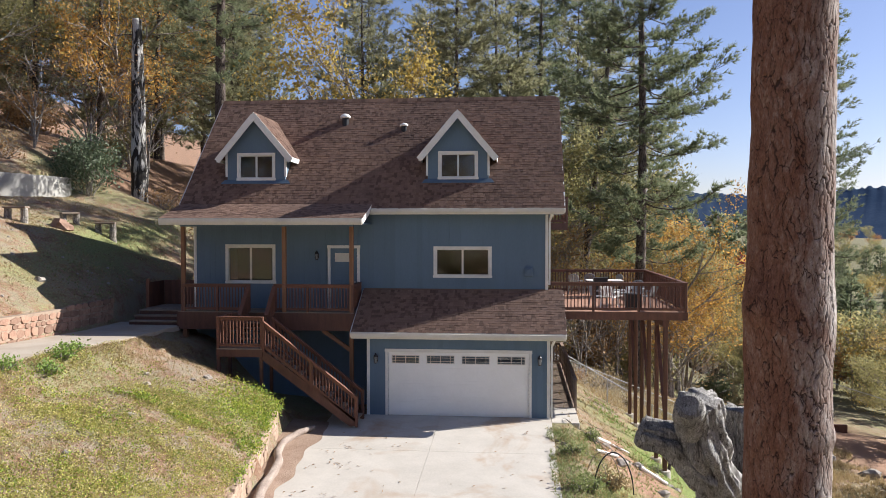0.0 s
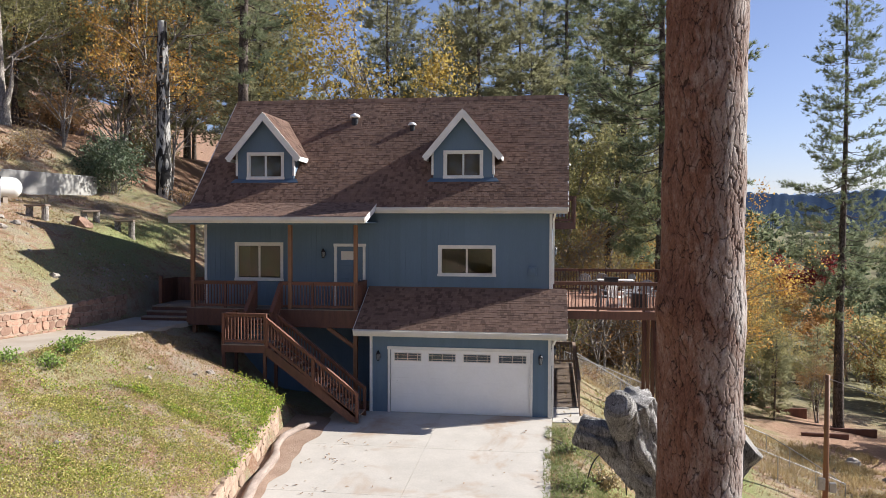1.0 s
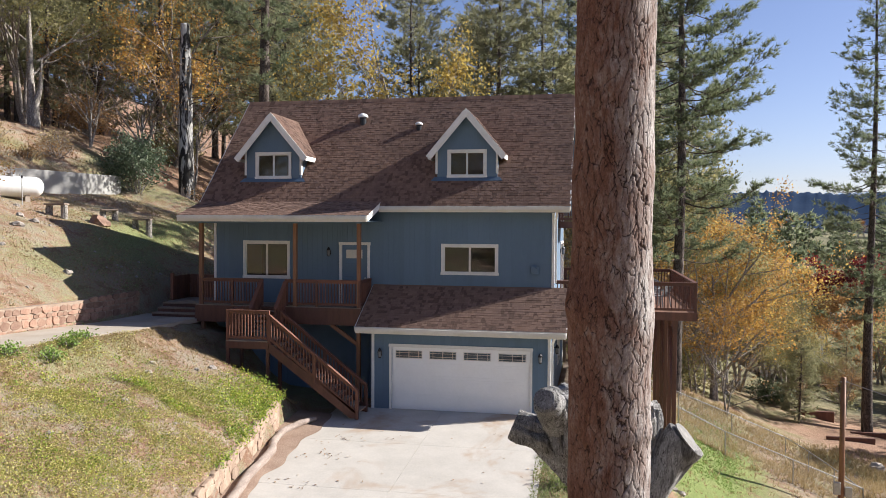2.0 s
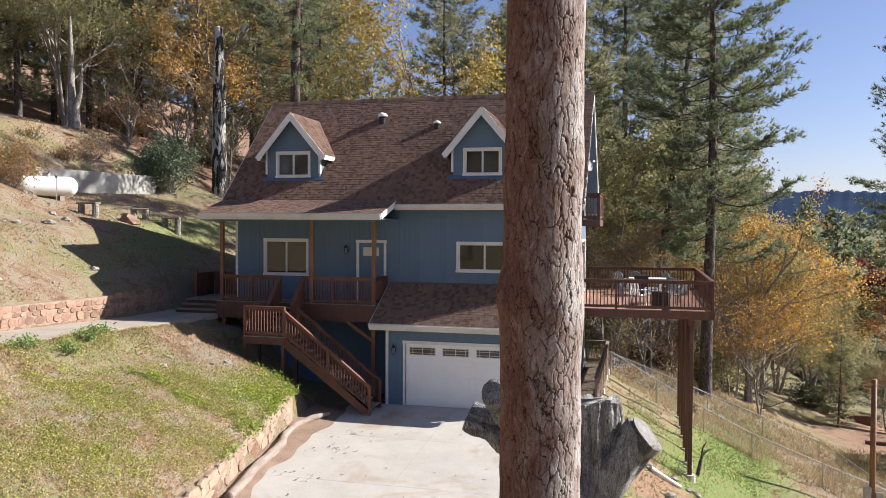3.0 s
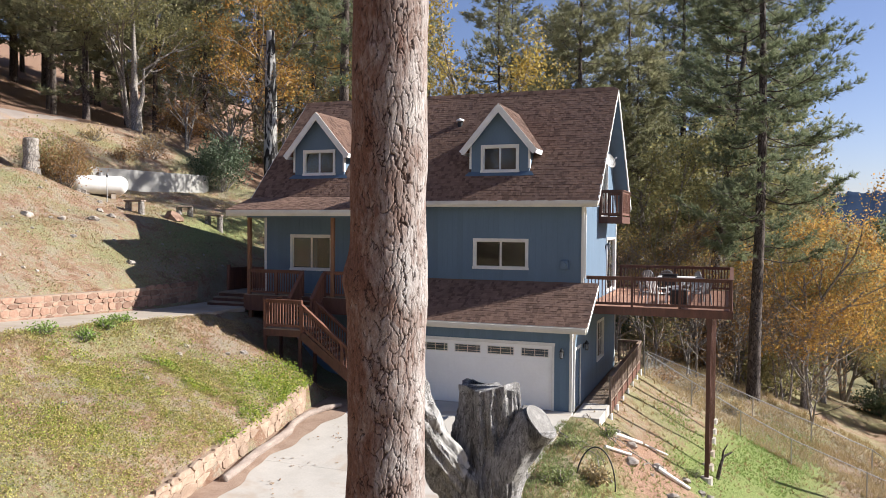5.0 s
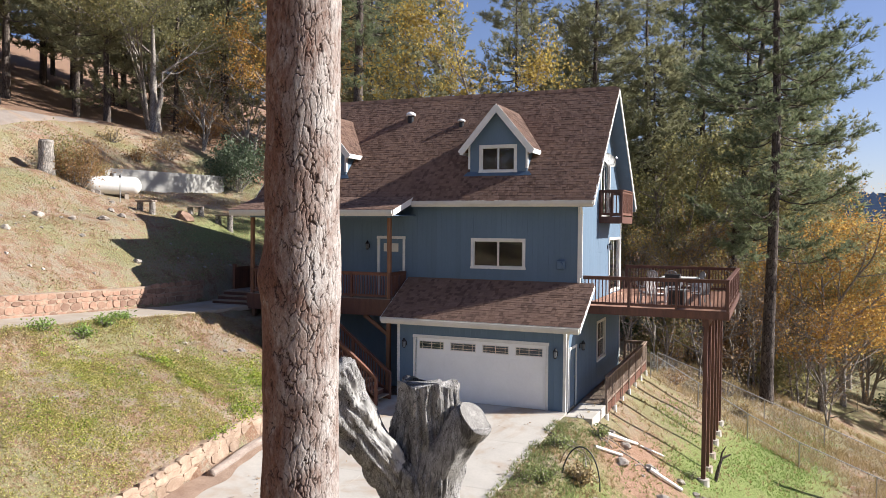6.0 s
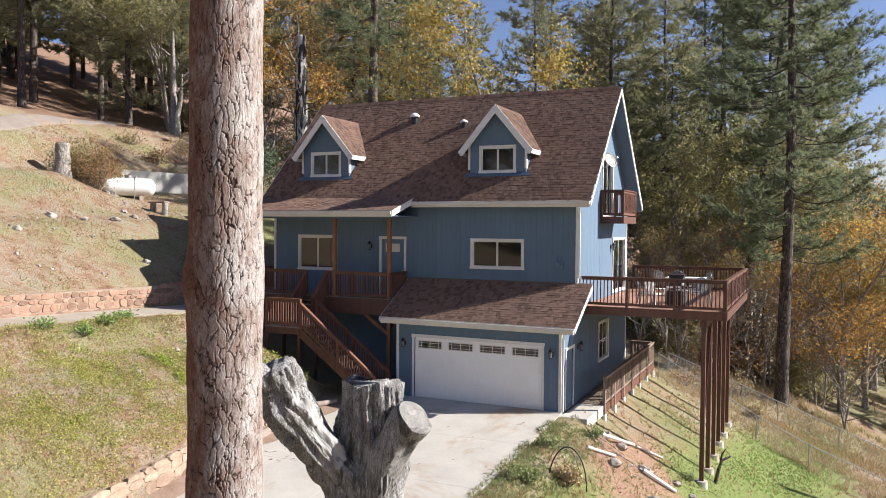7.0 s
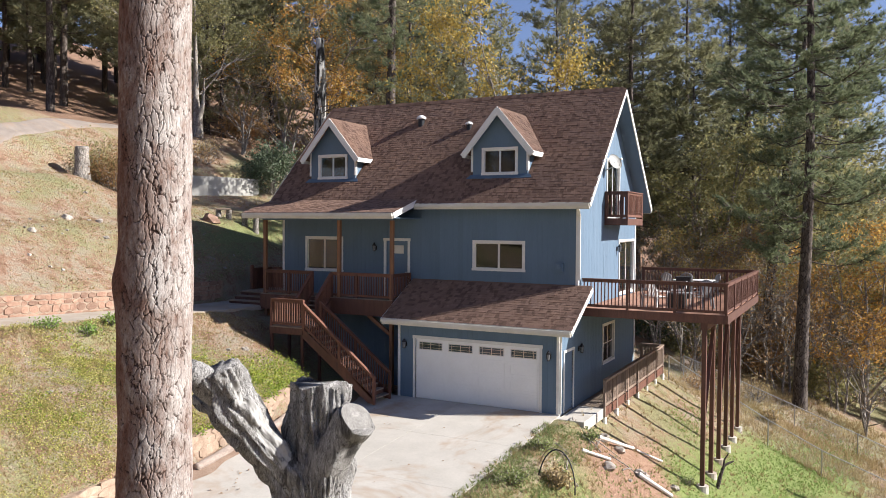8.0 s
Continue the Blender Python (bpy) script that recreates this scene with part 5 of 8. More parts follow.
def pine(name, seed, height, r0, crown_from, reach, label, needles="needles", bark="bark_far", density=1.0, tuft=0.40, bare=0.15, lean=(0, 0), width=0.045, per=13, taper=0.55, far=False):
    """A tall open pine: tapered trunk, whorls of upturned limbs, needle tufts along the twigs."""
    rng = np.random.RandomState(seed)
    t = thing(name, (0, 0, 0), label, "pine tree")
    w = Wood()
    zs = np.linspace(-1.2, height, 16)
    bend = np.stack([0.12 * np.sin(zs * 0.21 + seed) + lean[0] * zs, 0.12 * np.cos(zs * 0.17 + 2 * seed) + lean[1] * zs, zs], -1)
    rad = r0 * (1 - 0.93 * np.clip(zs / height, 0, 1) ** 0.9) + 0.10 * r0 * np.exp(-np.clip(zs + 0.3, 0, None) * 1.2)
    w.limb(bend, rad, 10)
    v, f = w.arrays()
    raw("trunk", v, f, M[bark], t, smooth=True)
    tw, cen, dr = Wood(), [], []
    z = crown_from
    while z < height - 0.3:
        q = (z - crown_from) / (height - crown_from)
        prof = (0.55 + 0.45 * min(1, q * 3.5)) * (1 - q) ** taper + 0.05
        k = rng.randint(3, 6)
        a0 = rng.uniform(0, 6.28)
        for i in range(k):
            if rng.rand() < bare * (1.6 - q):
                continue
            a = a0 + 2 * np.pi * i / k + rng.normal(0, 0.5)
            L = reach * prof * rng.uniform(0.4, 1.2)
            h = np.array([np.cos(a), np.sin(a), 0])
            c = np.array([np.interp(z, zs, bend[:, 0]), np.interp(z, zs, bend[:, 1]), z + rng.normal(0, 0.15)])
            s = np.linspace(0, 1, 6)[:, None]
            rise = rng.uniform(-0.42, 0.05) + 0.34 * q
            wig = rng.normal(0, 0.05, 3) * np.array([1, 1, 0.4])
            pts = c + h * L * s + np.array([0, 0, 1.0]) * (L * (rise * s + 0.24 * s ** 2.5 - 0.10 * np.sin(s * 3.1))) + wig * L * s * (1 - s) * 2
            rb = 0.012 + 0.022 * L / 3 * (1 - 0.5 * q)
            tw.limb(pts[::5] if far else pts, np.linspace(rb, rb * 0.25, 2 if far else 6), 3 if far else 4)
            m = max(3, int(L * 4.6 * density))
            for u in rng.uniform(0.22 + 0.15 * (1 - q), 1.0, m):
                b = np.array([np.interp(u, s[:, 0], pts[:, j]) for j in range(3)])
                side = np.cross(h, [0, 0, 1]) * rng.choice([-1, 1])
                dd = h * rng.uniform(0.35, 0.9) + side * rng.uniform(0.2, 1.0) + np.array([0, 0, rng.uniform(0.0, 0.5)])
                dd /= np.linalg.norm(dd)
                l2 = L * rng.uniform(0.10, 0.28) * (1.15 - 0.5 * u) + 0.12
                tip = b + dd * l2
                if l2 > 0.45 and not far:
                    tw.limb([b, b + dd * l2 * 0.55 + [0, 0, -0.02], tip], [rb * 0.35, rb * 0.25, rb * 0.12], 3)
                for g in ((1.0,) if l2 < 0.4 else (0.45, 0.75, 1.0)):
                    cen.append(b + dd * l2 * g + rng.normal(0, 0.09, 3))
                    dr.append(dd + np.array([0, 0, 0.35]))
        z += rng.uniform(0.26, 0.54) * (0.75 + 0.25 * height / 22)
    v, f = tw.arrays()
    tagged(raw("branchwork", v, f, M[bark], t), kind="stuff")
    v, f = blades(rng, np.array(cen), np.array(dr), per, tuft, width, 0.55)
    raw("crown", v, f, M[needles], t)
    return t


def broadleaf(name, seed, height, r0, spread, label, leaf="gold", bark="bark_grey", stems=1, n_leaf=8, size=0.20, fork=0.3, levels=4, thin=0.0, category="tree", scatter=0.32):
    """A broadleaved tree: forking limbs and many small leaves round the outer twigs."""
    rng = np.random.RandomState(seed)
    t = thing(name, (0, 0, 0), label, category)
    tr, tw, ends = Wood(), Wood(), []

    def grow(p, d, L, r, lev):
        s = np.linspace(0, 1, 5)[:, None]
        wig = rng.normal(0, 0.12, 3)
        pts = p + d * L * s + wig * L * (s * (1 - s)) + np.array([0, 0, 1.0]) * L * 0.10 * s ** 2
        (tr if lev <= 1 else tw).limb(pts, np.linspace(r, r * 0.62, 5), 8 if lev == 0 else 5 if lev < 3 else 3)
        if lev >= levels - 2:
            for u in (0.35, 0.6, 0.85, 1.0):
                ends.append(p + (pts[-1] - p) * u)
        if lev >= levels:
            return
        for i in range(rng.randint(2, 4) if lev else rng.randint(3, 5)):
            e = d + rng.normal(0, 1, 3) * np.array([1, 1, 0.65]) * spread
            e[2] = abs(e[2]) * 0.8 + 0.08
            e /= np.linalg.norm(e)
            u = rng.uniform(0.55, 1.0) if lev else rng.uniform(fork + 0.1, 1.0)
            q = np.array([np.interp(u, s[:, 0], pts[:, j]) for j in range(3)])
            grow(q, e, L * rng.uniform(0.55, 0.80), r * rng.uniform(0.42, 0.62), lev + 1)
    for k in range(stems):
        d = np.array([rng.normal(0, 0.16 if stems > 1 else 0.05), rng.normal(0, 0.16 if stems > 1 else 0.05), 1.0])
        d /= np.linalg.norm(d)
        grow(np.array([rng.normal(0, 0.2) * (stems > 1), rng.normal(0, 0.2) * (stems > 1), -0.3]), d, height * rng.uniform(0.42, 0.5), r0, 0)
    v, f = tr.arrays()
    raw("trunk", v, f, M[bark], t, smooth=True)
    v, f = tw.arrays()
    tagged(raw("branchwork", v, f, M[bark], t), kind="stuff")
    e = np.array(ends)
    if thin:
        e = e[rng.rand(len(e)) > thin]
    if n_leaf:
        v, f = leaves(rng, e, n_leaf, size, scatter)
        raw("crown", v, f, M[leaf], t)
    return t


def plant(template, x, y, turn=0.0, scale=1.0, sink=0.15, first=[]):
    """Put a template, or a copy of it, on the hillside."""
    m = pose(x, y, float(ground(x, y)) - sink, 0, 0, turn) @ Matrix.Scale(scale, 4)
    if template.name not in first:
        first.append(template.name)
        template.matrix_basis = m
        return template
    c = copy_thing(template, Matrix.Identity(4))
    c.matrix_basis = m
    return c


rng = random.Random(4)
P_MAIN = pine("pine_tree", 11, 39.0, 0.40, 8.5, 6.2, "tall dark pine with open upturned branches behind the deck", density=1.35, per=18, width=0.036, bare=0.2, taper=0.6, tuft=0.34)
P_TALL = pine("pine_tree", 12, 38.0, 0.42, 10.0, 4.8, "tall dark-trunked pine with a narrow open crown", density=1.0, bare=0.25, per=13, width=0.038, taper=0.6, tuft=0.36)
P_FULL = pine("pine_tree", 13, 34.0, 0.40, 5.0, 5.8, "dense olive-green pine with a full crown", "needles_olive", density=1.0, bare=0.12, per=14, width=0.042, tuft=0.40)
P_LEAN = pine("pine_tree", 16, 34.0, 0.40, 8.0, 5.0, "leaning dark pine behind the raised deck", density=0.85, lean=(0.10, 0.0), bare=0.3, per=13, width=0.038, tuft=0.36)
P_MID = pine("pine_tree", 14, 21.0, 0.28, 1.8, 4.6, "mid-sized green pine on the wooded slope", "needles_olive", density=0.8, bare=0.2, taper=0.42, per=10, width=0.055, tuft=0.44)
P_MIDB = pine("pine_tree", 17, 26.0, 0.30, 5.5, 5.0, "tall green forest pine with a bare lower trunk", "needles_olive", density=0.7, bare=0.25, taper=0.4, per=10, width=0.055, tuft=0.44)
P_YOUNG = pine("pine_tree", 15, 12.0, 0.17, 1.0, 3.0, "young bushy olive-green pine", "needles_olive", density=1.0, bare=0.05, per=12, width=0.05, tuft=0.38)
O_GOLD = broadleaf("oak_tree", 21, 13.0, 0.20, 0.75, "autumn oak with golden-orange leaves", "gold", n_leaf=15, size=0.18, stems=3, scatter=0.36, fork=0.05, thin=0.38)
O_YELL = broadleaf("cottonwood_tree", 22, 17.0, 0.20, 0.36, "slender tree with sparse yellow autumn leaves", "yellow", n_leaf=20, size=0.2, stems=2, thin=0.15, scatter=0.4)
O_MIX = broadleaf("oak_tree", 28, 12.5, 0.17, 0.6, "oak with thinning olive, gold and brown leaves", "mixleaf", n_leaf=11, size=0.17, stems=3, scatter=0.42, fork=0.05, thin=0.25)
O_OLIV = broadleaf("oak_tree", 23, 13.0, 0.18, 0.55, "tall oak with thinning olive-brown leaves", "olive", n_leaf=13, size=0.18, stems=3, scatter=0.4)
O_BRWN = broadleaf("oak_tree", 27, 11.0, 0.17, 0.6, "oak with dry brown and gold leaves", "brownleaf", n_leaf=11, size=0.17, stems=2, scatter=0.4)
O_RED = broadleaf("maple_tree", 24, 9.0, 0.16, 0.5, "deep red autumn maple in the valley", "red", n_leaf=30, size=0.27, stems=1, scatter=0.5)
O_ORNG = broadleaf("oak_tree", 25, 9.0, 0.16, 0.7, "round orange autumn oak in the valley", "orange", n_leaf=20, size=0.26, stems=2, scatter=0.45)
O_BARE = broadleaf("bare_tree", 26, 7.0, 0.08, 0.6, "leafless grey thicket tree", "brownleaf", n_leaf=1, size=0.14, stems=3, thin=0.5)
F_PINE = pine("pine_tree", 41, 13.0, 0.18, 1.0, 3.0, "small dark green pine in the valley", density=0.5, bare=0.05, per=5, width=0.22, tuft=0.7, far=True)
F_OLIV = broadleaf("oak_tree", 42, 11.0, 0.16, 0.6, "olive-brown oak in the valley", "olive", n_leaf=8, size=0.36, stems=2, scatter=0.5, levels=3, fork=0.1)
F_GOLD = broadleaf("oak_tree", 43, 10.0, 0.16, 0.65, "golden oak in the valley", "mixleaf", n_leaf=8, size=0.36, stems=2, scatter=0.5, levels=3, fork=0.1)
F_ORNG = broadleaf("oak_tree", 44, 9.0, 0.16, 0.65, "orange oak in the valley", "orange", n_leaf=8, size=0.36, stems=2, scatter=0.5, levels=3, fork=0.1)
F_TALL = pine("pine_tree", 45, 25.0, 0.28, 4.0, 4.8, "dark forest pine high on the slope", "needles_olive", density=0.42, bare=0.22, per=6, width=0.14, tuft=0.65, taper=0.42, far=True)

plant(P_MAIN, 12.7, 22.3, 0)
plant(P_LEAN, 9.6, 32.5, 10)
plant(P_TALL, 7.2, 43.0, 40)
plant(P_TALL, -13.4, 21.5, 120, 1.0)
plant(P_FULL, 0.8, 31.0, 0, 0.86)
plant(P_FULL, 3.5, 37.0, 80, 0.86)
plant(O_BARE, 5.8, 28.0, 160, 1.25)
plant(O_BARE, 7.6, 27.0, 60, 1.3)
plant(O_BARE, 9.4, 26.4, 200, 1.3)
plant(O_MIX, 8.6, 40.5, 260, 1.1)
plant(P_MIDB, 10.6, 46.0, 220, 1.25)
plant(P_MIDB, 5.2, 47.0, 40, 1.2)
plant(P_MIDB, 13.4, 52.0, 300, 1.25)
plant(O_YELL, -3.4, 20.5, 0, 1.05)
plant(O_GOLD, -15.4, 42.6, 30, 0.75)
plant(P_MIDB, -18.5, 37.0, 30, 0.85)
plant(O_GOLD, 15.8, 29.5, 0, 1.0)
plant(O_GOLD, 17.6, 34.5, 200, 0.8)
plant(O_MIX, 19.7, 42.5, 20, 0.9)
plant(O_BARE, 12.6, 29.5, 80, 1.35)
plant(O_ORNG, 41.6, 97.6, 0, 1.0)
plant(O_RED, 37.4, 102.4, 0, 1.6)
plant(F_PINE, 33.8, 100.0, 40, 1.15)
plant(F_PINE, 48.0, 185.0, 80, 1.9)
plant(P_YOUNG, 25.3, 46.8, 0, 0.7)
plant(P_TALL, 27.6, 35.5, 70, 0.95)
plant(O_GOLD, -23.2, 27.0, 60, 1.1)
plant(P_MIDB, -17.0, 30.0, 60, 0.9)
plant(O_BARE, -21.0, 19.5, 160, 1.2)
plant(O_OLIV, -28.5, 18.5, 80, 0.9)
plant(O_OLIV, 6.0, 32.0, 140, 1.25)
plant(O_OLIV, 9.6, 37.0, 240, 1.25)
plant(O_MIX, 7.4, 25.0, 320, 0.7)
# the wooded slope: rows of trees at uneven steps, above the berm and behind the house
pool = [P_MID, P_MIDB, P_MIDB, O_OLIV, P_MID, P_MIDB, O_BRWN, P_MIDB, P_MID, P_MIDB]
for i in range(8):
    for j in range(7):
        x = -25 - i * 6.2 + rng.uniform(-2.2, 2.2)
        y = 17 + j * 7.6 - i * 1.8 + rng.uniform(-2.6, 2.6)
        if x < -29 or y > 30:
            plant(rng.choice(pool) if i < 4 and j < 5 else F_TALL, x, y, rng.uniform(0, 360), rng.uniform(0.85, 1.2))
for i in range(5):
    for j in range(3):
        x = -19 + i * 5.6 + rng.uniform(-1.8, 1.8)
        y = (42 if i < 3 else 33) + j * 8 + rng.uniform(-2.5, 2.5)
        if abs(x - 0.8) > 3 or y > 42:
            gap = -0.40 < (x - 5.2) / (y + 27) < -0.205
            plant(rng.choice([P_MID, P_MIDB, P_MIDB, P_FULL, P_MIDB]), x, y, rng.uniform(0, 360), rng.uniform(0.38, 0.48) if gap else rng.uniform(0.8, 1.1))
for x, y, t_, s_ in ((13.5, 46, P_MID, 0.9), (7.0, 19.5, O_BARE, 0.8), (9.2, 21.8, O_BARE, 0.95), (11.2, 24.2, O_BARE, 0.9), (5.0, 21.0, O_BARE, 0.9), (12.3, 26.0, O_BARE, 1.0), (15.8, 24.0, O_BARE, 0.8), (3.0, 28.0, O_BARE, 1.0),  (6, 27, O_BARE, 1.0), (8.5, 25.5, O_BARE, 0.9), (10.8, 27.5, O_BARE, 1.1), (4, 25, O_BARE, 1.0), (14.5, 26.5, O_BARE, 0.9), (8, 30, O_BRWN, 0.7), (12, 34, O_OLIV, 0.8), (5.5, 40, O_OLIV, 1.0), (10, 46, O_BRWN, 1.1), (14.5, 42, O_OLIV, 1.0), (1, 44, O_OLIV, 1.0), (18, 46, O_GOLD, 0.9), (7.5, 52, O_OLIV, 1.2), (13, 55, O_OLIV, 1.2), (-3, 38, O_BRWN, 0.9), (-24, 18.5, O_BARE, 1.0), (-19.0, 22.0, O_BARE, 1.2)):
    plant(t_, x, y, rng.uniform(0, 360), s_)
for i in range(18):
    plant(F_TALL, -46 - 2.2 * i + rng.uniform(-3, 3), 2 + (i * 17) % 46 + rng.uniform(-3, 3), rng.uniform(0, 360), rng.uniform(0.8, 1.1))
# taller trees at the foot of the slope, up to the skyline
for x, y, t_, s_ in ((19, 48, O_GOLD, 1.2), (19.0, 57, O_GOLD, 1.2), (21.5, 64, O_ORNG, 1.3), (15.5, 60, O_GOLD, 1.4), (26, 70, F_PINE, 1.3), (30, 84, F_PINE, 1.3), (24, 75, F_OLIV, 1.3), (20, 66, F_PINE, 1.4), (50, 84, F_PINE, 1.1), (36, 98, F_PINE, 1.6), (29, 92, F_OLIV, 1.5), (52, 108, F_PINE, 1.5), (44, 118, F_PINE, 1.6), (60, 130, F_PINE, 1.6)):
    plant(t_, x, y, rng.uniform(0, 360), s_)
# valley trees beyond the deck
for i in range(260):
    a = math.radians(rng.uniform(10, 42))
    d = 75 + 320 * rng.random() ** 1.25
    x, y = 10 + d * math.sin(a), -20 + d * math.cos(a)
    # kept clear: the neighbour's house, a dry field on the far slope and the camera's sightline to the maple
    if (abs(x - 30) < 7 and abs(y - 61) < 11) or (48 < x < 66 and 106 < y < 145) or (abs(x - 7 - 0.28 * (y + 27)) < 5 and 55 < y < 101):
        continue
    plant(rng.choice([F_PINE, F_OLIV, F_PINE, F_OLIV, F_ORNG, F_PINE, F_PINE, F_OLIV, F_GOLD]), x, y, rng.uniform(0, 360), rng.uniform(0.55, 1.1))
for x, y, t_, s_ in ((22.3, 33, P_YOUNG, 0.55), (24.2, 41, P_YOUNG, 0.6), (22.6, 38, O_OLIV, 0.5), (28.0, 42, P_YOUNG, 0.6), (26.2, 36, O_BRWN, 0.45), (30, 26, O_OLIV, 0.6), (33, 29, P_YOUNG, 0.8), (36, 36, O_MIX, 0.75), (40, 44, P_YOUNG, 1.0), (23.0, 47, O_MIX, 0.8), (44, 56, P_MID, 0.55), (29, 14, P_YOUNG, 0.6), (31.5, 18, P_YOUNG, 0.7), (36, 30, P_YOUNG, 0.9), (41, 50, O_BRWN, 0.8), (24, 56, P_MID, 0.6), (46, 66, O_OLIV, 0.8)):
    plant(t_, x, y, rng.uniform(0, 360), s_)
# unseen woods behind the camera, added to show in the window reflections
for i in range(20):
    plant(F_TALL if i % 3 else F_GOLD, -46 + i * 5.2 + rng.uniform(-2, 2), -50 - rng.uniform(0, 18), rng.uniform(0, 360), rng.uniform(0.85, 1.1))

# ---- drive, path and walls ----
drive = thing("driveway", (2.5, -8, -0.5), "pale stained concrete driveway with joints and fallen leaves", "driveway", kind="structure")
xs = [-1.25, 2.55, 6.36]
ys = [-0.0, -3.6, -7.3, -11.2, -15.5, -20.5, -26.0, -33.0, -40.0]
for xa, xb in zip(xs, xs[1:]):
    for ya, yb in zip(ys, ys[1:]):
        bm = bmesh.new()
        g = 0.004
        za, zb = float(drive_z(ya)), float(drive_z(yb))
        pts = [(xa + g, ya - g, za), (xb - g, ya - g, za), (xb - g, yb + g, zb), (xa + g, yb + g, zb)]
        prism(bm, pts, (0, 0, -0.14))
        part("slab", bm, M["concrete"], drive)
bm = bmesh.new()
box(bm, 6.37, 7.30, -0.35, 1.93, -0.42, -0.06)
soften(bm, 0.012)
tagged(part("pavement", bm, M["concrete"]), "concrete step slab beside the garage", "pavement", kind="structure")

# ---- the near pine trunk and the big dead snag ----
def gnarled(pts, radii, n=28, m=60, lump=0.08, ridges=0.05, seed=0.0, cap=True, twist=0.6, bias=None):
    """A thick rugged limb: a finely divided tube whose surface is pushed in and out."""
    pts = np.asarray(pts, float)
    s0 = np.linspace(0, 1, len(pts))
    s = np.linspace(0, 1, m)
    c = np.stack([np.interp(s, s0, pts[:, j]) for j in range(3)], -1)
    for _ in range(3):
        c[1:-1] = (c[:-2] + 2 * c[1:-1] + c[2:]) / 4
    r = np.interp(s, s0, radii)
    d = np.gradient(c, axis=0)
    d /= np.linalg.norm(d, axis=1)[:, None]
    ref = np.array([0.0, 1.0, 0.0]) if abs(d[0][2]) > 0.5 else np.array([0, 0, 1.0])
    u = np.cross(d, ref)
    u /= np.linalg.norm(u, axis=1)[:, None]
    w = np.cross(d, u)
    v = []
    for i in range(m):
        for k in range(n):
            a = 2 * np.pi * k / n
            o = u[i] * np.cos(a) + w[i] * np.sin(a)
            q = Vector(c[i] + o * r[i])
            f = 1 + lump * noise.noise(q * 2.2 + Vector((seed, 0, 0))) * 2
            f += ridges * noise.noise(Vector((np.cos(a + twist * s[i]) * 3.2, np.sin(a + twist * s[i]) * 3.2, s[i] * 2.5 + seed))) * 2
            if ridges > 0.1:
                g = noise.noise(Vector((np.cos(a + twist * s[i]) * 13, np.sin(a + twist * s[i]) * 13, s[i] * 5 + seed + 3)))
                f -= ridges * 0.55 * max(0.0, 1 - abs(g) * 5)
                f -= ridges * 0.9 * abs(noise.noise(Vector((np.cos(a + twist * s[i]) * 6.5, np.sin(a + twist * s[i]) * 6.5, s[i] * 3.5 + seed + 7))))
            f += ridges * 0.5 * noise.noise(Vector((np.cos(a) * 8, np.sin(a) * 8, s[i] * 9 + seed)))
            v.append(c[i] + o * r[i] * f)
    faces = []
    for i in range(m - 1):
        for k in range(n):
            faces.append((i * n + k, i * n + (k + 1) % n, (i + 1) * n + (k + 1) % n, (i + 1) * n + k))
    if cap:
        faces.append(tuple(range(n))[::-1])
        faces.append(tuple((m - 1) * n + k for k in range(n)))
    return v, faces


big = thing("pine_tree", (7.92, -18.88, -1.6), "big reddish plated pine trunk close to the camera", "tree trunk")


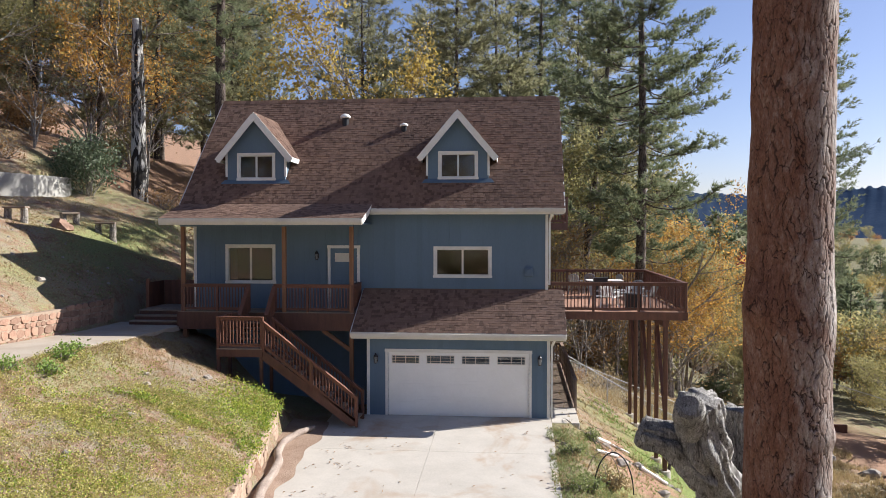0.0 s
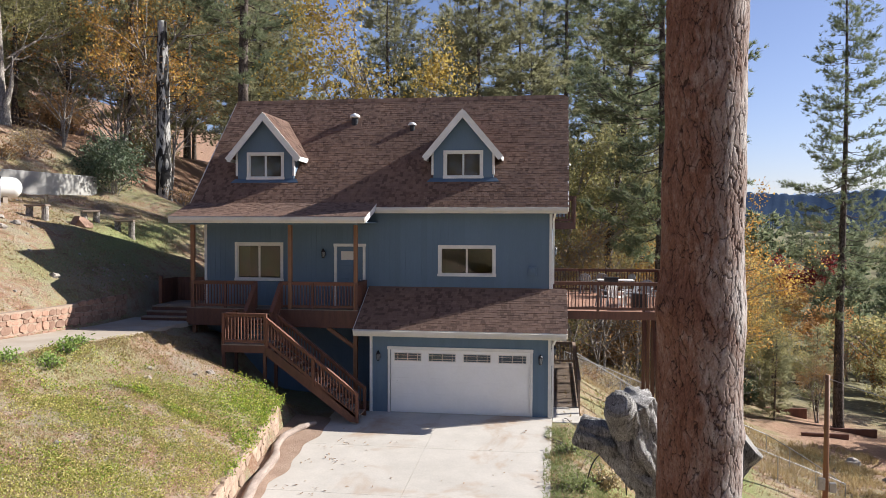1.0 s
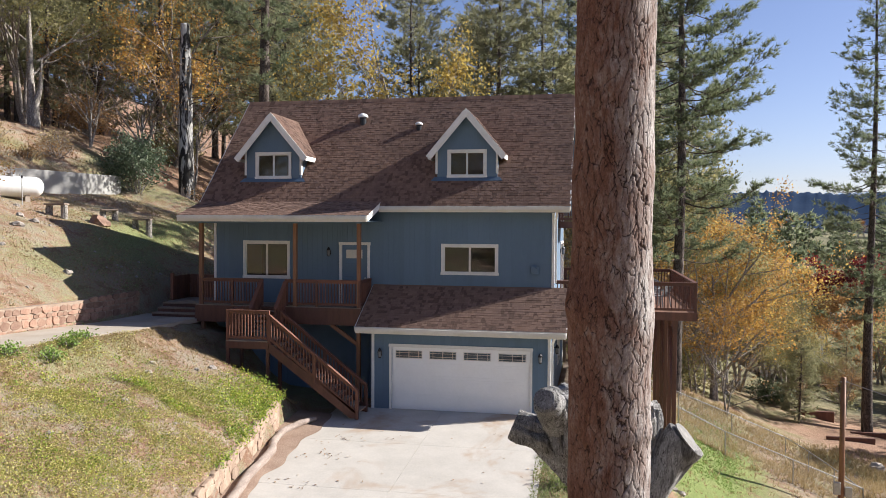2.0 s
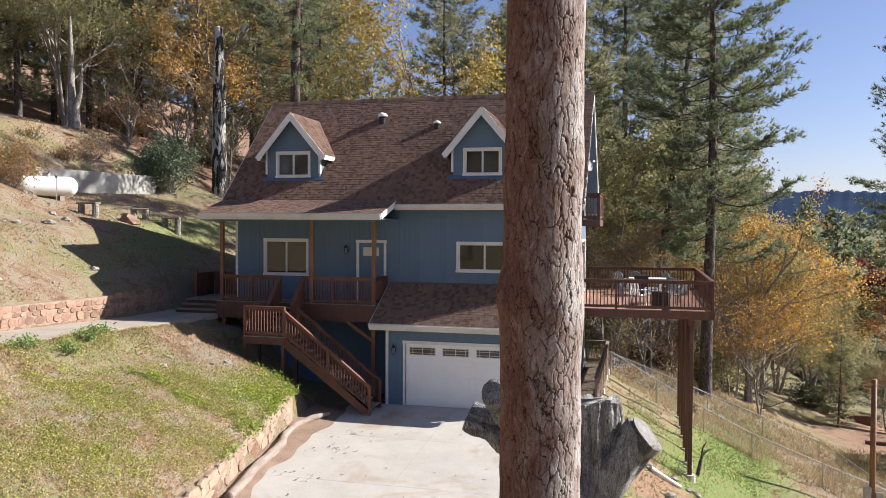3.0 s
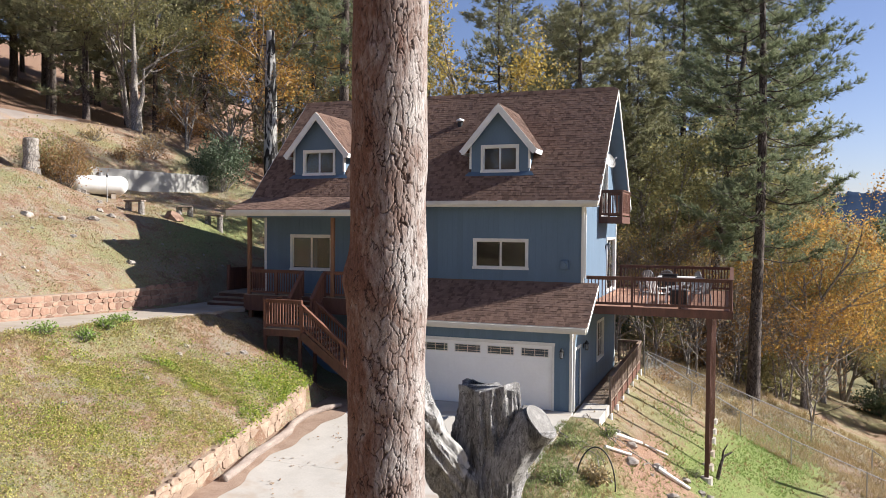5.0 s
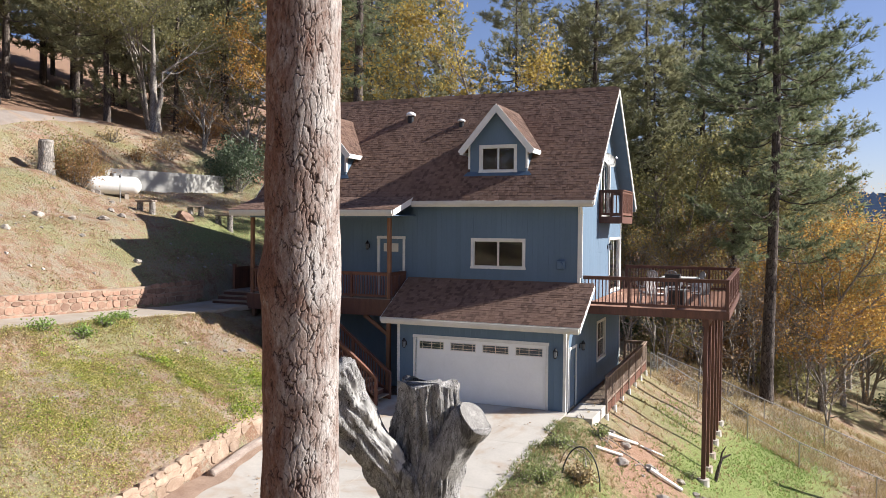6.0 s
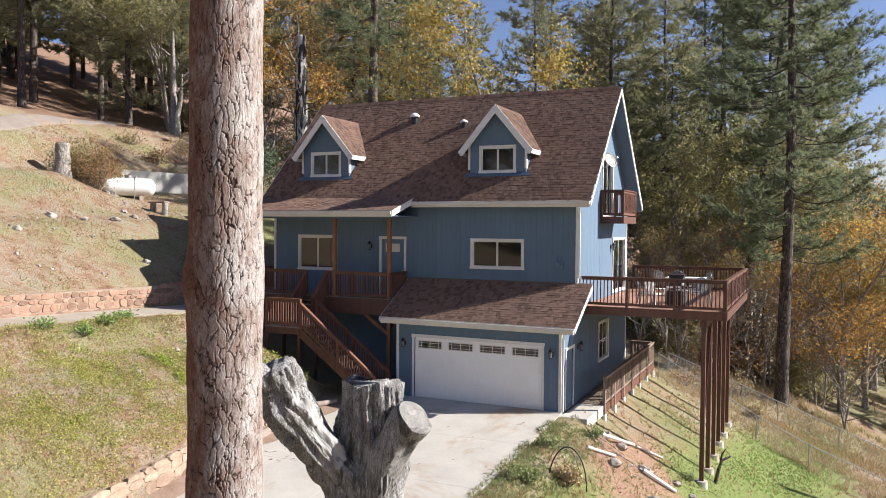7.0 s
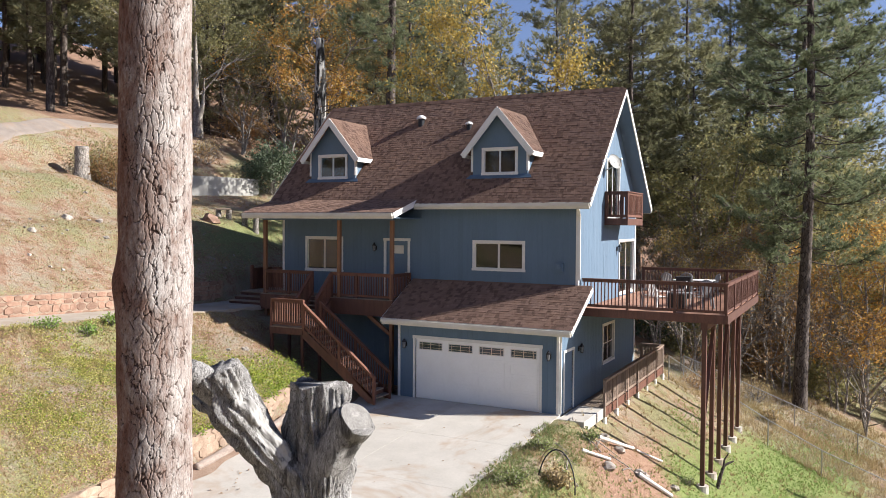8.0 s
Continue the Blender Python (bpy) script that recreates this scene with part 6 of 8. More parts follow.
def bark_trunk(cx, cy, z0, z1, dz, n, radius):
    """A trunk whose plated bark is modelled: long plates parted by branching cracks."""
    zs = np.arange(z0, z1, dz)
    # finer on the sides that face the camera
    k = int(n * 0.84)
    an = np.radians(np.concatenate([np.linspace(-195, 45, k, endpoint=False), np.linspace(45, 165, n - k, endpoint=False)]))
    v, crack = [], []
    for z in zs:
        r0 = radius(z)
        for a in an:
            ca, sa = math.cos(a), math.sin(a)
            q = Vector((ca * r0, sa * r0, z))
            w = noise.noise_vector(q * 3.0) * 0.045 + noise.noise_vector(q * 12.0) * 0.020 + noise.noise_vector(q * 36.0) * 0.008
            pq = Vector(((q.x + w.x) * 15.0, (q.y + w.y) * 15.0, (z + w.z * 2.5) * 3.3))
            d, _ = noise.voronoi(pq)
            e = d[1] - d[0]
            pq2 = Vector(((q.x + w.y) * 24.0, (q.y + w.x) * 24.0, (z + w.z * 2.0) * 7.0 + 31))
            d2, _ = noise.voronoi(pq2)
            e2 = d2[1] - d2[0]
            c = max(0.0, 1 - e / 0.075) * (0.70 + 0.35 * min(1.0, max(0.0, 0.5 + 1.4 * noise.noise(q * 5.5))))
            c2 = max(0.0, 1 - e2 / 0.06) * 0.42
            cc = min(1.0, max(c, c2))
            lump = 0.018 * noise.noise(q * 1.8) + 0.006 * noise.noise(q * 5.0)
            burl = 0.05 * math.exp(-((ca * r0 + 0.36) ** 2 + (sa * r0 + 0.20) ** 2) / 0.07 - (z - 5.72) ** 2 / 0.035) + 0.03 * math.exp(-((ca * r0 - 0.36) ** 2 + (sa * r0 + 0.2) ** 2) / 0.03 - (z - 4.45) ** 2 / 0.01)
            r = r0 + lump + burl - 0.018 * c ** 0.8 - 0.005 * c2 + 0.002 * noise.noise(Vector((q.x * 26, q.y * 26, q.z * 11)))
            v.append((cx + ca * r + 0.015 * math.sin(z * 0.6) + 0.012 * (z - 5.0), cy + sa * r, z))
            crack.append(cc)
    m = len(zs)
    i = np.arange(m * n).reshape(m, n)
    j = np.roll(i, -1, axis=1)
    f = np.stack([i[:-1], j[:-1], j[1:], i[1:]], -1).reshape(-1, 4)
    return np.array(v), f, np.array(crack, dtype=np.float32)


trunk_r = lambda z: 0.405 - 0.004 * (z - 6) + (0.012 * max(0, 4.2 - z)) + 0.02 * math.exp(-(z - 5.6) ** 2 / 0.3)
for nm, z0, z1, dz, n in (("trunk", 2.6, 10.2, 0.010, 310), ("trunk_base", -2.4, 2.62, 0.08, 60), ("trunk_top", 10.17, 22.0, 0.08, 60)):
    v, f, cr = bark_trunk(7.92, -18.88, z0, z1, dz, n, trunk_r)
    ob = raw(nm, v, f, M["bark"], big, "plated bark coloured pale grey on its sun side, red-brown on its shade side" if nm == "trunk" else "", smooth=True)
    at_ = ob.data.attributes.new("crack", "FLOAT", "POINT")
    at_.data.foreach_set("value", cr)
w = Wood()
for k in range(24):
    a = 2.4 * k
    z = 11.5 + k * 0.4
    L = 3.6 * (1 - (z - 11) / 16)
    w.limb([(7.92, -18.88, z), (7.92 + math.cos(a) * L * 0.5, -18.88 + math.sin(a) * L * 0.5, z - 0.1), (7.92 + math.cos(a) * L, -18.88 + math.sin(a) * L, z + 0.5)], [0.07, 0.05, 0.02], 5)
v, f = w.arrays()
raw("branchwork", v, f, M["bark_far"], big)
r_ = np.random.RandomState(9)
cs = np.array([(7.92 + math.cos(2.4 * k) * 3.6 * (1 - (0.4 * k + 0.5) / 16) * q, -18.88 + math.sin(2.4 * k) * 3.6 * (1 - (0.4 * k + 0.5) / 16) * q, 11.5 + k * 0.4 + 0.4 * q) for k in range(24) for q in (0.5, 0.65, 0.8, 0.9, 1.0)])
v, f = blades(r_, np.repeat(cs, 3, 0) + r_.normal(0, 0.25, (len(cs) * 3, 3)), np.tile([[0, 0, 0.5]], (len(cs) * 3, 1)), 12, 0.3, 0.03, 0.8)
raw("crown", v, f, M["needles"], big)


def snag_wood():
    """Silvered, charred wood: grey grain split by thin dark checks."""
    m, nt, b = mat_base("silvered_deadwood")
    v = coords(nt, "World", (11, 11, 2.4))
    n1 = noise_tex(nt, v, 1.0, 4.0, 0.65, 1.4)
    n2 = noise_tex(nt, v, 4.5, 5.0, 0.75, 0.6)
    n3 = noise_tex(nt, v, 0.40, 4.0, 0.65, 0.6)
    n4 = noise_tex(nt, coords(nt, "World"), 2.6, 4.0, 0.7, 0.5)
    f = maths(nt, "ADD", maths(nt, "MULTIPLY", n4, 0.45), maths(nt, "MULTIPLY", n2, 0.55))
    col = ramp(nt, f, [(0.34, (0.14, 0.128, 0.118)), (0.45, (0.28, 0.264, 0.248)), (0.55, (0.43, 0.41, 0.39)), (0.68, (0.64, 0.615, 0.585))])
    char = ramp(nt, n3, [(0.55, (0, 0, 0)), (0.63, (1, 1, 1))])
    col = mixc(nt, char, col, mixc(nt, 0.68, col, (0.03, 0.026, 0.023)))
    gap = maths(nt, "ABSOLUTE", maths(nt, "SUBTRACT", n1, 0.5))
    gap2 = maths(nt, "ABSOLUTE", maths(nt, "SUBTRACT", n2, 0.5))
    check = maths(nt, "MINIMUM", gap, maths(nt, "MULTIPLY", gap2, 1.6))
    col = mixc(nt, ramp(nt, check, [(0.003, (1, 1, 1)), (0.017, (0, 0, 0))]), col, (0.018, 0.015, 0.013))
    nt.links.new(col, b.inputs["Base Color"])
    b.inputs["Roughness"].default_value = 0.9
    b.inputs["Specular IOR Level"].default_value = 0.2
    bump(nt, b, maths(nt, "ADD", maths(nt, "MINIMUM", check, 0.05), maths(nt, "MULTIPLY", f, 0.25)), 0.10)
    return m


def cut_wood():
    m, nt, b = mat_base("cut_wood")
    v = coords(nt, "World")
    n1 = noise_tex(nt, v, 5.0, 5.0, 0.7, 0.6)
    n2 = noise_tex(nt, v, 40.0, 3.0, 0.6)
    f = maths(nt, "ADD", maths(nt, "MULTIPLY", n1, 0.6), maths(nt, "MULTIPLY", n2, 0.4))
    col = ramp(nt, f, [(0.3, (0.10, 0.09, 0.08)), (0.5, (0.19, 0.178, 0.162)), (0.7, (0.33, 0.31, 0.285))])
    nt.links.new(col, b.inputs["Base Color"])
    b.inputs["Roughness"].default_value = 0.9
    bump(nt, b, f, 0.02)
    return m


M["snag"] = snag_wood()
M["cut"] = cut_wood()
snag = thing("dead_tree_stump", (8.2, -16.2, -1.4), "huge charred silver-grey tree stump with sawn limbs", "tree stump")
v, f = gnarled([(8.30, -16.2, -1.8), (8.25, -16.2, 0.5), (8.22, -16.2, 2.2), (8.22, -16.15, 3.2), (8.24, -16.12, 4.06)], [0.85, 0.60, 0.47, 0.43, 0.41], 210, 200, 0.10, 0.16, 1.0)
v = np.array(v)
top = v[:, 2] > 3.85
v[top, 2] += 0.05 * np.sin(9 * v[top, 0]) + 0.04 * np.sin(14 * v[top, 1])
raw("bole", v, f, M["snag"], snag, smooth=True)
v, f = gnarled([(8.25, -16.2, 2.75), (8.55, -16.25, 3.15), (8.82, -16.28, 3.50), (8.98, -16.3, 3.68)], [0.34, 0.30, 0.27, 0.27], 40, 50, 0.08, 0.06, 5.0)
raw("sawn_limb", v, f, M["snag"], snag, smooth=True)
v, f = gnarled([(8.15, -16.25, 1.9), (7.96, -16.5, 2.8), (7.68, -16.85, 3.42), (7.46, -17.12, 3.92), (7.38, -17.28, 4.42)], [0.26, 0.29, 0.31, 0.31, 0.29], 110, 120, 0.17, 0.14, 7.0)
raw("fork_limb", v, f, M["snag"], snag, smooth=True)
# bare pale wood where the bark fell off the upper side of the fork
V_ = np.array(v)
ctr = V_.reshape(120, 110, 3).mean(1)
ids, keep = {}, []
for q in f[:-2]:
    c_ = V_[list(q)].mean(0)
    row = q[0] // 110
    o_ = c_ - ctr[row]
    o_ = o_ / np.linalg.norm(o_)
    facing = o_ @ np.array([0.72, -0.35, 0.60])
    if 38 < row < 108 and facing > 0.80 + 0.28 * noise.noise(Vector(c_) * 4.0) + 0.16 * noise.noise(Vector(c_) * 13.0):
        keep.append([ids.setdefault(i, len(ids)) for i in q])
vv = [None] * len(ids)
for i, k in ids.items():
    o_ = V_[i] - ctr[i // 110]
    vv[k] = V_[i] + o_ / np.linalg.norm(o_) * 0.006
M["bare_wood"] = surface("bare_wood", (0.25, 0.237, 0.22), (0.43, 0.413, 0.388), (8, 8, 2), 40, 0.85, relief=0.008, spots=(0.16, 0.15, 0.14), space="World")
raw("bare_wood", vv, keep, M["bare_wood"], snag, "smooth pale wood bared of its bark", smooth=True)
v, f = gnarled([(7.62, -16.85, 3.42), (7.15, -16.97, 3.80), (6.76, -16.95, 3.96)], [0.29, 0.25, 0.18], 90, 60, 0.15, 0.12, 9.0)
raw("broken_limb", v, f, M["snag"], snag, smooth=True)
v, f = gnarled([(7.33, -17.25, 4.05), (7.25, -17.5, 4.3), (7.2, -17.68, 4.42)], [0.2, 0.19, 0.17], 40, 30, 0.08, 0.06, 12.0)
raw("sawn_limb", v, f, M["snag"], snag, smooth=True)


def disc(c, d, r, name="saw_cut", wood="cut"):
    c, d = Vector(c), Vector(d).normalized()
    s = d.orthogonal().normalized()
    u = d.cross(s)
    bm = bmesh.new()
    prism(bm, [c + (s * math.cos(a) + u * math.sin(a)) * r * (1 + 0.06 * math.sin(3 * a + r * 40)) for a in (2 * math.pi * k / 28 for k in range(28))], d * 0.02)
    part(name, bm, M[wood], snag, "weathered saw cut")


disc((8.985, -16.30, 3.685), (0.62, -0.10, 0.5), 0.255)
disc((7.195, -17.69, 4.425), (-0.15, -0.8, 0.45), 0.12, wood="snag")

# concrete path up to the porch
ys_ = np.linspace(-16, 1.6, 60)
edge = -7.12 - 0.055 * np.clip(-3 - ys_, 0, 20) + 0.06 * np.sin(ys_ * 1.3) + 0.04 * np.sin(ys_ * 3.7)
zt = 2.95 + 0.035 * np.clip(-1 - ys_, 0, 12)
vs = np.concatenate([np.stack([np.full(60, -9.84), ys_, zt], -1), np.stack([edge, ys_, zt], -1), np.stack([edge, ys_, zt - 0.16], -1), np.stack([np.full(60, -9.84), ys_, zt - 0.16], -1)])
ii = np.arange(240).reshape(4, 60)
fs = []
for k in range(4):
    a, b = ii[k], ii[(k + 1) % 4]
    fs += [(a[i], b[i], b[i + 1], a[i + 1]) for i in range(59)]
tagged(raw("path", vs, fs, M["pathc"]), "pale concrete path leading to the porch steps", "path", kind="structure")

# wing wall behind the tank
bm = bmesh.new()
prism(bm, [(-20.2, 5.6, 7.0), (-20.0, 15.2, 7.0), (-20.0, 15.2, 9.35), (-20.2, 5.6, 9.22)], (0.22, 0, 0))
soften(bm, 0.02)
tagged(part("retaining_wall", bm, M["cwall"]), "plain grey concrete retaining wall on the slope", "wall", kind="structure")

# ---- things on the upper slope ----
tank = thing("propane_tank", (-18.1, 4.7, 7.5), "long white propane tank with a valve dome on the slope", "propane tank")
a, b = Vector((-19.25, 3.60, 0)), Vector((-17.55, 5.65, 0))
tz = float(ground(-18.4, 4.65)) + 0.55
ax = (b - a).normalized()
pts, rr = [], []
R = 0.47
for k in range(7):
    th = math.pi / 2 * (6 - k) / 6
    pts.append(a + ax * (R * 0.85 * (1 - math.sin(th))) + Vector((0, 0, tz)))
    rr.append(max(R * math.cos(th), 0.01))
tail = []
for k in range(7):
    th = math.pi / 2 * k / 6
    tail.append((b - ax * (R * 0.85 * (1 - math.sin(th))) + Vector((0, 0, tz)), max(R * math.cos(th), 0.01)))
bm = bmesh.new()
tube(bm, pts + [q for q, _ in tail], rr + [r for _, r in tail], 28)
part("shell", bm, M["white_metal"], tank, "white painted steel shell", smooth=True)
mid = (a + b) / 2 + Vector((0, 0, tz))
bm = bmesh.new()
tube(bm, [mid + Vector((0, 0, R * 0.9)), mid + Vector((0, 0, R + 0.13)), mid + Vector((0, 0, R + 0.18))], [0.17, 0.17, 0.08], 14)
part("valve_dome", bm, M["galv"], tank)
bm = bmesh.new()
tube(bm, [mid + ax * 0.35 + Vector((0, 0, R * 0.95)), mid + ax * 0.35 + Vector((0, 0, R + 0.12))], [0.05, 0.05], 10)
part("gauge", bm, M["galv"], tank)
for s in (-0.6, 0.6):
    bm = bmesh.new()
    c = mid + ax * s
    beam(bm, c + Vector((0, 0, -0.85)), c + Vector((0, 0, -0.40)), 0.20, 0.5, up=tuple(ax.cross(Vector((0, 0, 1)))))
    part("saddle", bm, M["concrete"], tank)
post = thing("marker_post", (-17.3, 4.0, 7.4), "thin grey steel post beside the tank", "post")
bm = bmesh.new()
pz = float(ground(-17.45, 4.1))
tube(bm, [(-17.45, 4.1, pz - 0.3), (-17.45, 4.1, pz + 1.25)], [0.022, 0.022], 8)
part("pole", bm, M["galv"], post)
bm = bmesh.new()
tube(bm, [(-17.45, 4.1, pz + 1.2), (-17.45, 4.1, pz + 1.32)], [0.045, 0.04], 8)
part("cap", bm, M["metal_dark"], post)


def log_round(bm, p, q, r, n=14, seed=0):
    rs = random.Random(seed)
    p, q = Vector(p), Vector(q)
    tube(bm, [p.lerp(q, f) + Vector((rs.uniform(-0.01, 0.01), rs.uniform(-0.01, 0.01), 0)) for f in (0, 0.3, 0.6, 0.85, 1)], [r * f for f in (1.12, 1.0, 0.98, 0.96, 0.94)], n)


def rustic_bench(x, y, turn, length, h, label, seed):
    t = thing("rustic_bench", (x, y, float(ground(x, y))), label, "bench", group="rough log benches")
    ca, sa = math.cos(turn), math.sin(turn)
    z = float(ground(x, y))
    for k, s in enumerate((-0.36, 0.36)):
        px, py = x + ca * length * s, y + sa * length * s
        bm = bmesh.new()
        log_round(bm, (px, py, float(ground(px, py)) - 0.15), (px, py, z + h), 0.15, 12, seed + k)
        part("log_leg", bm, M["bark_grey"], t, smooth=False)
    for k, o in enumerate((-0.13, 0.13)):
        bm = bmesh.new()
        c = Vector((x - sa * o, y + ca * o, z + h + 0.035))
        beam(bm, c - Vector((ca, sa, 0)) * length / 2, c + Vector((ca, sa, 0.02)) * length / 2, 0.24, 0.07)
        soften(bm, 0.01)
        part("plank", bm, M["wood_grey"], t)
    return t


rustic_bench(-13.35, 7.0, 0.35, 0.85, 0.55, "small weathered plank seat on two log legs", 1)
rustic_bench(-14.75, 6.5, 0.75, 0.75, 0.42, "low plank seat on split logs", 5)
rustic_bench(-15.45, 3.75, 0.2, 0.9, 0.5, "short broken plank bench on a stump", 9)

stub = thing("cut_stump", (-19.6, 1.6, 8.9), "short sawn tree stump with pale sunlit bark", "tree stump")
sz = float(ground(-19.6, 1.6))
v, f = gnarled([(-19.6, 1.6, sz - 0.3), (-19.6, 1.6, sz + 0.5), (-19.58, 1.6, sz + 1.55)], [0.44, 0.36, 0.33], 24, 24, 0.06, 0.05, 3.0)
raw("bole", v, f, M["bark_grey"], stub, smooth=True)
bm = bmesh.new()
tube(bm, [(-19.58, 1.6, sz + 1.54), (-19.58, 1.6, sz + 1.58)], [0.32, 0.31], 20)
part("saw_cut", bm, M["cut"], stub)


def rock(x, y, r, seed, sink=0.35, label="weathered fieldstone lying on the slope", mat="rock", flat=0.7):
    bm = bmesh.new()
    bmesh.ops.create_icosphere(bm, subdivisions=2, radius=r)
    for vv in bm.verts:
        q = vv.co.copy()
        f = 1 + 0.55 * noise.noise(q * (1.3 / r) + Vector((seed * 3.1, 0, 0))) + 0.2 * noise.noise(q * (3.5 / r) + Vector((0, seed, 0)))
        vv.co = Vector((q.x * f, q.y * f * 0.85, q.z * f * flat))
    z = float(ground(x, y)) + r * flat * (1 - 2 * sink)
    for vv in bm.verts:
        vv.co += Vector((x, y, z))
    return tagged(part("rock", bm, M[mat]), label, "rock", group="stones on the slope")


rock(-14.3, 5.1, 0.42, 2, label="orange-tinted boulder beside the benches", mat="stone")
rs = random.Random(11)
for k in range(80):
    x, y = rs.uniform(-19, -10.6), rs.uniform(-11, 4.0)
    rock(x, y, rs.uniform(0.04, 0.10) if k % 5 else rs.uniform(0.12, 0.24), k, 0.48, label="small pale stone on the dry slope")
for k in range(16):
    rock(rs.uniform(-7, -3), rs.uniform(-14, -1), rs.uniform(0.05, 0.13), 60 + k, label="small pale stone among groundcover")
for k in range(22):
    rock(rs.uniform(6.7, 11.5), rs.uniform(-5.5, 1.2), rs.uniform(0.07, 0.22), 90 + k, label="grey rubble stone on red soil")

# half-burnt snag behind the house
def charred():
    m, nt, b = mat_base("charred_snag")
    v = coords(nt, "World", (2.2, 2.2, 0.55))
    n1 = noise_tex(nt, v, 1.0, 5.0, 0.65, 1.2)
    n2 = noise_tex(nt, v, 9.0, 4.0, 0.7)
    col = ramp(nt, n1, [(0.495, (0.022, 0.019, 0.017)), (0.55, (0.42, 0.40, 0.37)), (0.75, (0.62, 0.60, 0.56))])
    col = mixc(nt, 1.0, col, ramp(nt, n2, [(0.3, (0.7, 0.7, 0.7)), (0.7, (1.2, 1.2, 1.2))]), "MULTIPLY")
    nt.links.new(col, b.inputs["Base Color"])
    b.inputs["Roughness"].default_value = 0.9
    bump(nt, b, n2, 0.05)
    return m


M["charred"] = charred()
sn = thing("standing_snag", (-17.8, 19.2, 7.6), "tall dead tree trunk, white wood with black burnt patches", "dead tree")
gz = float(ground(-17.8, 19.2))
v, f = gnarled([(-17.75, 19.2, gz - 0.5), (-17.8, 19.2, gz + 4), (-17.82, 19.2, gz + 8), (-17.85, 19.2, 19.2)], [0.50, 0.42, 0.38, 0.27], 22, 90, 0.05, 0.05, 2.0)
raw("trunk", v, f, M["charred"], sn, smooth=True)
w = Wood()
rs = random.Random(5)
for k in range(13):
    z = rs.uniform(gz + 4.5, 18.6)
    an = rs.uniform(0, 6.28)
    L = rs.uniform(0.5, 2.0)
    d = np.array([math.cos(an), math.sin(an), rs.uniform(-0.25, 0.25)])
    c = np.array([-17.82, 19.2, z])
    w.limb([c, c + d * L * 0.5, c + d * L + np.array([0, 0, -0.1])], [0.05, 0.035, 0.012], 5)
v, f = w.arrays()
tagged(raw("branchwork", v, f, M["bark_far"], sn), kind="stuff")
# forked pale trunk further left
fk = thing("forked_dead_tree", (-27.0, 17.0, 12.5), "pale forked dead tree at the wood's edge", "dead tree")
gz = float(ground(-27.0, 17.0))
for k, (dx, dy, top, r) in enumerate(((-0.25, 0, 3.4, 0.16), (0.4, 0.1, 4.2, 0.13), (-0.5, 0.3, 10.5, 0.15))):
    v, f = gnarled([(-27.0, 17.0, gz - 0.4), (-27.0 + dx * 0.3, 17.0, gz + 1.4), (-27.0 + dx, 17.0 + dy, gz + top * 0.55), (-27.0 + dx * 1.3, 17.0 + dy, gz + top)], [0.40, 0.24, r, r * 0.35], 16, 40, 0.08, 0.06, 4.0 + k)
    raw("stem", v, f, M["bark_grey"], fk, smooth=True)


# ---- shrubs and ground plants ----
def shrub(name, x, y, r, h, label, leaf, seed, n=900, size=0.14, twig="bark_grey", category="shrub"):
    rs = np.random.RandomState(seed)
    z = float(ground(x, y))
    t = thing(name, (x, y, z), label, category)
    w = Wood()
    tips = []
    for k in range(26):
        a = rs.uniform(0, 6.28)
        rr = r * rs.uniform(0.2, 1.0)
        e = np.array([x + rr * math.cos(a), y + rr * math.sin(a), z + h * rs.uniform(0.45, 1.0) * (1.1 - 0.45 * rr / r)])
        b = np.array([x + 0.15 * rr * math.cos(a), y + 0.15 * rr * math.sin(a), z - 0.1])
        m = (b + e) / 2 + rs.normal(0, 0.08 * h, 3)
        w.limb([b, m, e], [0.03, 0.018, 0.006], 4)
        for q in (0.5, 0.7, 0.85, 1.0):
            tips.append(m + (e - m) * (2 * q - 1) if q > 0.5 else m)
            tips.append(tips[-1] + rs.normal(0, 0.18 * r, 3) * [1, 1, 0.7])
    v, f = w.arrays()
    tagged(raw("branchwork", v, f, M[twig], t), kind="stuff")
    v, f = leaves(rs, np.array(tips), max(1, n // len(tips)), size, 0.16 * r)
    v[:, 2] = np.maximum(v[:, 2], z - 0.05)
    raw("foliage", v, f, M[leaf], t)
    return t


shrub("evergreen_shrub", -19.0, 15.6, 1.9, 3.4, "dense dark green shrub at the concrete wall", "shrub", 3, 4200, 0.17)
shrub("evergreen_shrub", -20.4, 17.2, 1.5, 2.6, "grey-green bush behind the concrete wall", "shrub", 4, 2600, 0.17)
shrub("rusty_shrub", -18.9, 3.0, 1.5, 2.6, "rusty orange and olive shrub near the stump", "brownleaf", 5, 4200, 0.10)
shrub("rusty_shrub", -20.1, 3.0, 1.4, 2.8, "olive and yellow shrub behind the stump", "olive", 15, 3600, 0.10)
shrub("rusty_shrub", -19.6, 4.3, 1.1, 2.2, "thinning olive shrub near the tank", "mixleaf", 6, 2200, 0.10)
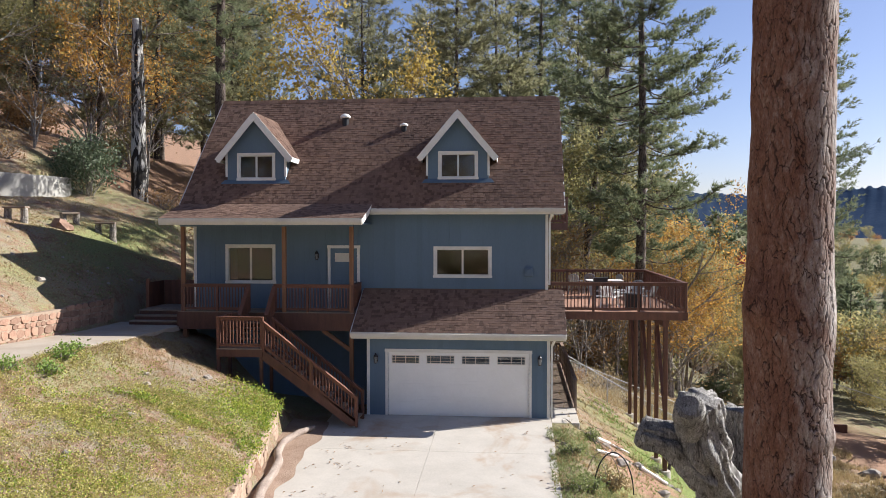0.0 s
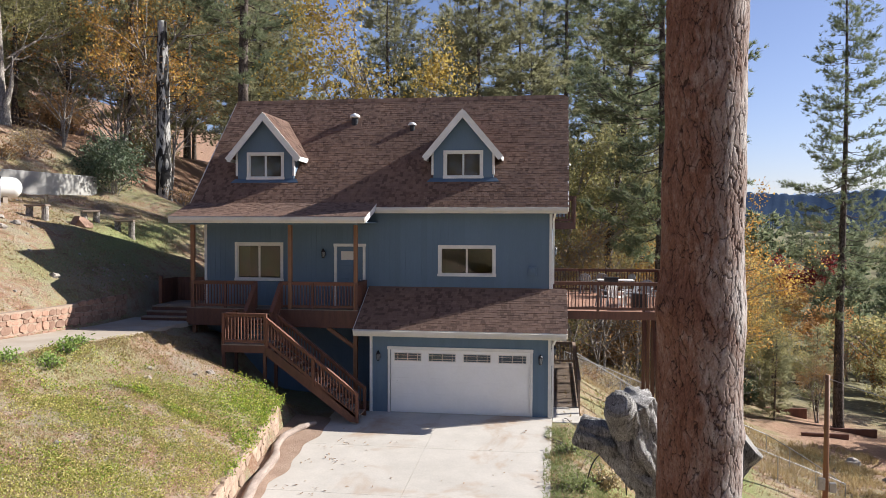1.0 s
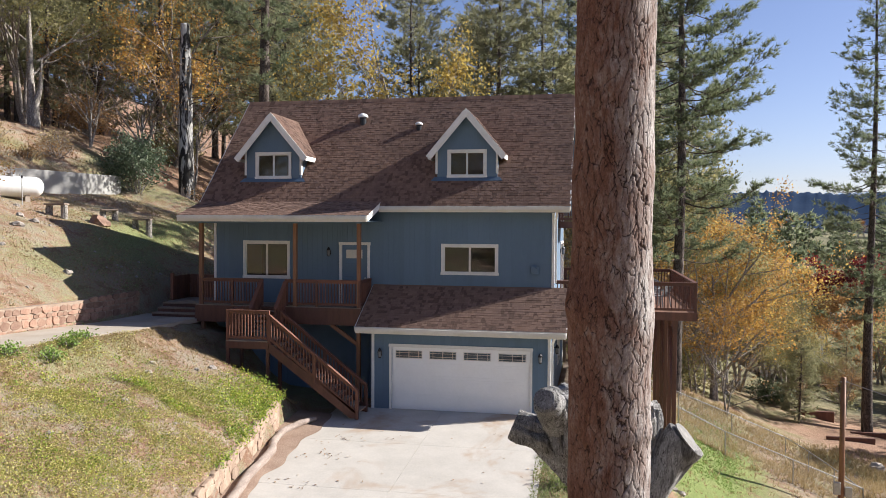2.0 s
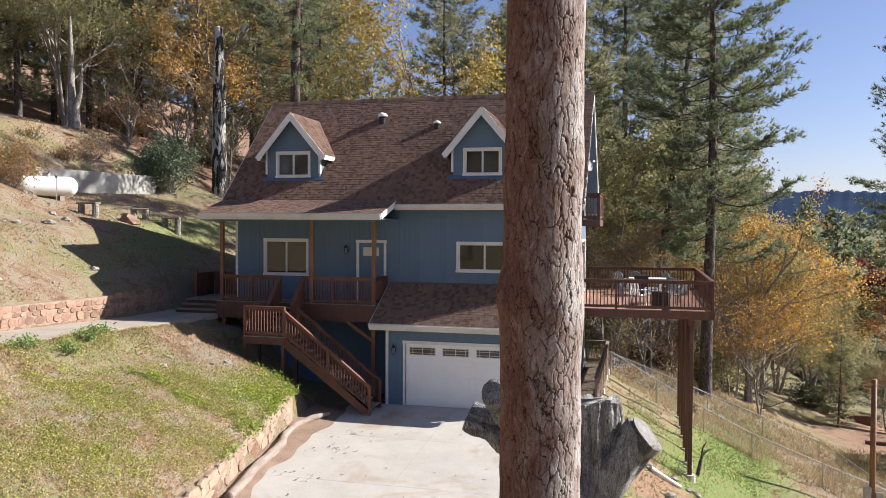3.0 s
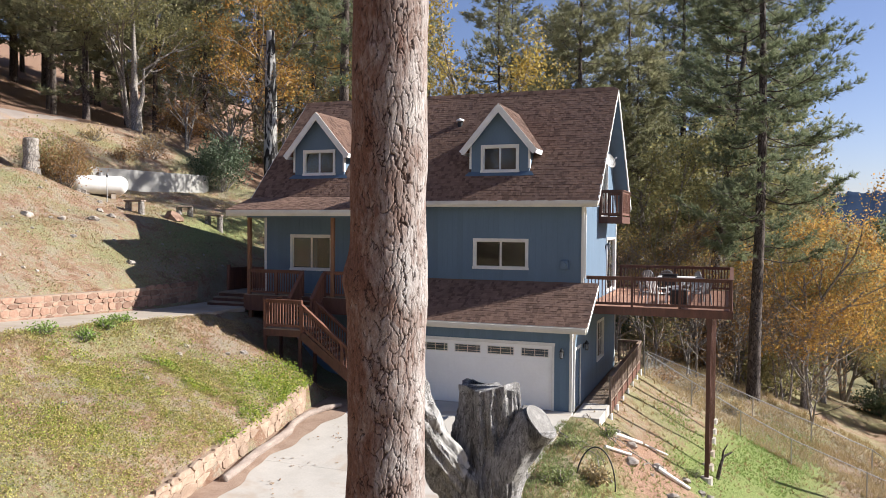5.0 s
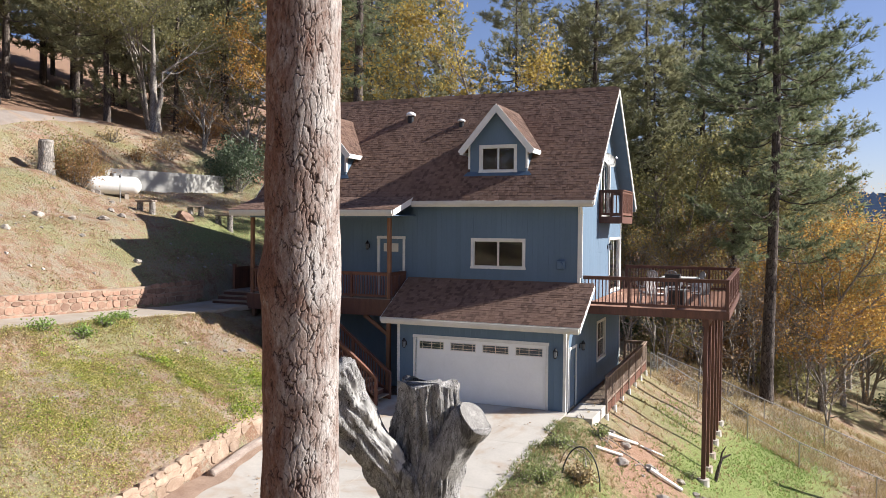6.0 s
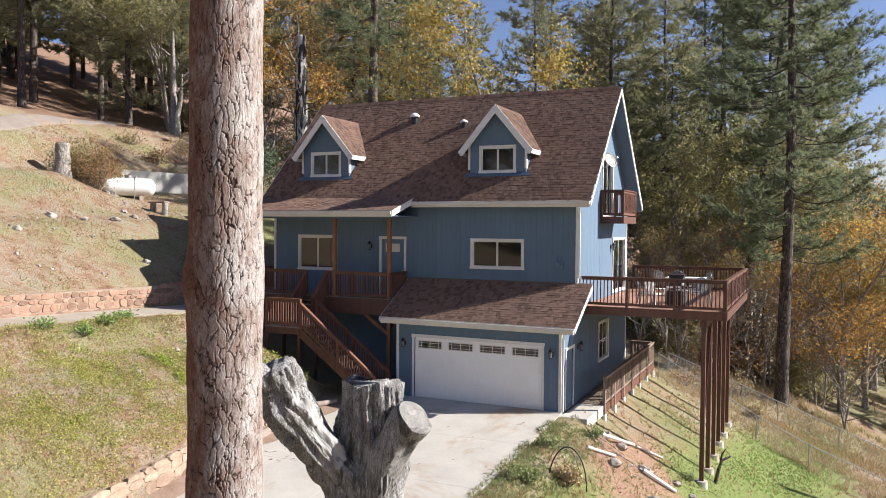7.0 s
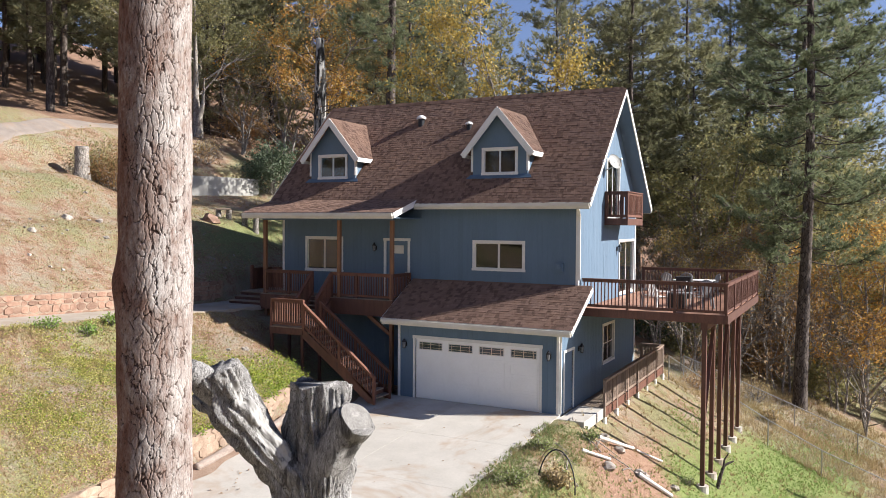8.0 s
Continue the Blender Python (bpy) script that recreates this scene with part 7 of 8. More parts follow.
for k, (x, y, r, h) in enumerate(((-22, 12.5, 1.2, 1.1), (-23.5, 14, 1.3, 1.2), (-21.5, 9.5, 0.9, 0.8), (-24, 10, 1.0, 0.9), (-16, 18.5, 1.2, 1.6), (-14, 17, 1.1, 1.4), (-12, 15, 1.0, 1.2), (9.3, 18.3, 1.0, 1.2), (8.0, 15.5, 0.9, 1.1), (10.5, 20.2, 1.2, 1.5), (7.5, 21.5, 1.4, 2.0), (11.6, 17.0, 0.7, 0.9))):
    shrub("dry_brush", x, y, r, h, "straw-coloured dry brush on the slope", "drygrass" if k % 2 else "brownleaf", 20 + k, 800, 0.12)
for k, (x, y, r, h, lf) in enumerate(((6.5, 24, 2.2, 3.0, "olive"), (10, 26, 2.4, 3.2, "brownleaf"), (14.5, 31, 2.6, 3.6, "olive"), (4.0, 22.5, 2.0, 2.6, "shrub"), (13, 28, 2.2, 2.8, "olive"), (-9, 19, 2.0, 2.6, "olive"), (-23, 27, 2.4, 3.4, "olive"), (-26, 21, 2.0, 2.6, "brownleaf"), (21.5, 38.5, 1.6, 2.0, "shrub"))):
    shrub("understorey_bush", x, y, r, h, "tangled bush under the trees", lf, 40 + k, 3000, 0.2)


def field_of(name, pts, dirs, n, length, width, spread, material, label, seed):
    rs = np.random.RandomState(seed)
    v, f = blades(rs, pts, dirs, n, length, width, spread)
    ob = raw(name, v, f, M[material])
    return tagged(ob, label, "grass", kind="stuff")


def scatter(rs, n, x0, x1, y0, y1, keep):
    x, y = rs.uniform(x0, x1, n), rs.uniform(y0, y1, n)
    k = keep(x, y, rs)
    x, y = x[k], y[k]
    return np.stack([x, y, ground(x, y)], -1)


def patch(x, y, s, seed):
    return 0.5 + 0.5 * wave(x, y, s, seed)


rs = np.random.RandomState(77)
up = np.array([[0, 0, 1.0]])
# bank beside the drive: bright low groundcover in patches, dry straw between
p = scatter(rs, 34000, -9.0, -1.0, -17, -0.8, lambda x, y, r: (patch(x, y, 1.6, 3) * 0.6 + patch(x, y, 0.6, 8) * 0.4 + 0.22 * sm(-5.5, -3.0, x) - 0.35 * sm(-6.5, -2, y) > r.uniform(0.46, 0.84, len(x))) & (x < wall_x(y) - 0.12) & (x > -7.12 - 0.055 * np.clip(-3 - y, 0, 20) + 0.1))
v, f = leaves(rs, p + [0, 0, 0.045], 8, 0.048, np.array([0.09, 0.09, 0.03]))
tagged(raw("groundcover", v, f, M["ivy"]), "bright yellow-green creeping groundcover on the bank", "groundcover", kind="stuff")
p = scatter(rs, 24000, -9.0, -1.0, -17, -0.3, lambda x, y, r: (x < wall_x(y) - 0.12) & (x > -7.12 - 0.055 * np.clip(-3 - y, 0, 20)) & (patch(x, y, 1.2, 13) > r.uniform(0.1, 0.9, len(x))))
field_of("dry_grass", p, np.repeat(up, len(p), 0), 5, 0.085, 0.016, 0.8, "drygrass", "short dry straw on the bank", 5)
# thick scraggly growth over the top of the drive wall
p = scatter(rs, 5200, -5.0, -0.9, -8.6, -2.5, lambda x, y, r: (wall_x(y) + 0.10 - x > 0) & (wall_x(y) - x < (0.35 + 1.5 * sm(-8.6, -4.2, y)) * r.uniform(0.35, 1.1, len(x))) & (patch(x, y, 0.7, 91) + 0.5 * sm(-6, -3.5, y) > r.uniform(0.15, 0.8, len(x))))
d_ = np.clip((wall_x(p[:, 1]) - p[:, 0]) / 1.9, 0, 1)
p[:, 2] = np.maximum(p[:, 2], wall_top(p[:, 1])) + rs.uniform(-0.08, 0.36, len(p)) * (1 - d_) * (0.35 + 0.65 * patch(p[:, 0], p[:, 1], 0.5, 95)) * (0.4 + 0.6 * sm(-8.6, -4.0, p[:, 1]))
v, f = leaves(rs, p, 6, 0.075, 0.075)
tagged(raw("wall_creeper", v, f, M["creeper"]), "thick bright green creeper spilling over the drive wall", "creeper", kind="stuff")
# looser clumps of bright weeds over the front of the bank
p = scatter(rs, 1300, -7.4, -2.0, -17, -6.5, lambda x, y, r: (patch(x, y, 1.5, 33) * 0.55 + patch(x, y, 0.5, 37) * 0.45 > r.uniform(0.3, 0.75, len(x))) & (x < wall_x(y) - 0.25) & (x > -7.0 - 0.055 * np.clip(-3 - y, 0, 20)))
v, f = leaves(rs, p + [0, 0, 0.08], 26, 0.05, np.array([0.11, 0.11, 0.045]))
tagged(raw("weed_clumps", v, f, M["ivy"]), "yellow-green weed clumps on the bank", "weeds", kind="stuff")
p = scatter(rs, 420, -7.4, -2.0, -17, -4.5, lambda x, y, r: (patch(x, y, 1.8, 43) > r.uniform(0.25, 0.8, len(x))) & (x < wall_x(y) - 0.3) & (x > -7.0 - 0.055 * np.clip(-3 - y, 0, 20)))
v, f = leaves(rs, p + [0, 0, 0.10], 46, 0.055, np.array([0.15, 0.15, 0.065]))
tagged(raw("green_clumps", v, f, M["creeper"]), "brighter green weed clumps standing out of the bank", "weeds", kind="stuff")
# a bright trailing strip across the bank
p = scatter(rs, 1500, -5.6, -2.7, -8.2, -6.2, lambda x, y, r: np.abs(y + 7.1 + 0.15 * np.sin(x * 3)) < r.uniform(0.0, 0.42, len(x)) * (0.5 + 0.3 * np.sin(x * 5)))
v, f = leaves(rs, p + [0, 0, 0.10], 7, 0.075, np.array([0.07, 0.07, 0.05]))
tagged(raw("trailing_creeper", v, f, M["creeper"]), "bright yellow-green creeper trailing across the bank", "creeper", kind="stuff")
# dark green clumps by the path
for k, (x, y) in enumerate(((-6.9, -7.2), (-7.2, -6.2), (-6.6, -8.4), (-7.0, -9.6))):
    shrub("low_herb_clump", x, y, 0.45, 0.28, "dark green low herb clump beside the path", "freshgrass", 70 + k, 520, 0.08)
# upper slope
p = scatter(rs, 24000, -25, -10.2, -14, 15, lambda x, y, r: patch(x, y, 2.3, 21) > r.uniform(0.15, 0.95, len(x)))
field_of("dry_grass", p, np.repeat(up, len(p), 0), 6, 0.08, 0.022, 0.9, "drygrass", "dry straw grass on the upper slope", 6)
p = scatter(rs, 9000, -24, -8.0, -6, 16, lambda x, y, r: (patch(x, y, 3.0, 31) * 0.7 + 0.5 * np.exp(-((x + 12 + 0.2 * (y - 6)) / 2.5) ** 2) * (y > 0) > r.uniform(0.55, 1.0, len(x))) & (x < -10.1))
field_of("green_grass", p, np.repeat(up, len(p), 0), 6, 0.09, 0.02, 0.8, "grass", "green grass on the upper slope", 7)
# right slope
p = scatter(rs, 34000, 7.6, 22, -7, 21, lambda x, y, r: (0.35 * patch(x, y, 2.0, 41) + 0.45 * np.exp(-((x - 11.2 - 0.22 * (y - 6)) / 2.4) ** 2) + 1.3 * np.exp(-((x - 13.4 - 0.16 * (y - 12)) / 0.9) ** 2) * (y > 6) + 0.55 * np.exp(-((x - 9.0) / 0.9) ** 2 - ((y - 8.5) / 4) ** 2) > r.uniform(0.5, 0.9, len(x))))
field_of("green_grass", p, np.repeat(up, len(p), 0), 8, 0.085, 0.015, 0.7, "freshgrass", "fresh green grass below the deck", 8)
p = scatter(rs, 13000, 6.8, 24, -9, 24, lambda x, y, r: (0.4 * patch(x, y, 1.6, 51) + 0.8 * (y > 12.5) + 0.35 > r.uniform(0.3, 1.2, len(x))))
field_of("dry_grass", p, np.repeat(up, len(p), 0), 6, 0.17, 0.024, 0.6, "drygrass", "dry straw grass on the lower slope", 9)
p = scatter(rs, 9000, 6.9, 26, 12.3, 26, lambda x, y, r: patch(x, y, 1.5, 61) > r.uniform(0.1, 0.9, len(x)))
field_of("tall_dry_grass", p, np.repeat(up, len(p), 0), 7, 0.34, 0.026, 0.4, "drygrass", "tall dry grass between the fences", 10)

# straw and litter along the path's lower edge
p = scatter(rs, 7000, -8.2, -6.0, -16, -0.6, lambda x, y, r: (x > -7.08 - 0.055 * np.clip(-3 - y, 0, 20)) & (patch(x, y, 0.6, 121) > r.uniform(0.1, 0.7, len(x))))
field_of("edge_straw", p, np.repeat(up, len(p), 0), 5, 0.10, 0.016, 0.85, "drygrass", "dry straw along the concrete path", 23)
v, f = leaves(rs, p[::3] + [0, 0, 0.02], 1, 0.07, np.array([0.05, 0.05, 0.008]))
tagged(raw("leaf_litter", v, f, M["litter"]), "dry fallen leaves beside the concrete path", "leaves", kind="stuff")
# weeds creeping over the drive's outer edge
p = scatter(rs, 3400, 6.15, 7.9, -15, -1.0, lambda x, y, r: (patch(x, y, 0.9, 101) * 0.9 + 0.35 - 0.6 * np.clip(6.5 - x, 0, 1) > r.uniform(0.35, 1.0, len(x))))
p[:, 2] = np.maximum(p[:, 2], drive_z(p[:, 1]) * (p[:, 0] < 6.4) - 9 * (p[:, 0] >= 6.4))
field_of("edge_weeds", p, np.repeat(up, len(p), 0), 7, 0.14, 0.018, 0.75, "grass", "low green weeds along the drive edge", 21)
p = scatter(rs, 3200, 6.2, 8.6, -15, -1.0, lambda x, y, r: patch(x, y, 0.8, 111) > r.uniform(0.3, 0.9, len(x)))
field_of("edge_straw", p, np.repeat(up, len(p), 0), 6, 0.17, 0.014, 0.7, "drygrass", "dry straw among weeds along the drive edge", 22)
# leaf litter over the slopes
p = scatter(rs, 22000, -24, -1.2, -16, 14, lambda x, y, r: ((x < -10.05) | ((x > -7.2) & (x < wall_x(y) - 0.1) & (y < 0))) & (patch(x, y, 1.0, 71) > r.uniform(0.35, 0.95, len(x))))
v, f = leaves(rs, p + [0, 0, 0.015], 1, 0.065, np.array([0.02, 0.02, 0.006]))
tagged(raw("leaf_litter", v, f, M["litter"]), "dry fallen leaves scattered over the slope", "leaves", kind="stuff")
# dirt track along the top of the slope, laid on the ground
cl = np.stack([np.linspace(-19.8, -29.0, 60), np.linspace(-9.0, 13.0, 60)], -1)
cl[:, 0] += 0.5 * np.sin(np.linspace(0, 3, 60))
d_ = np.gradient(cl, axis=0)
n_ = np.stack([d_[:, 1], -d_[:, 0]], -1) / np.linalg.norm(d_, axis=1)[:, None]
vs = []
for k in range(60):
    for i in range(9):
        q_ = cl[k] + n_[k] * (-0.7 + 0.175 * i)
        vs.append((q_[0], q_[1], float(ground(q_[0], q_[1])) + (0.05 if 0 < i < 8 else -0.05)))
fs = [(9 * k + i, 9 * k + i + 1, 9 * k + i + 10, 9 * k + i + 9) for k in range(59) for i in range(8)]
M["dirt"] = surface("dusty_dirt", (0.17, 0.135, 0.11), (0.28, 0.235, 0.20), (1.2, 1.2, 1.2), 18, 0.95, relief=0.01, spots=(0.27, 0.19, 0.13), space="World")
tagged(raw("road", vs, fs, M["dirt"], smooth=True), "pale dirt track along the top of the slope", "road", kind="structure")

# ---- chain-link fences ----
def chain_fence(name, line, h, label, top_follow=True):
    """Posts, top rail and woven wire along a line of corners on the hillside."""
    t = thing(name, (line[0][0], line[0][1], float(ground(*line[0]))), label, "fence")
    pts = []
    for (x0, y0), (x1, y1) in zip(line, line[1:]):
        n = max(1, round(math.hypot(x1 - x0, y1 - y0) / 2.6))
        for k in range(n):
            f = k / n
            pts.append((x0 + (x1 - x0) * f, y0 + (y1 - y0) * f))
    pts.append(line[-1])
    tops = []
    for x, y in pts:
        g = float(ground(x, y))
        bm = bmesh.new()
        tube(bm, [(x, y, g - 0.4), (x, y, g + h)], [0.03, 0.03], 8)
        part("fence_post", bm, M["galv"], t)
        tops.append(Vector((x, y, g + h - 0.03)))
    for a, b in zip(tops, tops[1:]):
        bm = bmesh.new()
        tube(bm, [a, b], [0.027, 0.027], 6)
        part("top_rail", bm, M["galv"], t)
        # woven wire as thin crossing strands
        L = (b - a).length
        vs, fs = [], []
        step = 0.11
        d = (b - a) / L
        side = Vector((d.y, -d.x, 0)).normalized() * 0.0016
        hh = h - 0.1
        n = int((L + hh) / step)
        for sgn in (1, -1):
            for k in range(-int(hh / step), int(L / step) + 1):
                s0, s1 = k * step, k * step + hh
                z0, z1 = (-hh, 0.0) if sgn > 0 else (0.0, -hh)
                c0, c1 = max(s0, 0), min(s1, L)
                if c1 - c0 < 0.02:
                    continue
                w0 = z0 + (z1 - z0) * (c0 - s0) / hh
                w1 = z0 + (z1 - z0) * (c1 - s0) / hh
                p, q = a + d * c0 + Vector((0, 0, w0)), a + d * c1 + Vector((0, 0, w1))
                i = len(vs)
                up_ = Vector((0, 0, 0.003))
                vs += [p + side, p - side - up_, q - side - up_, q + side, p + up_, q + up_]
                fs += [(i, i + 1, i + 2, i + 3), (i, i + 3, i + 5, i + 4), (i + 1, i + 4, i + 5, i + 2)]
        raw("wire_mesh", vs, fs, M["galv"], t)
    return t


chain_fence("near_fence", [(7.45, 12.3), (14.0, 12.5), (20.2, 12.6)], 1.18, "galvanised chain-link fence running down the slope")
chain_fence("far_fence", [(6.95, 18.7), (12.5, 19.2), (18.35, 19.6), (20.2, 12.6)], 1.10, "galvanised chain-link fence at the wood's edge")

# ---- utility pole and cables ----
up_ = thing("utility_pole", (18.8, 10.9, -6.2), "brown timber utility pole with grey meter boxes", "utility pole")
gz = float(ground(18.8, 10.9))
bm = bmesh.new()
tube(bm, [(18.75, 10.9, gz - 0.8), (18.72, 10.75, -0.15)], [0.13, 0.11], 14)
part("pole", bm, M["wood_post"], up_, "sunlit brown timber pole", smooth=True)
for dx, z, hh in ((-0.24, gz + 0.9, 0.55), (0.24, gz + 0.8, 0.45)):
    bm = bmesh.new()
    box(bm, 18.75 + dx - 0.15, 18.75 + dx + 0.15, 10.62, 10.78, z, z + hh)
    soften(bm, 0.015)
    part("meter_box", bm, M["galv"], up_)
bm = bmesh.new()
beam(bm, (18.60, 10.72, -0.35), (18.90, 10.72, -0.35), 0.05, 0.05)
part("bracket", bm, M["galv"], up_)


def cable(p, q, sag, name="cable", r=0.014, label="dark overhead cable"):
    p, q = Vector(p), Vector(q)
    bm = bmesh.new()
    tube(bm, [p.lerp(q, f) - Vector((0, 0, sag * 4 * f * (1 - f))) for f in np.linspace(0, 1, 16)], [r] * 16, 5)
    return tagged(part(name, bm, M["galv"]), label, "cable")


cable((18.72, 10.75, -0.3), (40.0, 3.0, -2.5), 1.2, "overhead_cable", 0.018, "pale overhead cable running off the utility pole")

# ---- neighbour's house below ----
nb = thing("neighbour_house", (30, 62, -12), "dark grey-brown wooden house with a brown gabled roof below the slope", "house")
NX0, NX1, NY0, NY1, NZ, NE, NR = 25.1, 32.5, 57.0, 69.0, -14.0, -8.1, -5.8
M["nb_wall"] = surface("dark_clapboard", (0.10, 0.085, 0.075), (0.16, 0.135, 0.115), (1, 1, 6), 20, 0.8, relief=0.01)
M["nb_roof"] = surface("grey_brown_roof", (0.20, 0.165, 0.14), (0.30, 0.25, 0.21), (2, 2, 2), 20, 0.9, relief=0.01)
bm = bmesh.new()
cx = (NX0 + NX1) / 2
prism(bm, [(NX0, NY0, NZ), (NX1, NY0, NZ), (NX1, NY0, NE), (cx, NY0, NR - 0.15), (NX0, NY0, NE)], (0, NY1 - NY0, 0))
part("wall", bm, M["nb_wall"], nb)
for s in (-1, 1):
    bm = bmesh.new()
    e = cx + s * ((NX1 - NX0) / 2 + 0.7)
    ze = NE - 0.37
    prism(bm, [(cx, NY0 - 0.7, NR), (e, NY0 - 0.7, ze), (e, NY1 + 0.7, ze), (cx, NY1 + 0.7, NR)], (0, 0, 0.12))
    part("roof", bm, M["nb_roof"], nb)
    bm = bmesh.new()
    beam(bm, (cx, NY0 - 0.72, NR - 0.02), (e, NY0 - 0.72, ze - 0.02), 0.05, 0.22)
    part("rake_board", bm, M["trim"], nb)
for x, y, h in ((cx + 2.4, 61.5, 1.3), (cx + 0.5, 59.0, 0.7)):
    bm = bmesh.new()
    tube(bm, [(x, y, NR - 2.0), (x, y, NR + h * 0.6), (x, y, NR + h * 0.62), (x, y, NR + h * 0.75)], [0.13, 0.13, 0.2, 0.2], 10)
    part("flue", bm, M["galv"], nb)
for x0, x1, z0, z1 in ((26.1, 27.5, -10.4, -9.0), (29.8, 31.4, -10.4, -9.0), (25.9, 27.9, -13.0, -11.8)):
    bm = bmesh.new()
    for a, b, c, d in ((x0, x1, z1 - 0.12, z1), (x0, x1, z0, z0 + 0.12), (x0, x0 + 0.12, z0, z1), (x1 - 0.12, x1, z0, z1)):
        box(bm, a, b, NY0 - 0.05, NY0 + 0.02, c, d)
    wn_ = part("window", bm, M["trim"], nb)
    bm = bmesh.new()
    box(bm, x0 + 0.1, x1 - 0.1, NY0 - 0.03, NY0 - 0.015, z0 + 0.1, z1 - 0.1)
    part("pane", bm, M["metal_dark"], wn_)
bm = bmesh.new()
box(bm, 24.5, 33.1, 54.0, 56.98, -11.5, -11.3)
part("deck_floor", bm, M["wood_grey"], nb)
for k in range(8):
    x = 24.6 + k * 1.20
    bm = bmesh.new()
    box(bm, x - 0.05, x + 0.05, 54.0, 54.1, -14.5, -10.4)
    part("deck_post", bm, M["wood_dark"], nb)
for z in (-10.45, -10.8, -11.1):
    bm = bmesh.new()
    box(bm, 24.5, 33.1, 53.97, 54.03, z - 0.05, z + 0.05)
    part("deck_rail", bm, M["wood_rail"], nb)
# cleared yard and low walls below
M["redsoil"] = surface("red_soil", (0.19, 0.115, 0.078), (0.33, 0.235, 0.17), (1.6, 1.6, 1.6), 22, 0.95, relief=0.02, space="World")
for k, (x, y, w_, h_) in enumerate(((24.5, 29.0, 3.0, 0.25), (27.5, 33.0, 3.6, 0.3), (24.0, 37.0, 3.4, 0.4))):
    g = float(ground(x, y))
    bm = bmesh.new()
    box(bm, x - w_ / 2, x + w_ / 2, y - 0.12, y + 0.12, g - 0.5, g + h_)
    soften(bm, 0.02)
    tagged(part("board_fence", bm, M["wood_rail"]), "low red-brown board wall in the yard below", "fence")
for k, (x, y, r) in enumerate(((25.0, 19.0, 0.55), (27.2, 20.5, 0.7), (24.0, 22.5, 0.45), (26.5, 16.5, 0.6))):
    rock(x, y, r, 130 + k, label="large rounded boulder in the yard below")

# ---- drive edge: log, fallen leaves, debris ----
log = thing("fallen_log", (-1.9, -5.5, -0.3), "long weathered log lying along the drive edge", "log")
lp = [(-1.40, -2.0, 0.02), (-1.75, -2.6, -0.02), (-1.98, -3.5, -0.08), (-1.86, -4.5, -0.14), (-1.60, -5.2, -0.18), (-1.50, -6.1, -0.24), (-1.46, -7.1, -0.31), (-1.25, -8.2, -0.38), (-1.12, -9.2, -0.44)]
v, f = gnarled(lp, [0.07, 0.10, 0.115, 0.12, 0.125, 0.13, 0.13, 0.13, 0.115], 20, 130, 0.08, 0.06, 6.0)
raw("stem", v, f, M["log_wood"], log, smooth=True)
rs = random.Random(31)
vs, fs = [], []


def drop_leaf(x, y, size):
    z = float(drive_z(y)) + 0.012
    a = rs.uniform(0, 6.28)
    L, W = size * rs.uniform(0.7, 1.3), size * rs.uniform(0.3, 0.6)
    c, s = math.cos(a), math.sin(a)
    i = len(vs)
    lift = rs.uniform(0.004, 0.03)
    vs.extend([(x - c * L, y - s * L, z), (x - s * W, y + c * W, z + lift), (x + c * L, y + s * L, z + rs.uniform(0, 0.04)), (x + s * W, y - c * W, z + lift * 0.5)])
    fs.append((i, i + 1, i + 2, i + 3))


for k in range(30):
    cy = rs.uniform(-15, -1.5)
    cx = float(wall_x(cy)) + 1.2 + abs(rs.gauss(0, 0.9))
    for q in range(rs.randint(1, 8)):
        drop_leaf(cx + rs.gauss(0, 0.2), cy + rs.gauss(0, 0.14), 0.048)
for k in range(60):
    drop_leaf(rs.uniform(-0.5, 6.2), rs.uniform(-15, -0.8), 0.05)
tagged(raw("fallen_leaves", vs, fs, M["litter"]), "scattered dry brown leaves on the concrete drive", "leaves", kind="stuff")
# red soil apron along the log
vs, fs = [], []
n = 140
for k in range(n):
    y = -1.0 - 13.5 * k / (n - 1)
    z = float(drive_z(y)) + 0.010
    wx_ = float(wall_x(y)) + 0.02
    xr = max(wx_ + 0.7, -1.08) + 0.09 * math.sin(1.9 * y) + 0.05 * math.sin(4.1 * y + 1)
    vs += [(wx_, y, z + 0.09), (wx_ + 0.5, y, z + 0.05), (max(xr, wx_ + 0.6), y, z)]
for k in range(n - 1):
    i = 3 * k
    fs += [(i, i + 1, i + 4, i + 3), (i + 1, i + 2, i + 5, i + 4)]
tagged(raw("soil_strip", vs, fs, M["redsoil"], smooth=True), "red-brown soil washed along the drive edge", "soil", kind="structure")


def pipe(p, q, r, label):
    p, q = Vector(p), Vector(q)
    t = thing("plastic_pipe", p, label, "pipe", group="pipes on the slope")
    bm = bmesh.new()
    tube(bm, [p, q], [r, r], 14, cap=False)
    tube(bm, [p + (q - p) * 0.001, q - (q - p) * 0.001], [r * 0.8, r * 0.8], 14, cap=False)
    part("pipe_wall", bm, M["pvc"], t, smooth=True)
    bm = bmesh.new()
    tube(bm, [p - (q - p).normalized() * 0.06, p + (q - p).normalized() * 0.12], [r * 1.18, r * 1.18], 14, cap=False)
    part("socket", bm, M["pvc"], t, smooth=True)
    return t


def gp(x, y, up=0.07):
    return (x, y, float(ground(x, y)) + up)


pipe(gp(7.77, -0.1), gp(8.5, 1.4), 0.055, "white plastic drain pipe lying on soil")
pipe(gp(8.62, 1.5), gp(9.3, 2.3), 0.03, "thin white plastic pipe lying on grass")
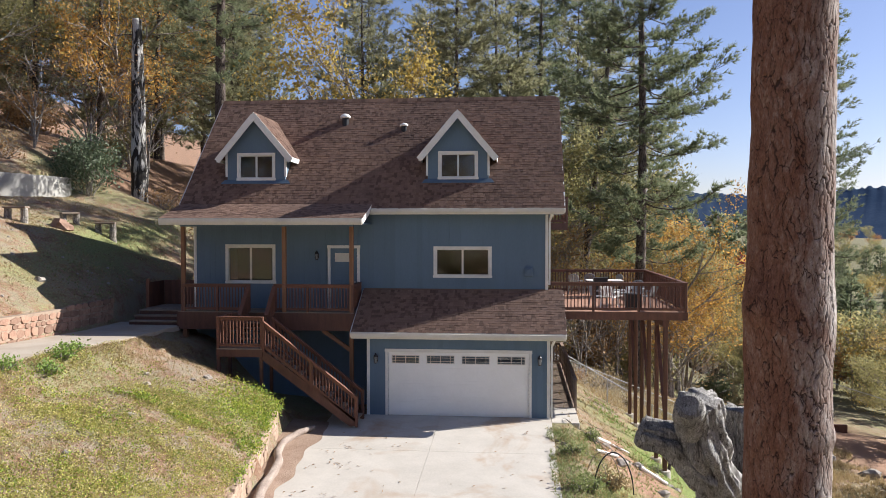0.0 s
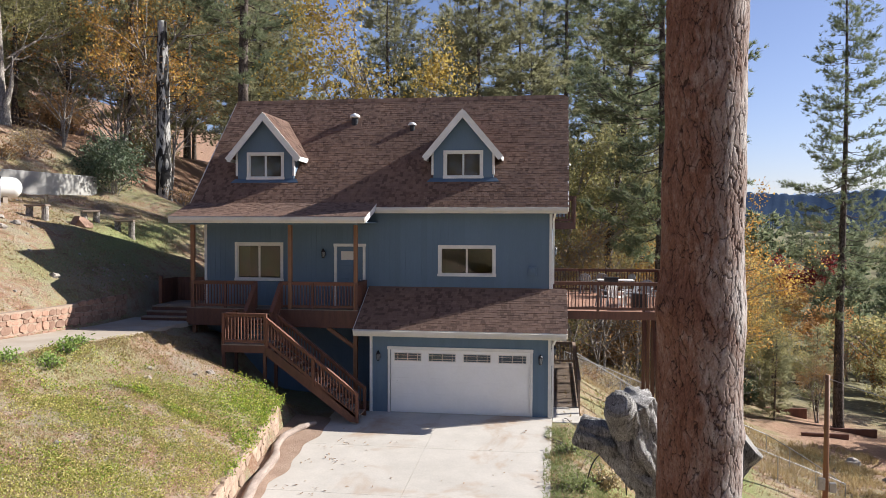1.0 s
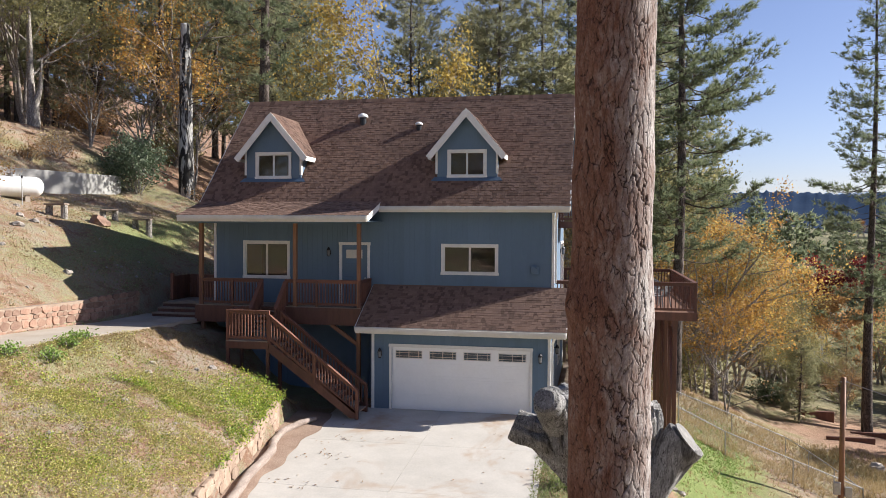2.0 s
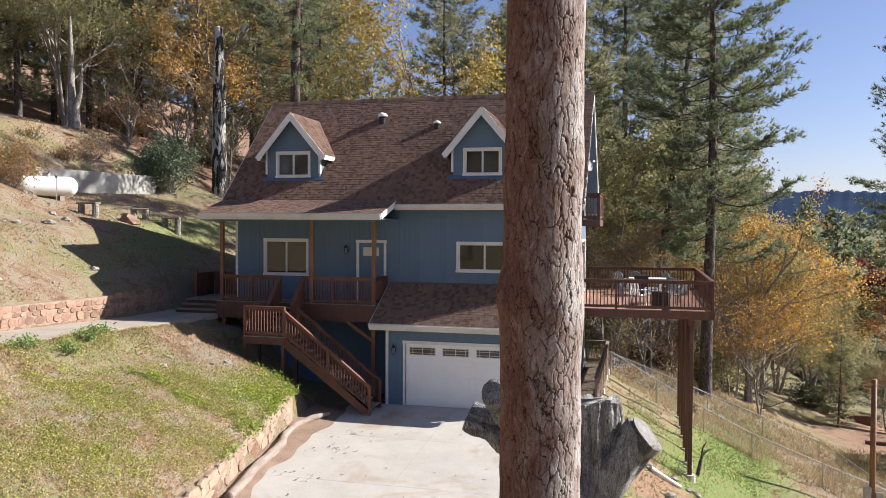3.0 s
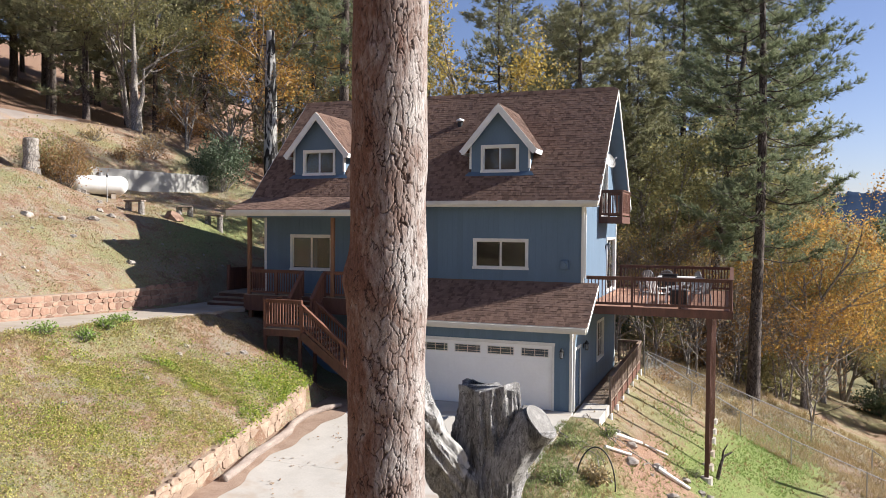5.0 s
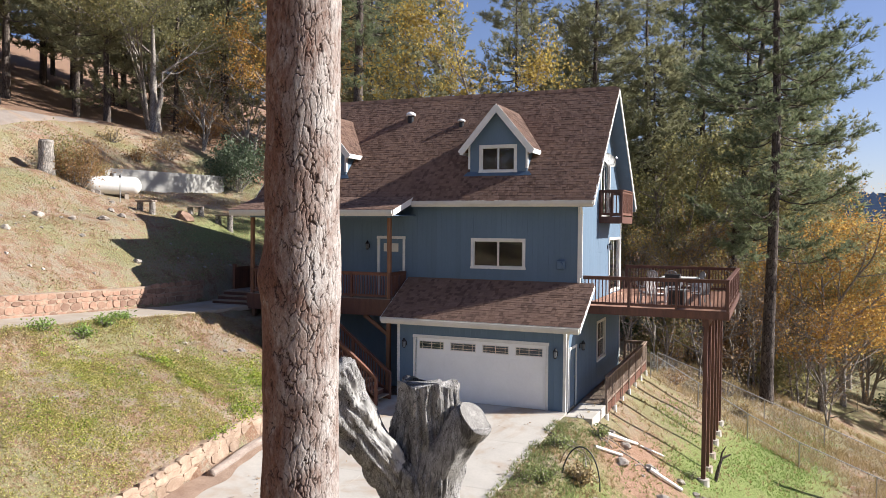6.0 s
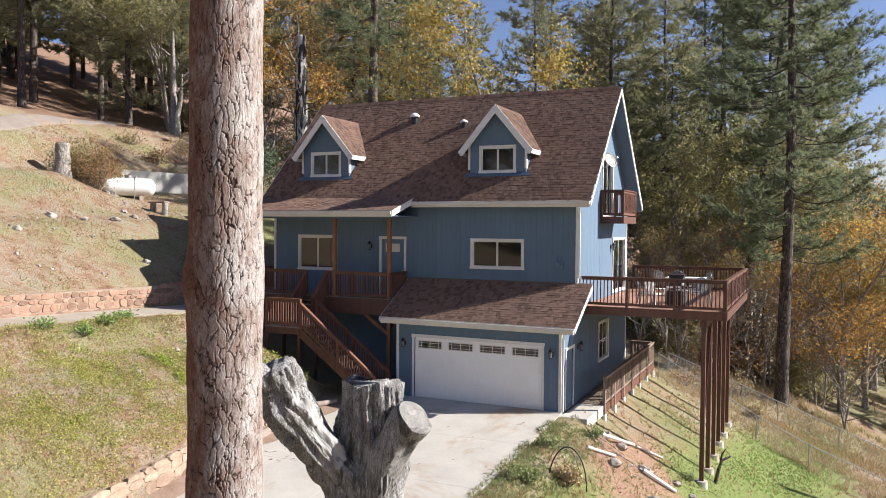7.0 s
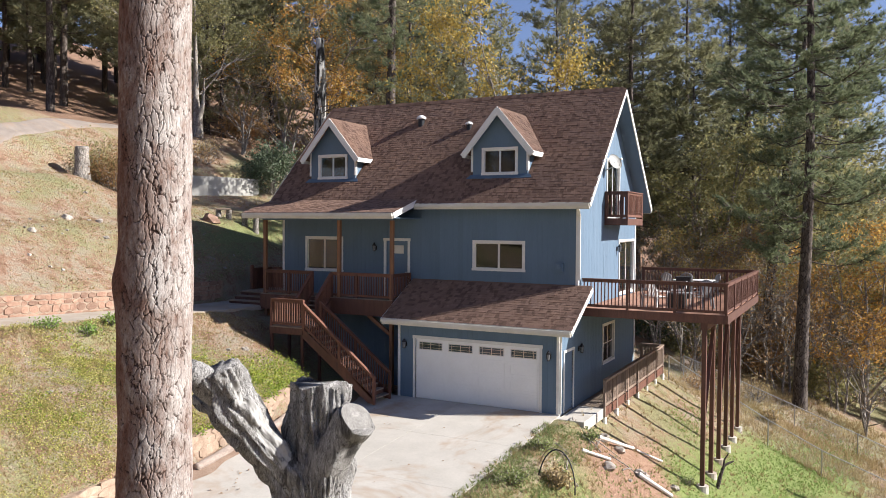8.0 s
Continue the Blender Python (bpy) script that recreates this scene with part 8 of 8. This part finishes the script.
pipe(gp(7.75, -1.8), gp(8.44, -1.25), 0.05, "short white plastic pipe on the slope")
pipe(gp(9.28, -0.8, 0.12), gp(10.18, -0.4), 0.06, "white plastic pipe with an open black end")
hoop = thing("hose_arch", (7.9, -4.7, -0.8), "black hose bent into an arch over dry weeds", "hose")
bm = bmesh.new()
hz = float(ground(7.9, -4.7))
tube(bm, [(7.35 + 0.55 * (1 - math.cos(a)), -4.8 + 0.1 * math.sin(a), hz - 0.05 + 1.15 * math.sin(a)) for a in np.linspace(0, math.pi, 18)], [0.02] * 18, 8)
part("hose", bm, M["black"], hoop, smooth=True)
bm = bmesh.new()
tube(bm, [(7.15 + 0.5 * (1 - math.cos(a)), -4.35 + 0.05 * math.sin(a), hz - 0.05 + 1.05 * math.sin(a)) for a in np.linspace(0, math.pi, 18)], [0.012] * 18, 6)
part("wire", bm, M["wood_grey"], hoop)
shrub("weed_clump", 7.85, -4.6, 0.5, 0.6, "dry weeds under the arched hose", "drygrass", 81, 700, 0.10)
shrub("weed_clump", 7.6, -0.9, 0.35, 0.35, "green weed clump by the concrete step", "grass", 82, 500, 0.09)
shrub("weed_clump", 7.1, -6.0, 0.6, 0.35, "green weeds beside the drive", "grass", 83, 900, 0.09)
shrub("weed_clump", 6.9, -3.4, 0.45, 0.3, "green weeds beside the drive", "grass", 84, 600, 0.09)
shrub("weed_clump", 10.2, 2.0, 0.25, 0.3, "small green weed by the post footing", "grass", 85, 300, 0.08)
for k in range(14):
    r_ = random.Random(200 + k)
    x, y = r_.uniform(6.7, 9.5), r_.uniform(-4.0, 0.2)
    a = r_.uniform(0, 3.14)
    L = r_.uniform(0.4, 1.3)
    p, q = Vector(gp(x, y, 0.05)), Vector(gp(x + L * math.cos(a), y + L * math.sin(a), 0.07))
    bm = bmesh.new()
    tube(bm, [p, p.lerp(q, 0.5) + Vector((0, 0, 0.04)), q], [0.022, 0.018, 0.010], 6)
    tagged(part("fallen_branch", bm, M["bark_grey"]), "broken grey branch lying on rubble", "branch", group="fallen branches")
# twisted root beside the first posts
rt = thing("twisted_root", (11.0, 3.6, -2.9), "dark twisted dead branch leaning by the posts", "branch")
g = float(ground(11.0, 3.6))
v, f = gnarled([(10.95, 3.5, g - 0.1), (11.05, 3.6, g + 0.45), (11.15, 3.75, g + 0.8), (11.45, 3.9, g + 0.95)], [0.07, 0.06, 0.05, 0.03], 10, 24, 0.1, 0.1, 2.0)
raw("stem", v, f, M["bark_far"], rt, smooth=True)
v, f = gnarled([(11.13, 3.72, g + 0.75), (11.15, 3.75, g + 1.0), (11.3, 3.8, g + 1.25)], [0.04, 0.03, 0.012], 8, 14, 0.1, 0.1, 4.0)
raw("branch", v, f, M["bark_far"], rt, smooth=True)

# ---- side steps at the porch end ----
ss = thing("side_steps", (-8.1, 1.6, 2.95), "dark timber steps and fence at the porch end", "steps")
for k in range(3):
    bm = bmesh.new()
    box(bm, -9.1 + 0.05 * k, -7.14, 0.75 + 0.32 * k, 1.12 + 0.32 * k, 2.95 + 0.17 * k + 0.10, 2.95 + 0.17 * k + 0.15)
    part("tread", bm, M["wood_grey"], ss)
    bm = bmesh.new()
    box(bm, -9.1 + 0.05 * k, -7.14, 0.79 + 0.32 * k, 0.83 + 0.32 * k, 2.90, 2.95 + 0.17 * k + 0.10)
    part("riser", bm, M["wood_dark"], ss)
bm = bmesh.new()
box(bm, -9.0, -7.14, 1.75, 3.6, 3.30, 3.46)
part("platform", bm, M["wood_grey"], ss)
for k in range(13):
    x = -9.0 + k * 0.148
    bm = bmesh.new()
    box(bm, x, x + 0.14, 3.55, 3.58, 3.3, 4.42)
    part("fence_board", bm, M["wood_rail"], ss)
for k in range(8):
    y = 2.3 + k * 0.155
    bm = bmesh.new()
    box(bm, -9.03, -9.0, y, y + 0.145, 3.3, 4.42)
    part("fence_board", bm, M["wood_rail"], ss)
bm = bmesh.new()
box(bm, -9.1, -8.98, 2.15, 2.27, 2.9, 4.55)
part("post", bm, M["wood_rail"], ss)

# ---- deck furniture ----
DFZ = FLOOR - 0.06


def patio_chair(label, mat):
    """A moulded garden chair at the origin, facing +y: seat, legs, slatted back, arms."""
    t = thing("patio_chair", (0, 0, 0), label, "chair", group="chairs on the deck")
    bm = bmesh.new()
    box(bm, -0.24, 0.24, -0.22, 0.24, 0.40, 0.43)
    soften(bm, 0.012)
    part("seat", bm, mat, t)
    for x in (-0.23, 0.23):
        for y, tilt in ((-0.24, -0.05), (0.22, 0.03)):
            bm = bmesh.new()
            beam(bm, (x * 1.12, y + tilt, 0.0), (x, y, 0.42), 0.04, 0.04)
            part("leg", bm, mat, t)
        bm = bmesh.new()
        beam(bm, (x * 1.15, -0.26, 0.64), (x * 1.15, 0.22, 0.62), 0.06, 0.03)
        part("armrest", bm, mat, t)
        bm = bmesh.new()
        beam(bm, (x * 1.13, 0.2, 0.42), (x * 1.15, 0.21, 0.61), 0.04, 0.04)
        part("arm_post", bm, mat, t)
    for k in range(6):
        x = -0.20 + k * 0.08
        bm = bmesh.new()
        h = 0.92 - 0.9 * (x * x)
        beam(bm, (x, -0.22, 0.42), (x * 1.05, -0.36, h), 0.06, 0.02, up=(0, 1, 0.2))
        part("back_slat", bm, mat, t)
    bm = bmesh.new()
    tube(bm, [(0.255 * math.sin(a), -0.36 - 0.02 * math.cos(a), 0.72 + 0.22 * math.cos(a)) for a in np.linspace(-1.6, 1.6, 12)], [0.022] * 12, 6)
    part("back_rim", bm, mat, t)
    return t


M["grey_plastic"] = surface("grey_plastic", (0.16, 0.16, 0.165), (0.24, 0.24, 0.245), (5, 5, 5), 30, 0.5, relief=0.0)
ch_w = patio_chair("white moulded plastic garden chair on the deck", M["white_metal"])
ch_w.matrix_basis = pose(8.75, 3.75, DFZ, 0, 0, -35)
copy_thing(ch_w, pose(9.25, 4.45, DFZ, 0, 0, 100))
ch_g = patio_chair("dark grey garden chair beside the deck railing", M["grey_plastic"])
ch_g.matrix_basis = pose(10.25, 4.3, DFZ, 0, 0, 50)
for x, y, a in ((8.35, 4.1, -70), (10.0, 5.4, 160), (7.9, 10.2, -20), (8.5, 10.6, 10), (9.6, 9.9, 120)):
    copy_thing(ch_g, pose(x, y, DFZ, 0, 0, a))


def patio_table(name, x0, x1, y0, y1, h, label, mat, legmat):
    t = thing(name, ((x0 + x1) / 2, (y0 + y1) / 2, DFZ), label, "table")
    bm = bmesh.new()
    box(bm, x0, x1, y0, y1, DFZ + h - 0.04, DFZ + h)
    soften(bm, 0.012)
    part("tabletop", bm, mat, t)
    for x in (x0 + 0.06, x1 - 0.06):
        for y in (y0 + 0.06, y1 - 0.06):
            bm = bmesh.new()
            tube(bm, [(x, y, DFZ), (x, y, DFZ + h - 0.04)], [0.025, 0.025], 8)
            part("leg", bm, legmat, t)
    return t


patio_table("patio_table", 8.3, 9.9, 8.6, 9.5, 0.74, "pale-topped rectangular patio table", M["trim"], M["metal_dark"])
patio_table("side_table", 9.15, 9.75, 4.75, 5.35, 0.50, "small grey slatted side table on the deck", M["grey_plastic"], M["grey_plastic"])
gr = thing("barbecue_grill", (9.55, 3.3, DFZ), "black covered barbecue box by the railing", "grill")
bm = bmesh.new()
box(bm, 9.25, 9.85, 2.95, 3.40, DFZ + 0.08, DFZ + 0.62)
soften(bm, 0.03)
part("firebox", bm, M["black"], gr)
for x in (9.30, 9.80):
    for y in (3.0, 3.35):
        bm = bmesh.new()
        tube(bm, [(x, y, DFZ), (x, y, DFZ + 0.1)], [0.025, 0.025], 8)
        part("leg", bm, M["metal_dark"], gr)
bx = thing("storage_box", (8.9, 7.6, DFZ), "dark plastic box standing before the table", "box")
bm = bmesh.new()
box(bm, 8.55, 9.15, 8.0, 8.45, DFZ, DFZ + 0.85)
soften(bm, 0.02)
part("body", bm, M["black"], bx)
bm = bmesh.new()
box(bm, 8.53, 9.17, 7.98, 8.47, DFZ + 0.85, DFZ + 0.90)
part("lid", bm, M["black"], bx)

# ---- roof shingles ----
def shingle_tab(w, d, t=0.014):
    """One tab: a thin wedge, thick at its lower edge."""
    return np.array([(0, 0, 0), (w, 0, 0), (w, d, 0), (0, d, 0), (0, 0, t), (w, 0, t), (w, d, 0.004), (0, d, 0.004)]), [(0, 1, 5, 4), (1, 2, 6, 5), (3, 0, 4, 7), (4, 5, 6, 7)]


def shingle_field(name, parent, origin, u, v, width, length, keep=lambda a, b: True, seed=0, apart=0, course=0.142):
    """Courses of tabs on a slope. origin: lower corner; u along the eave; v up the slope. The first tabs are parts, the rest one joined part."""
    rs = random.Random(seed)
    origin, u, v = Vector(origin), Vector(u).normalized(), Vector(v).normalized()
    n = u.cross(v).normalized()
    if n.z < 0:
        n = -n
    rot = Matrix((u, v, n)).transposed().to_4x4()
    widths = (0.08, 0.11, 0.14, 0.18)
    shared = {}
    verts, faces = [], []
    count = 0
    for r in range(int(length / course)):
        b = r * course
        a = -rs.uniform(0, 0.2)
        while a < width:
            w = rs.choice(widths)
            lo, hi = max(a, 0), min(a + w, width)
            if hi - lo > 0.03 and keep((lo + hi) / 2, b + course / 2):
                lift = rs.choice((0.0, 0.002, 0.004)) + rs.uniform(0, 0.001)
                full = hi - lo > w - 1e-4
                base = origin + u * (lo + 0.003) + v * (b + rs.uniform(-0.006, 0.006)) + n * (0.004 + lift)
                if full and count < apart:
                    key = (w, lift > 0.003)
                    if key not in shared:
                        sv, sf = shingle_tab(w - 0.006, course + 0.05, 0.008 + (0.003 if key[1] else 0))
                        me = bpy.data.meshes.new("shingle")
                        me.from_pydata([tuple(map(float, q)) for q in sv], [], sf)
                        me.materials.append(M["shingle"])
                        shared[key] = me
                    ob = new("shingle", shared[key])
                    child(ob, parent)
                    ob.matrix_basis = Matrix.Translation(base) @ rot
                    count += 1
                else:
                    sv, sf = shingle_tab(hi - lo - 0.006, course + 0.05, 0.008 + lift)
                    k = len(verts)
                    verts += [base + u * q[0] + v * q[1] + n * q[2] for q in sv]
                    faces += [tuple(k + i for i in g) for g in sf]
            a += w
    ob = raw(name, verts, faces, M["shingle"], parent, "overlapping brown asphalt shingles")
    return tagged(ob, kind="stuff")


def under_dormer(a, b):
    x = RX0 + a
    y = EAVE_Y + b / math.hypot(1, SLOPE)
    z = main_roof(y)
    if y < 2.40:
        return not (x < PX1 - 0.02 and y < PK_Y)
    return not any(abs(x - c) < 1.18 and z < 10.85 - 1.19 * abs(x - c) for c in (2.97, -4.80))


shingle_field("shingle_field", roof_front, (RX0, EAVE_Y - 0.03, EAVE_Z - 0.03), (1, 0, 0), (0, 1, SLOPE), RX1 - RX0 + 0.05, (RIDGE_Y - EAVE_Y) * math.hypot(1, SLOPE), under_dormer, 1)
shingle_field("shingle_field", roof_porch, (RX0, PE_Y - 0.03, PE_Z - 0.01), (1, 0, 0), (0, 1, PSLOPE), PX1 - RX0 + 0.05, (PK_Y - PE_Y + 0.05) * math.hypot(1, PSLOPE), seed=2)
shingle_field("shingle_field", roof_garage, (GX0, GEAVE_Y - 0.03, GEAVE_Z - 0.015), (1, 0, 0), (0, 1, GSLOPE), GX1 - GX0 + 0.05, (YF - GEAVE_Y) * math.hypot(1, GSLOPE), seed=3, apart=290)
for cx in (2.97, -4.80):
    for s in (-1, 1):
        za, ze, ho, yf = 10.93, 9.22, 1.44, 2.17
        yer = RIDGE_Y - (RIDGE_Z - ze) / SLOPE
        yr = RIDGE_Y - (RIDGE_Z - za) / SLOPE
        L = math.hypot(ho, za - ze)
        o = (cx + s * ho, yf, ze)
        shingle_field("dormer_shingle_field", roof_front, o, (0, 1, 0), (-s * ho, 0, za - ze), yr - yf, L, lambda a, b, q=(yer - yf), w=(yr - yf), l=L: a < q + (w - q) * b / l + 0.04, seed=int(5 + cx + s))
# ridge caps
for k in range(int((RX1 - RX0) / 0.2)):
    bm = bmesh.new()
    x = RX0 + k * 0.2
    dz = 0.012 + 0.006 * (k % 2)
    prism(bm, [(x, RIDGE_Y - 0.15, RIDGE_Z - 0.15 * SLOPE + dz + 0.02), (x, RIDGE_Y, RIDGE_Z + dz + 0.035), (x, RIDGE_Y + 0.15, RIDGE_Z - 0.15 * SLOPE + dz + 0.02), (x, RIDGE_Y, RIDGE_Z + dz + 0.015)], (0.215, 0, 0.006))
    part("ridge_cap", bm, M["shingle"], roof_front)


# ---- stone walls ----
def stone_wall(name, line, base, top, normal, label, seed, row=0.21, wmin=0.22, wmax=0.55, thick=0.30, stone="stone", core="mortar"):
    """A mortared rubble wall along a line (function of metres along), with each stone a part."""
    rs = random.Random(seed)
    p0, p1 = Vector(line[0]), Vector(line[1])
    d = (p1 - p0)
    length = d.length
    d.normalize()
    n = Vector(normal)
    w = thing(name, (p0 + p1) / 2, label, "stone wall", kind="structure")
    vs, fs = [], []
    m = 40
    for i in range(m + 1):
        s = length * i / m
        c = p0 + d * s
        zb, zt = base(c.x, c.y), top(c.x, c.y)
        for off, z in ((0.0, zb - 0.3), (0.0, zt - 0.03), (-thick, zt - 0.03), (-thick, zb - 0.3)):
            vs.append((c.x + n.x * off, c.y + n.y * off, z))
    for i in range(m):
        for k in range(4):
            j = (k + 1) % 4
            fs.append((i * 4 + k, i * 4 + j, (i + 1) * 4 + j, (i + 1) * 4 + k))
    fs += [(0, 1, 2, 3), tuple(m * 4 + k for k in (3, 2, 1, 0))]
    raw("mortar_core", vs, fs, M[core], w, "pale sandy mortar")
    s_rows = 0
    z_off = -0.05
    r = 0
    while z_off < 1.3:
        rh = row * rs.uniform(0.75, 1.3)
        s = rs.uniform(-0.2, 0)
        while s < length:
            sw = rs.uniform(wmin, wmax)
            c = p0 + d * min(max(s + sw / 2, 0), length)
            zb, zt = base(c.x, c.y) + z_off, top(c.x, c.y)
            if zb + rh * 0.55 < zt and s + sw < length + 0.1:
                h = min(rh, zt - zb + 0.05)
                k = rs.randint(6, 8)
                poly = []
                for q in range(k):
                    a = 2 * math.pi * (q + 0.5) / k + rs.uniform(-0.15, 0.15)
                    ca, sa = math.cos(a), math.sin(a)
                    f = 1 / max(abs(ca), abs(sa)) * 0.5
                    f = 0.88 * f + 0.12 * 0.56
                    poly.append((ca * f * (sw - 0.015) * 1.06 * rs.uniform(0.84, 1.06), sa * f * (h - 0.014) * 1.06 * rs.uniform(0.84, 1.06)))
                pr = rs.uniform(0.008, 0.05)
                rings = []
                bm = bmesh.new()
                for sc, o in ((1.0, -0.05), (1.0, pr * 0.6), (0.92, pr)):
                    rings.append([bm.verts.new(c + d * (a * sc) + n * (o + rs.uniform(-0.004, 0.004)) + Vector((0, 0, zb + h / 2 + b * sc - c.z))) for a, b in poly])
                for A, B in zip(rings, rings[1:]):
                    for q in range(k):
                        bm.faces.new((A[q], A[(q + 1) % k], B[(q + 1) % k], B[q]))
                bm.faces.new(rings[-1])
                bm.faces.new(rings[0][::-1])
                part("stone", bm, M[stone], w)
            s += sw
        z_off += rh
        r += 1
    return w


stone_wall("upper_stone_wall", ((-9.86, -13.0, 0), (-9.95, 1.3, 0)), lambda x, y: 2.9 + 0.035 * min(max(-1 - y, 0), 12), lambda x, y: 3.85 + 0.02 * min(max(-3 - y, 0), 9), (1, 0, 0), "mortared rubble wall of reddish and tan stones", 3)
stone_wall("drive_stone_wall", ((float(wall_x(-14.5)), -14.5, 0), (float(wall_x(-2.75)), -2.75, 0)), lambda x, y: float(drive_z(y)) - 0.10, lambda x, y: float(wall_top(y)), (0.99, 0.137, 0), "low rough rubble retaining wall beside the drive", 8, row=0.27, wmin=0.30, wmax=0.80, stone="stone_tan", core="stone_tan")
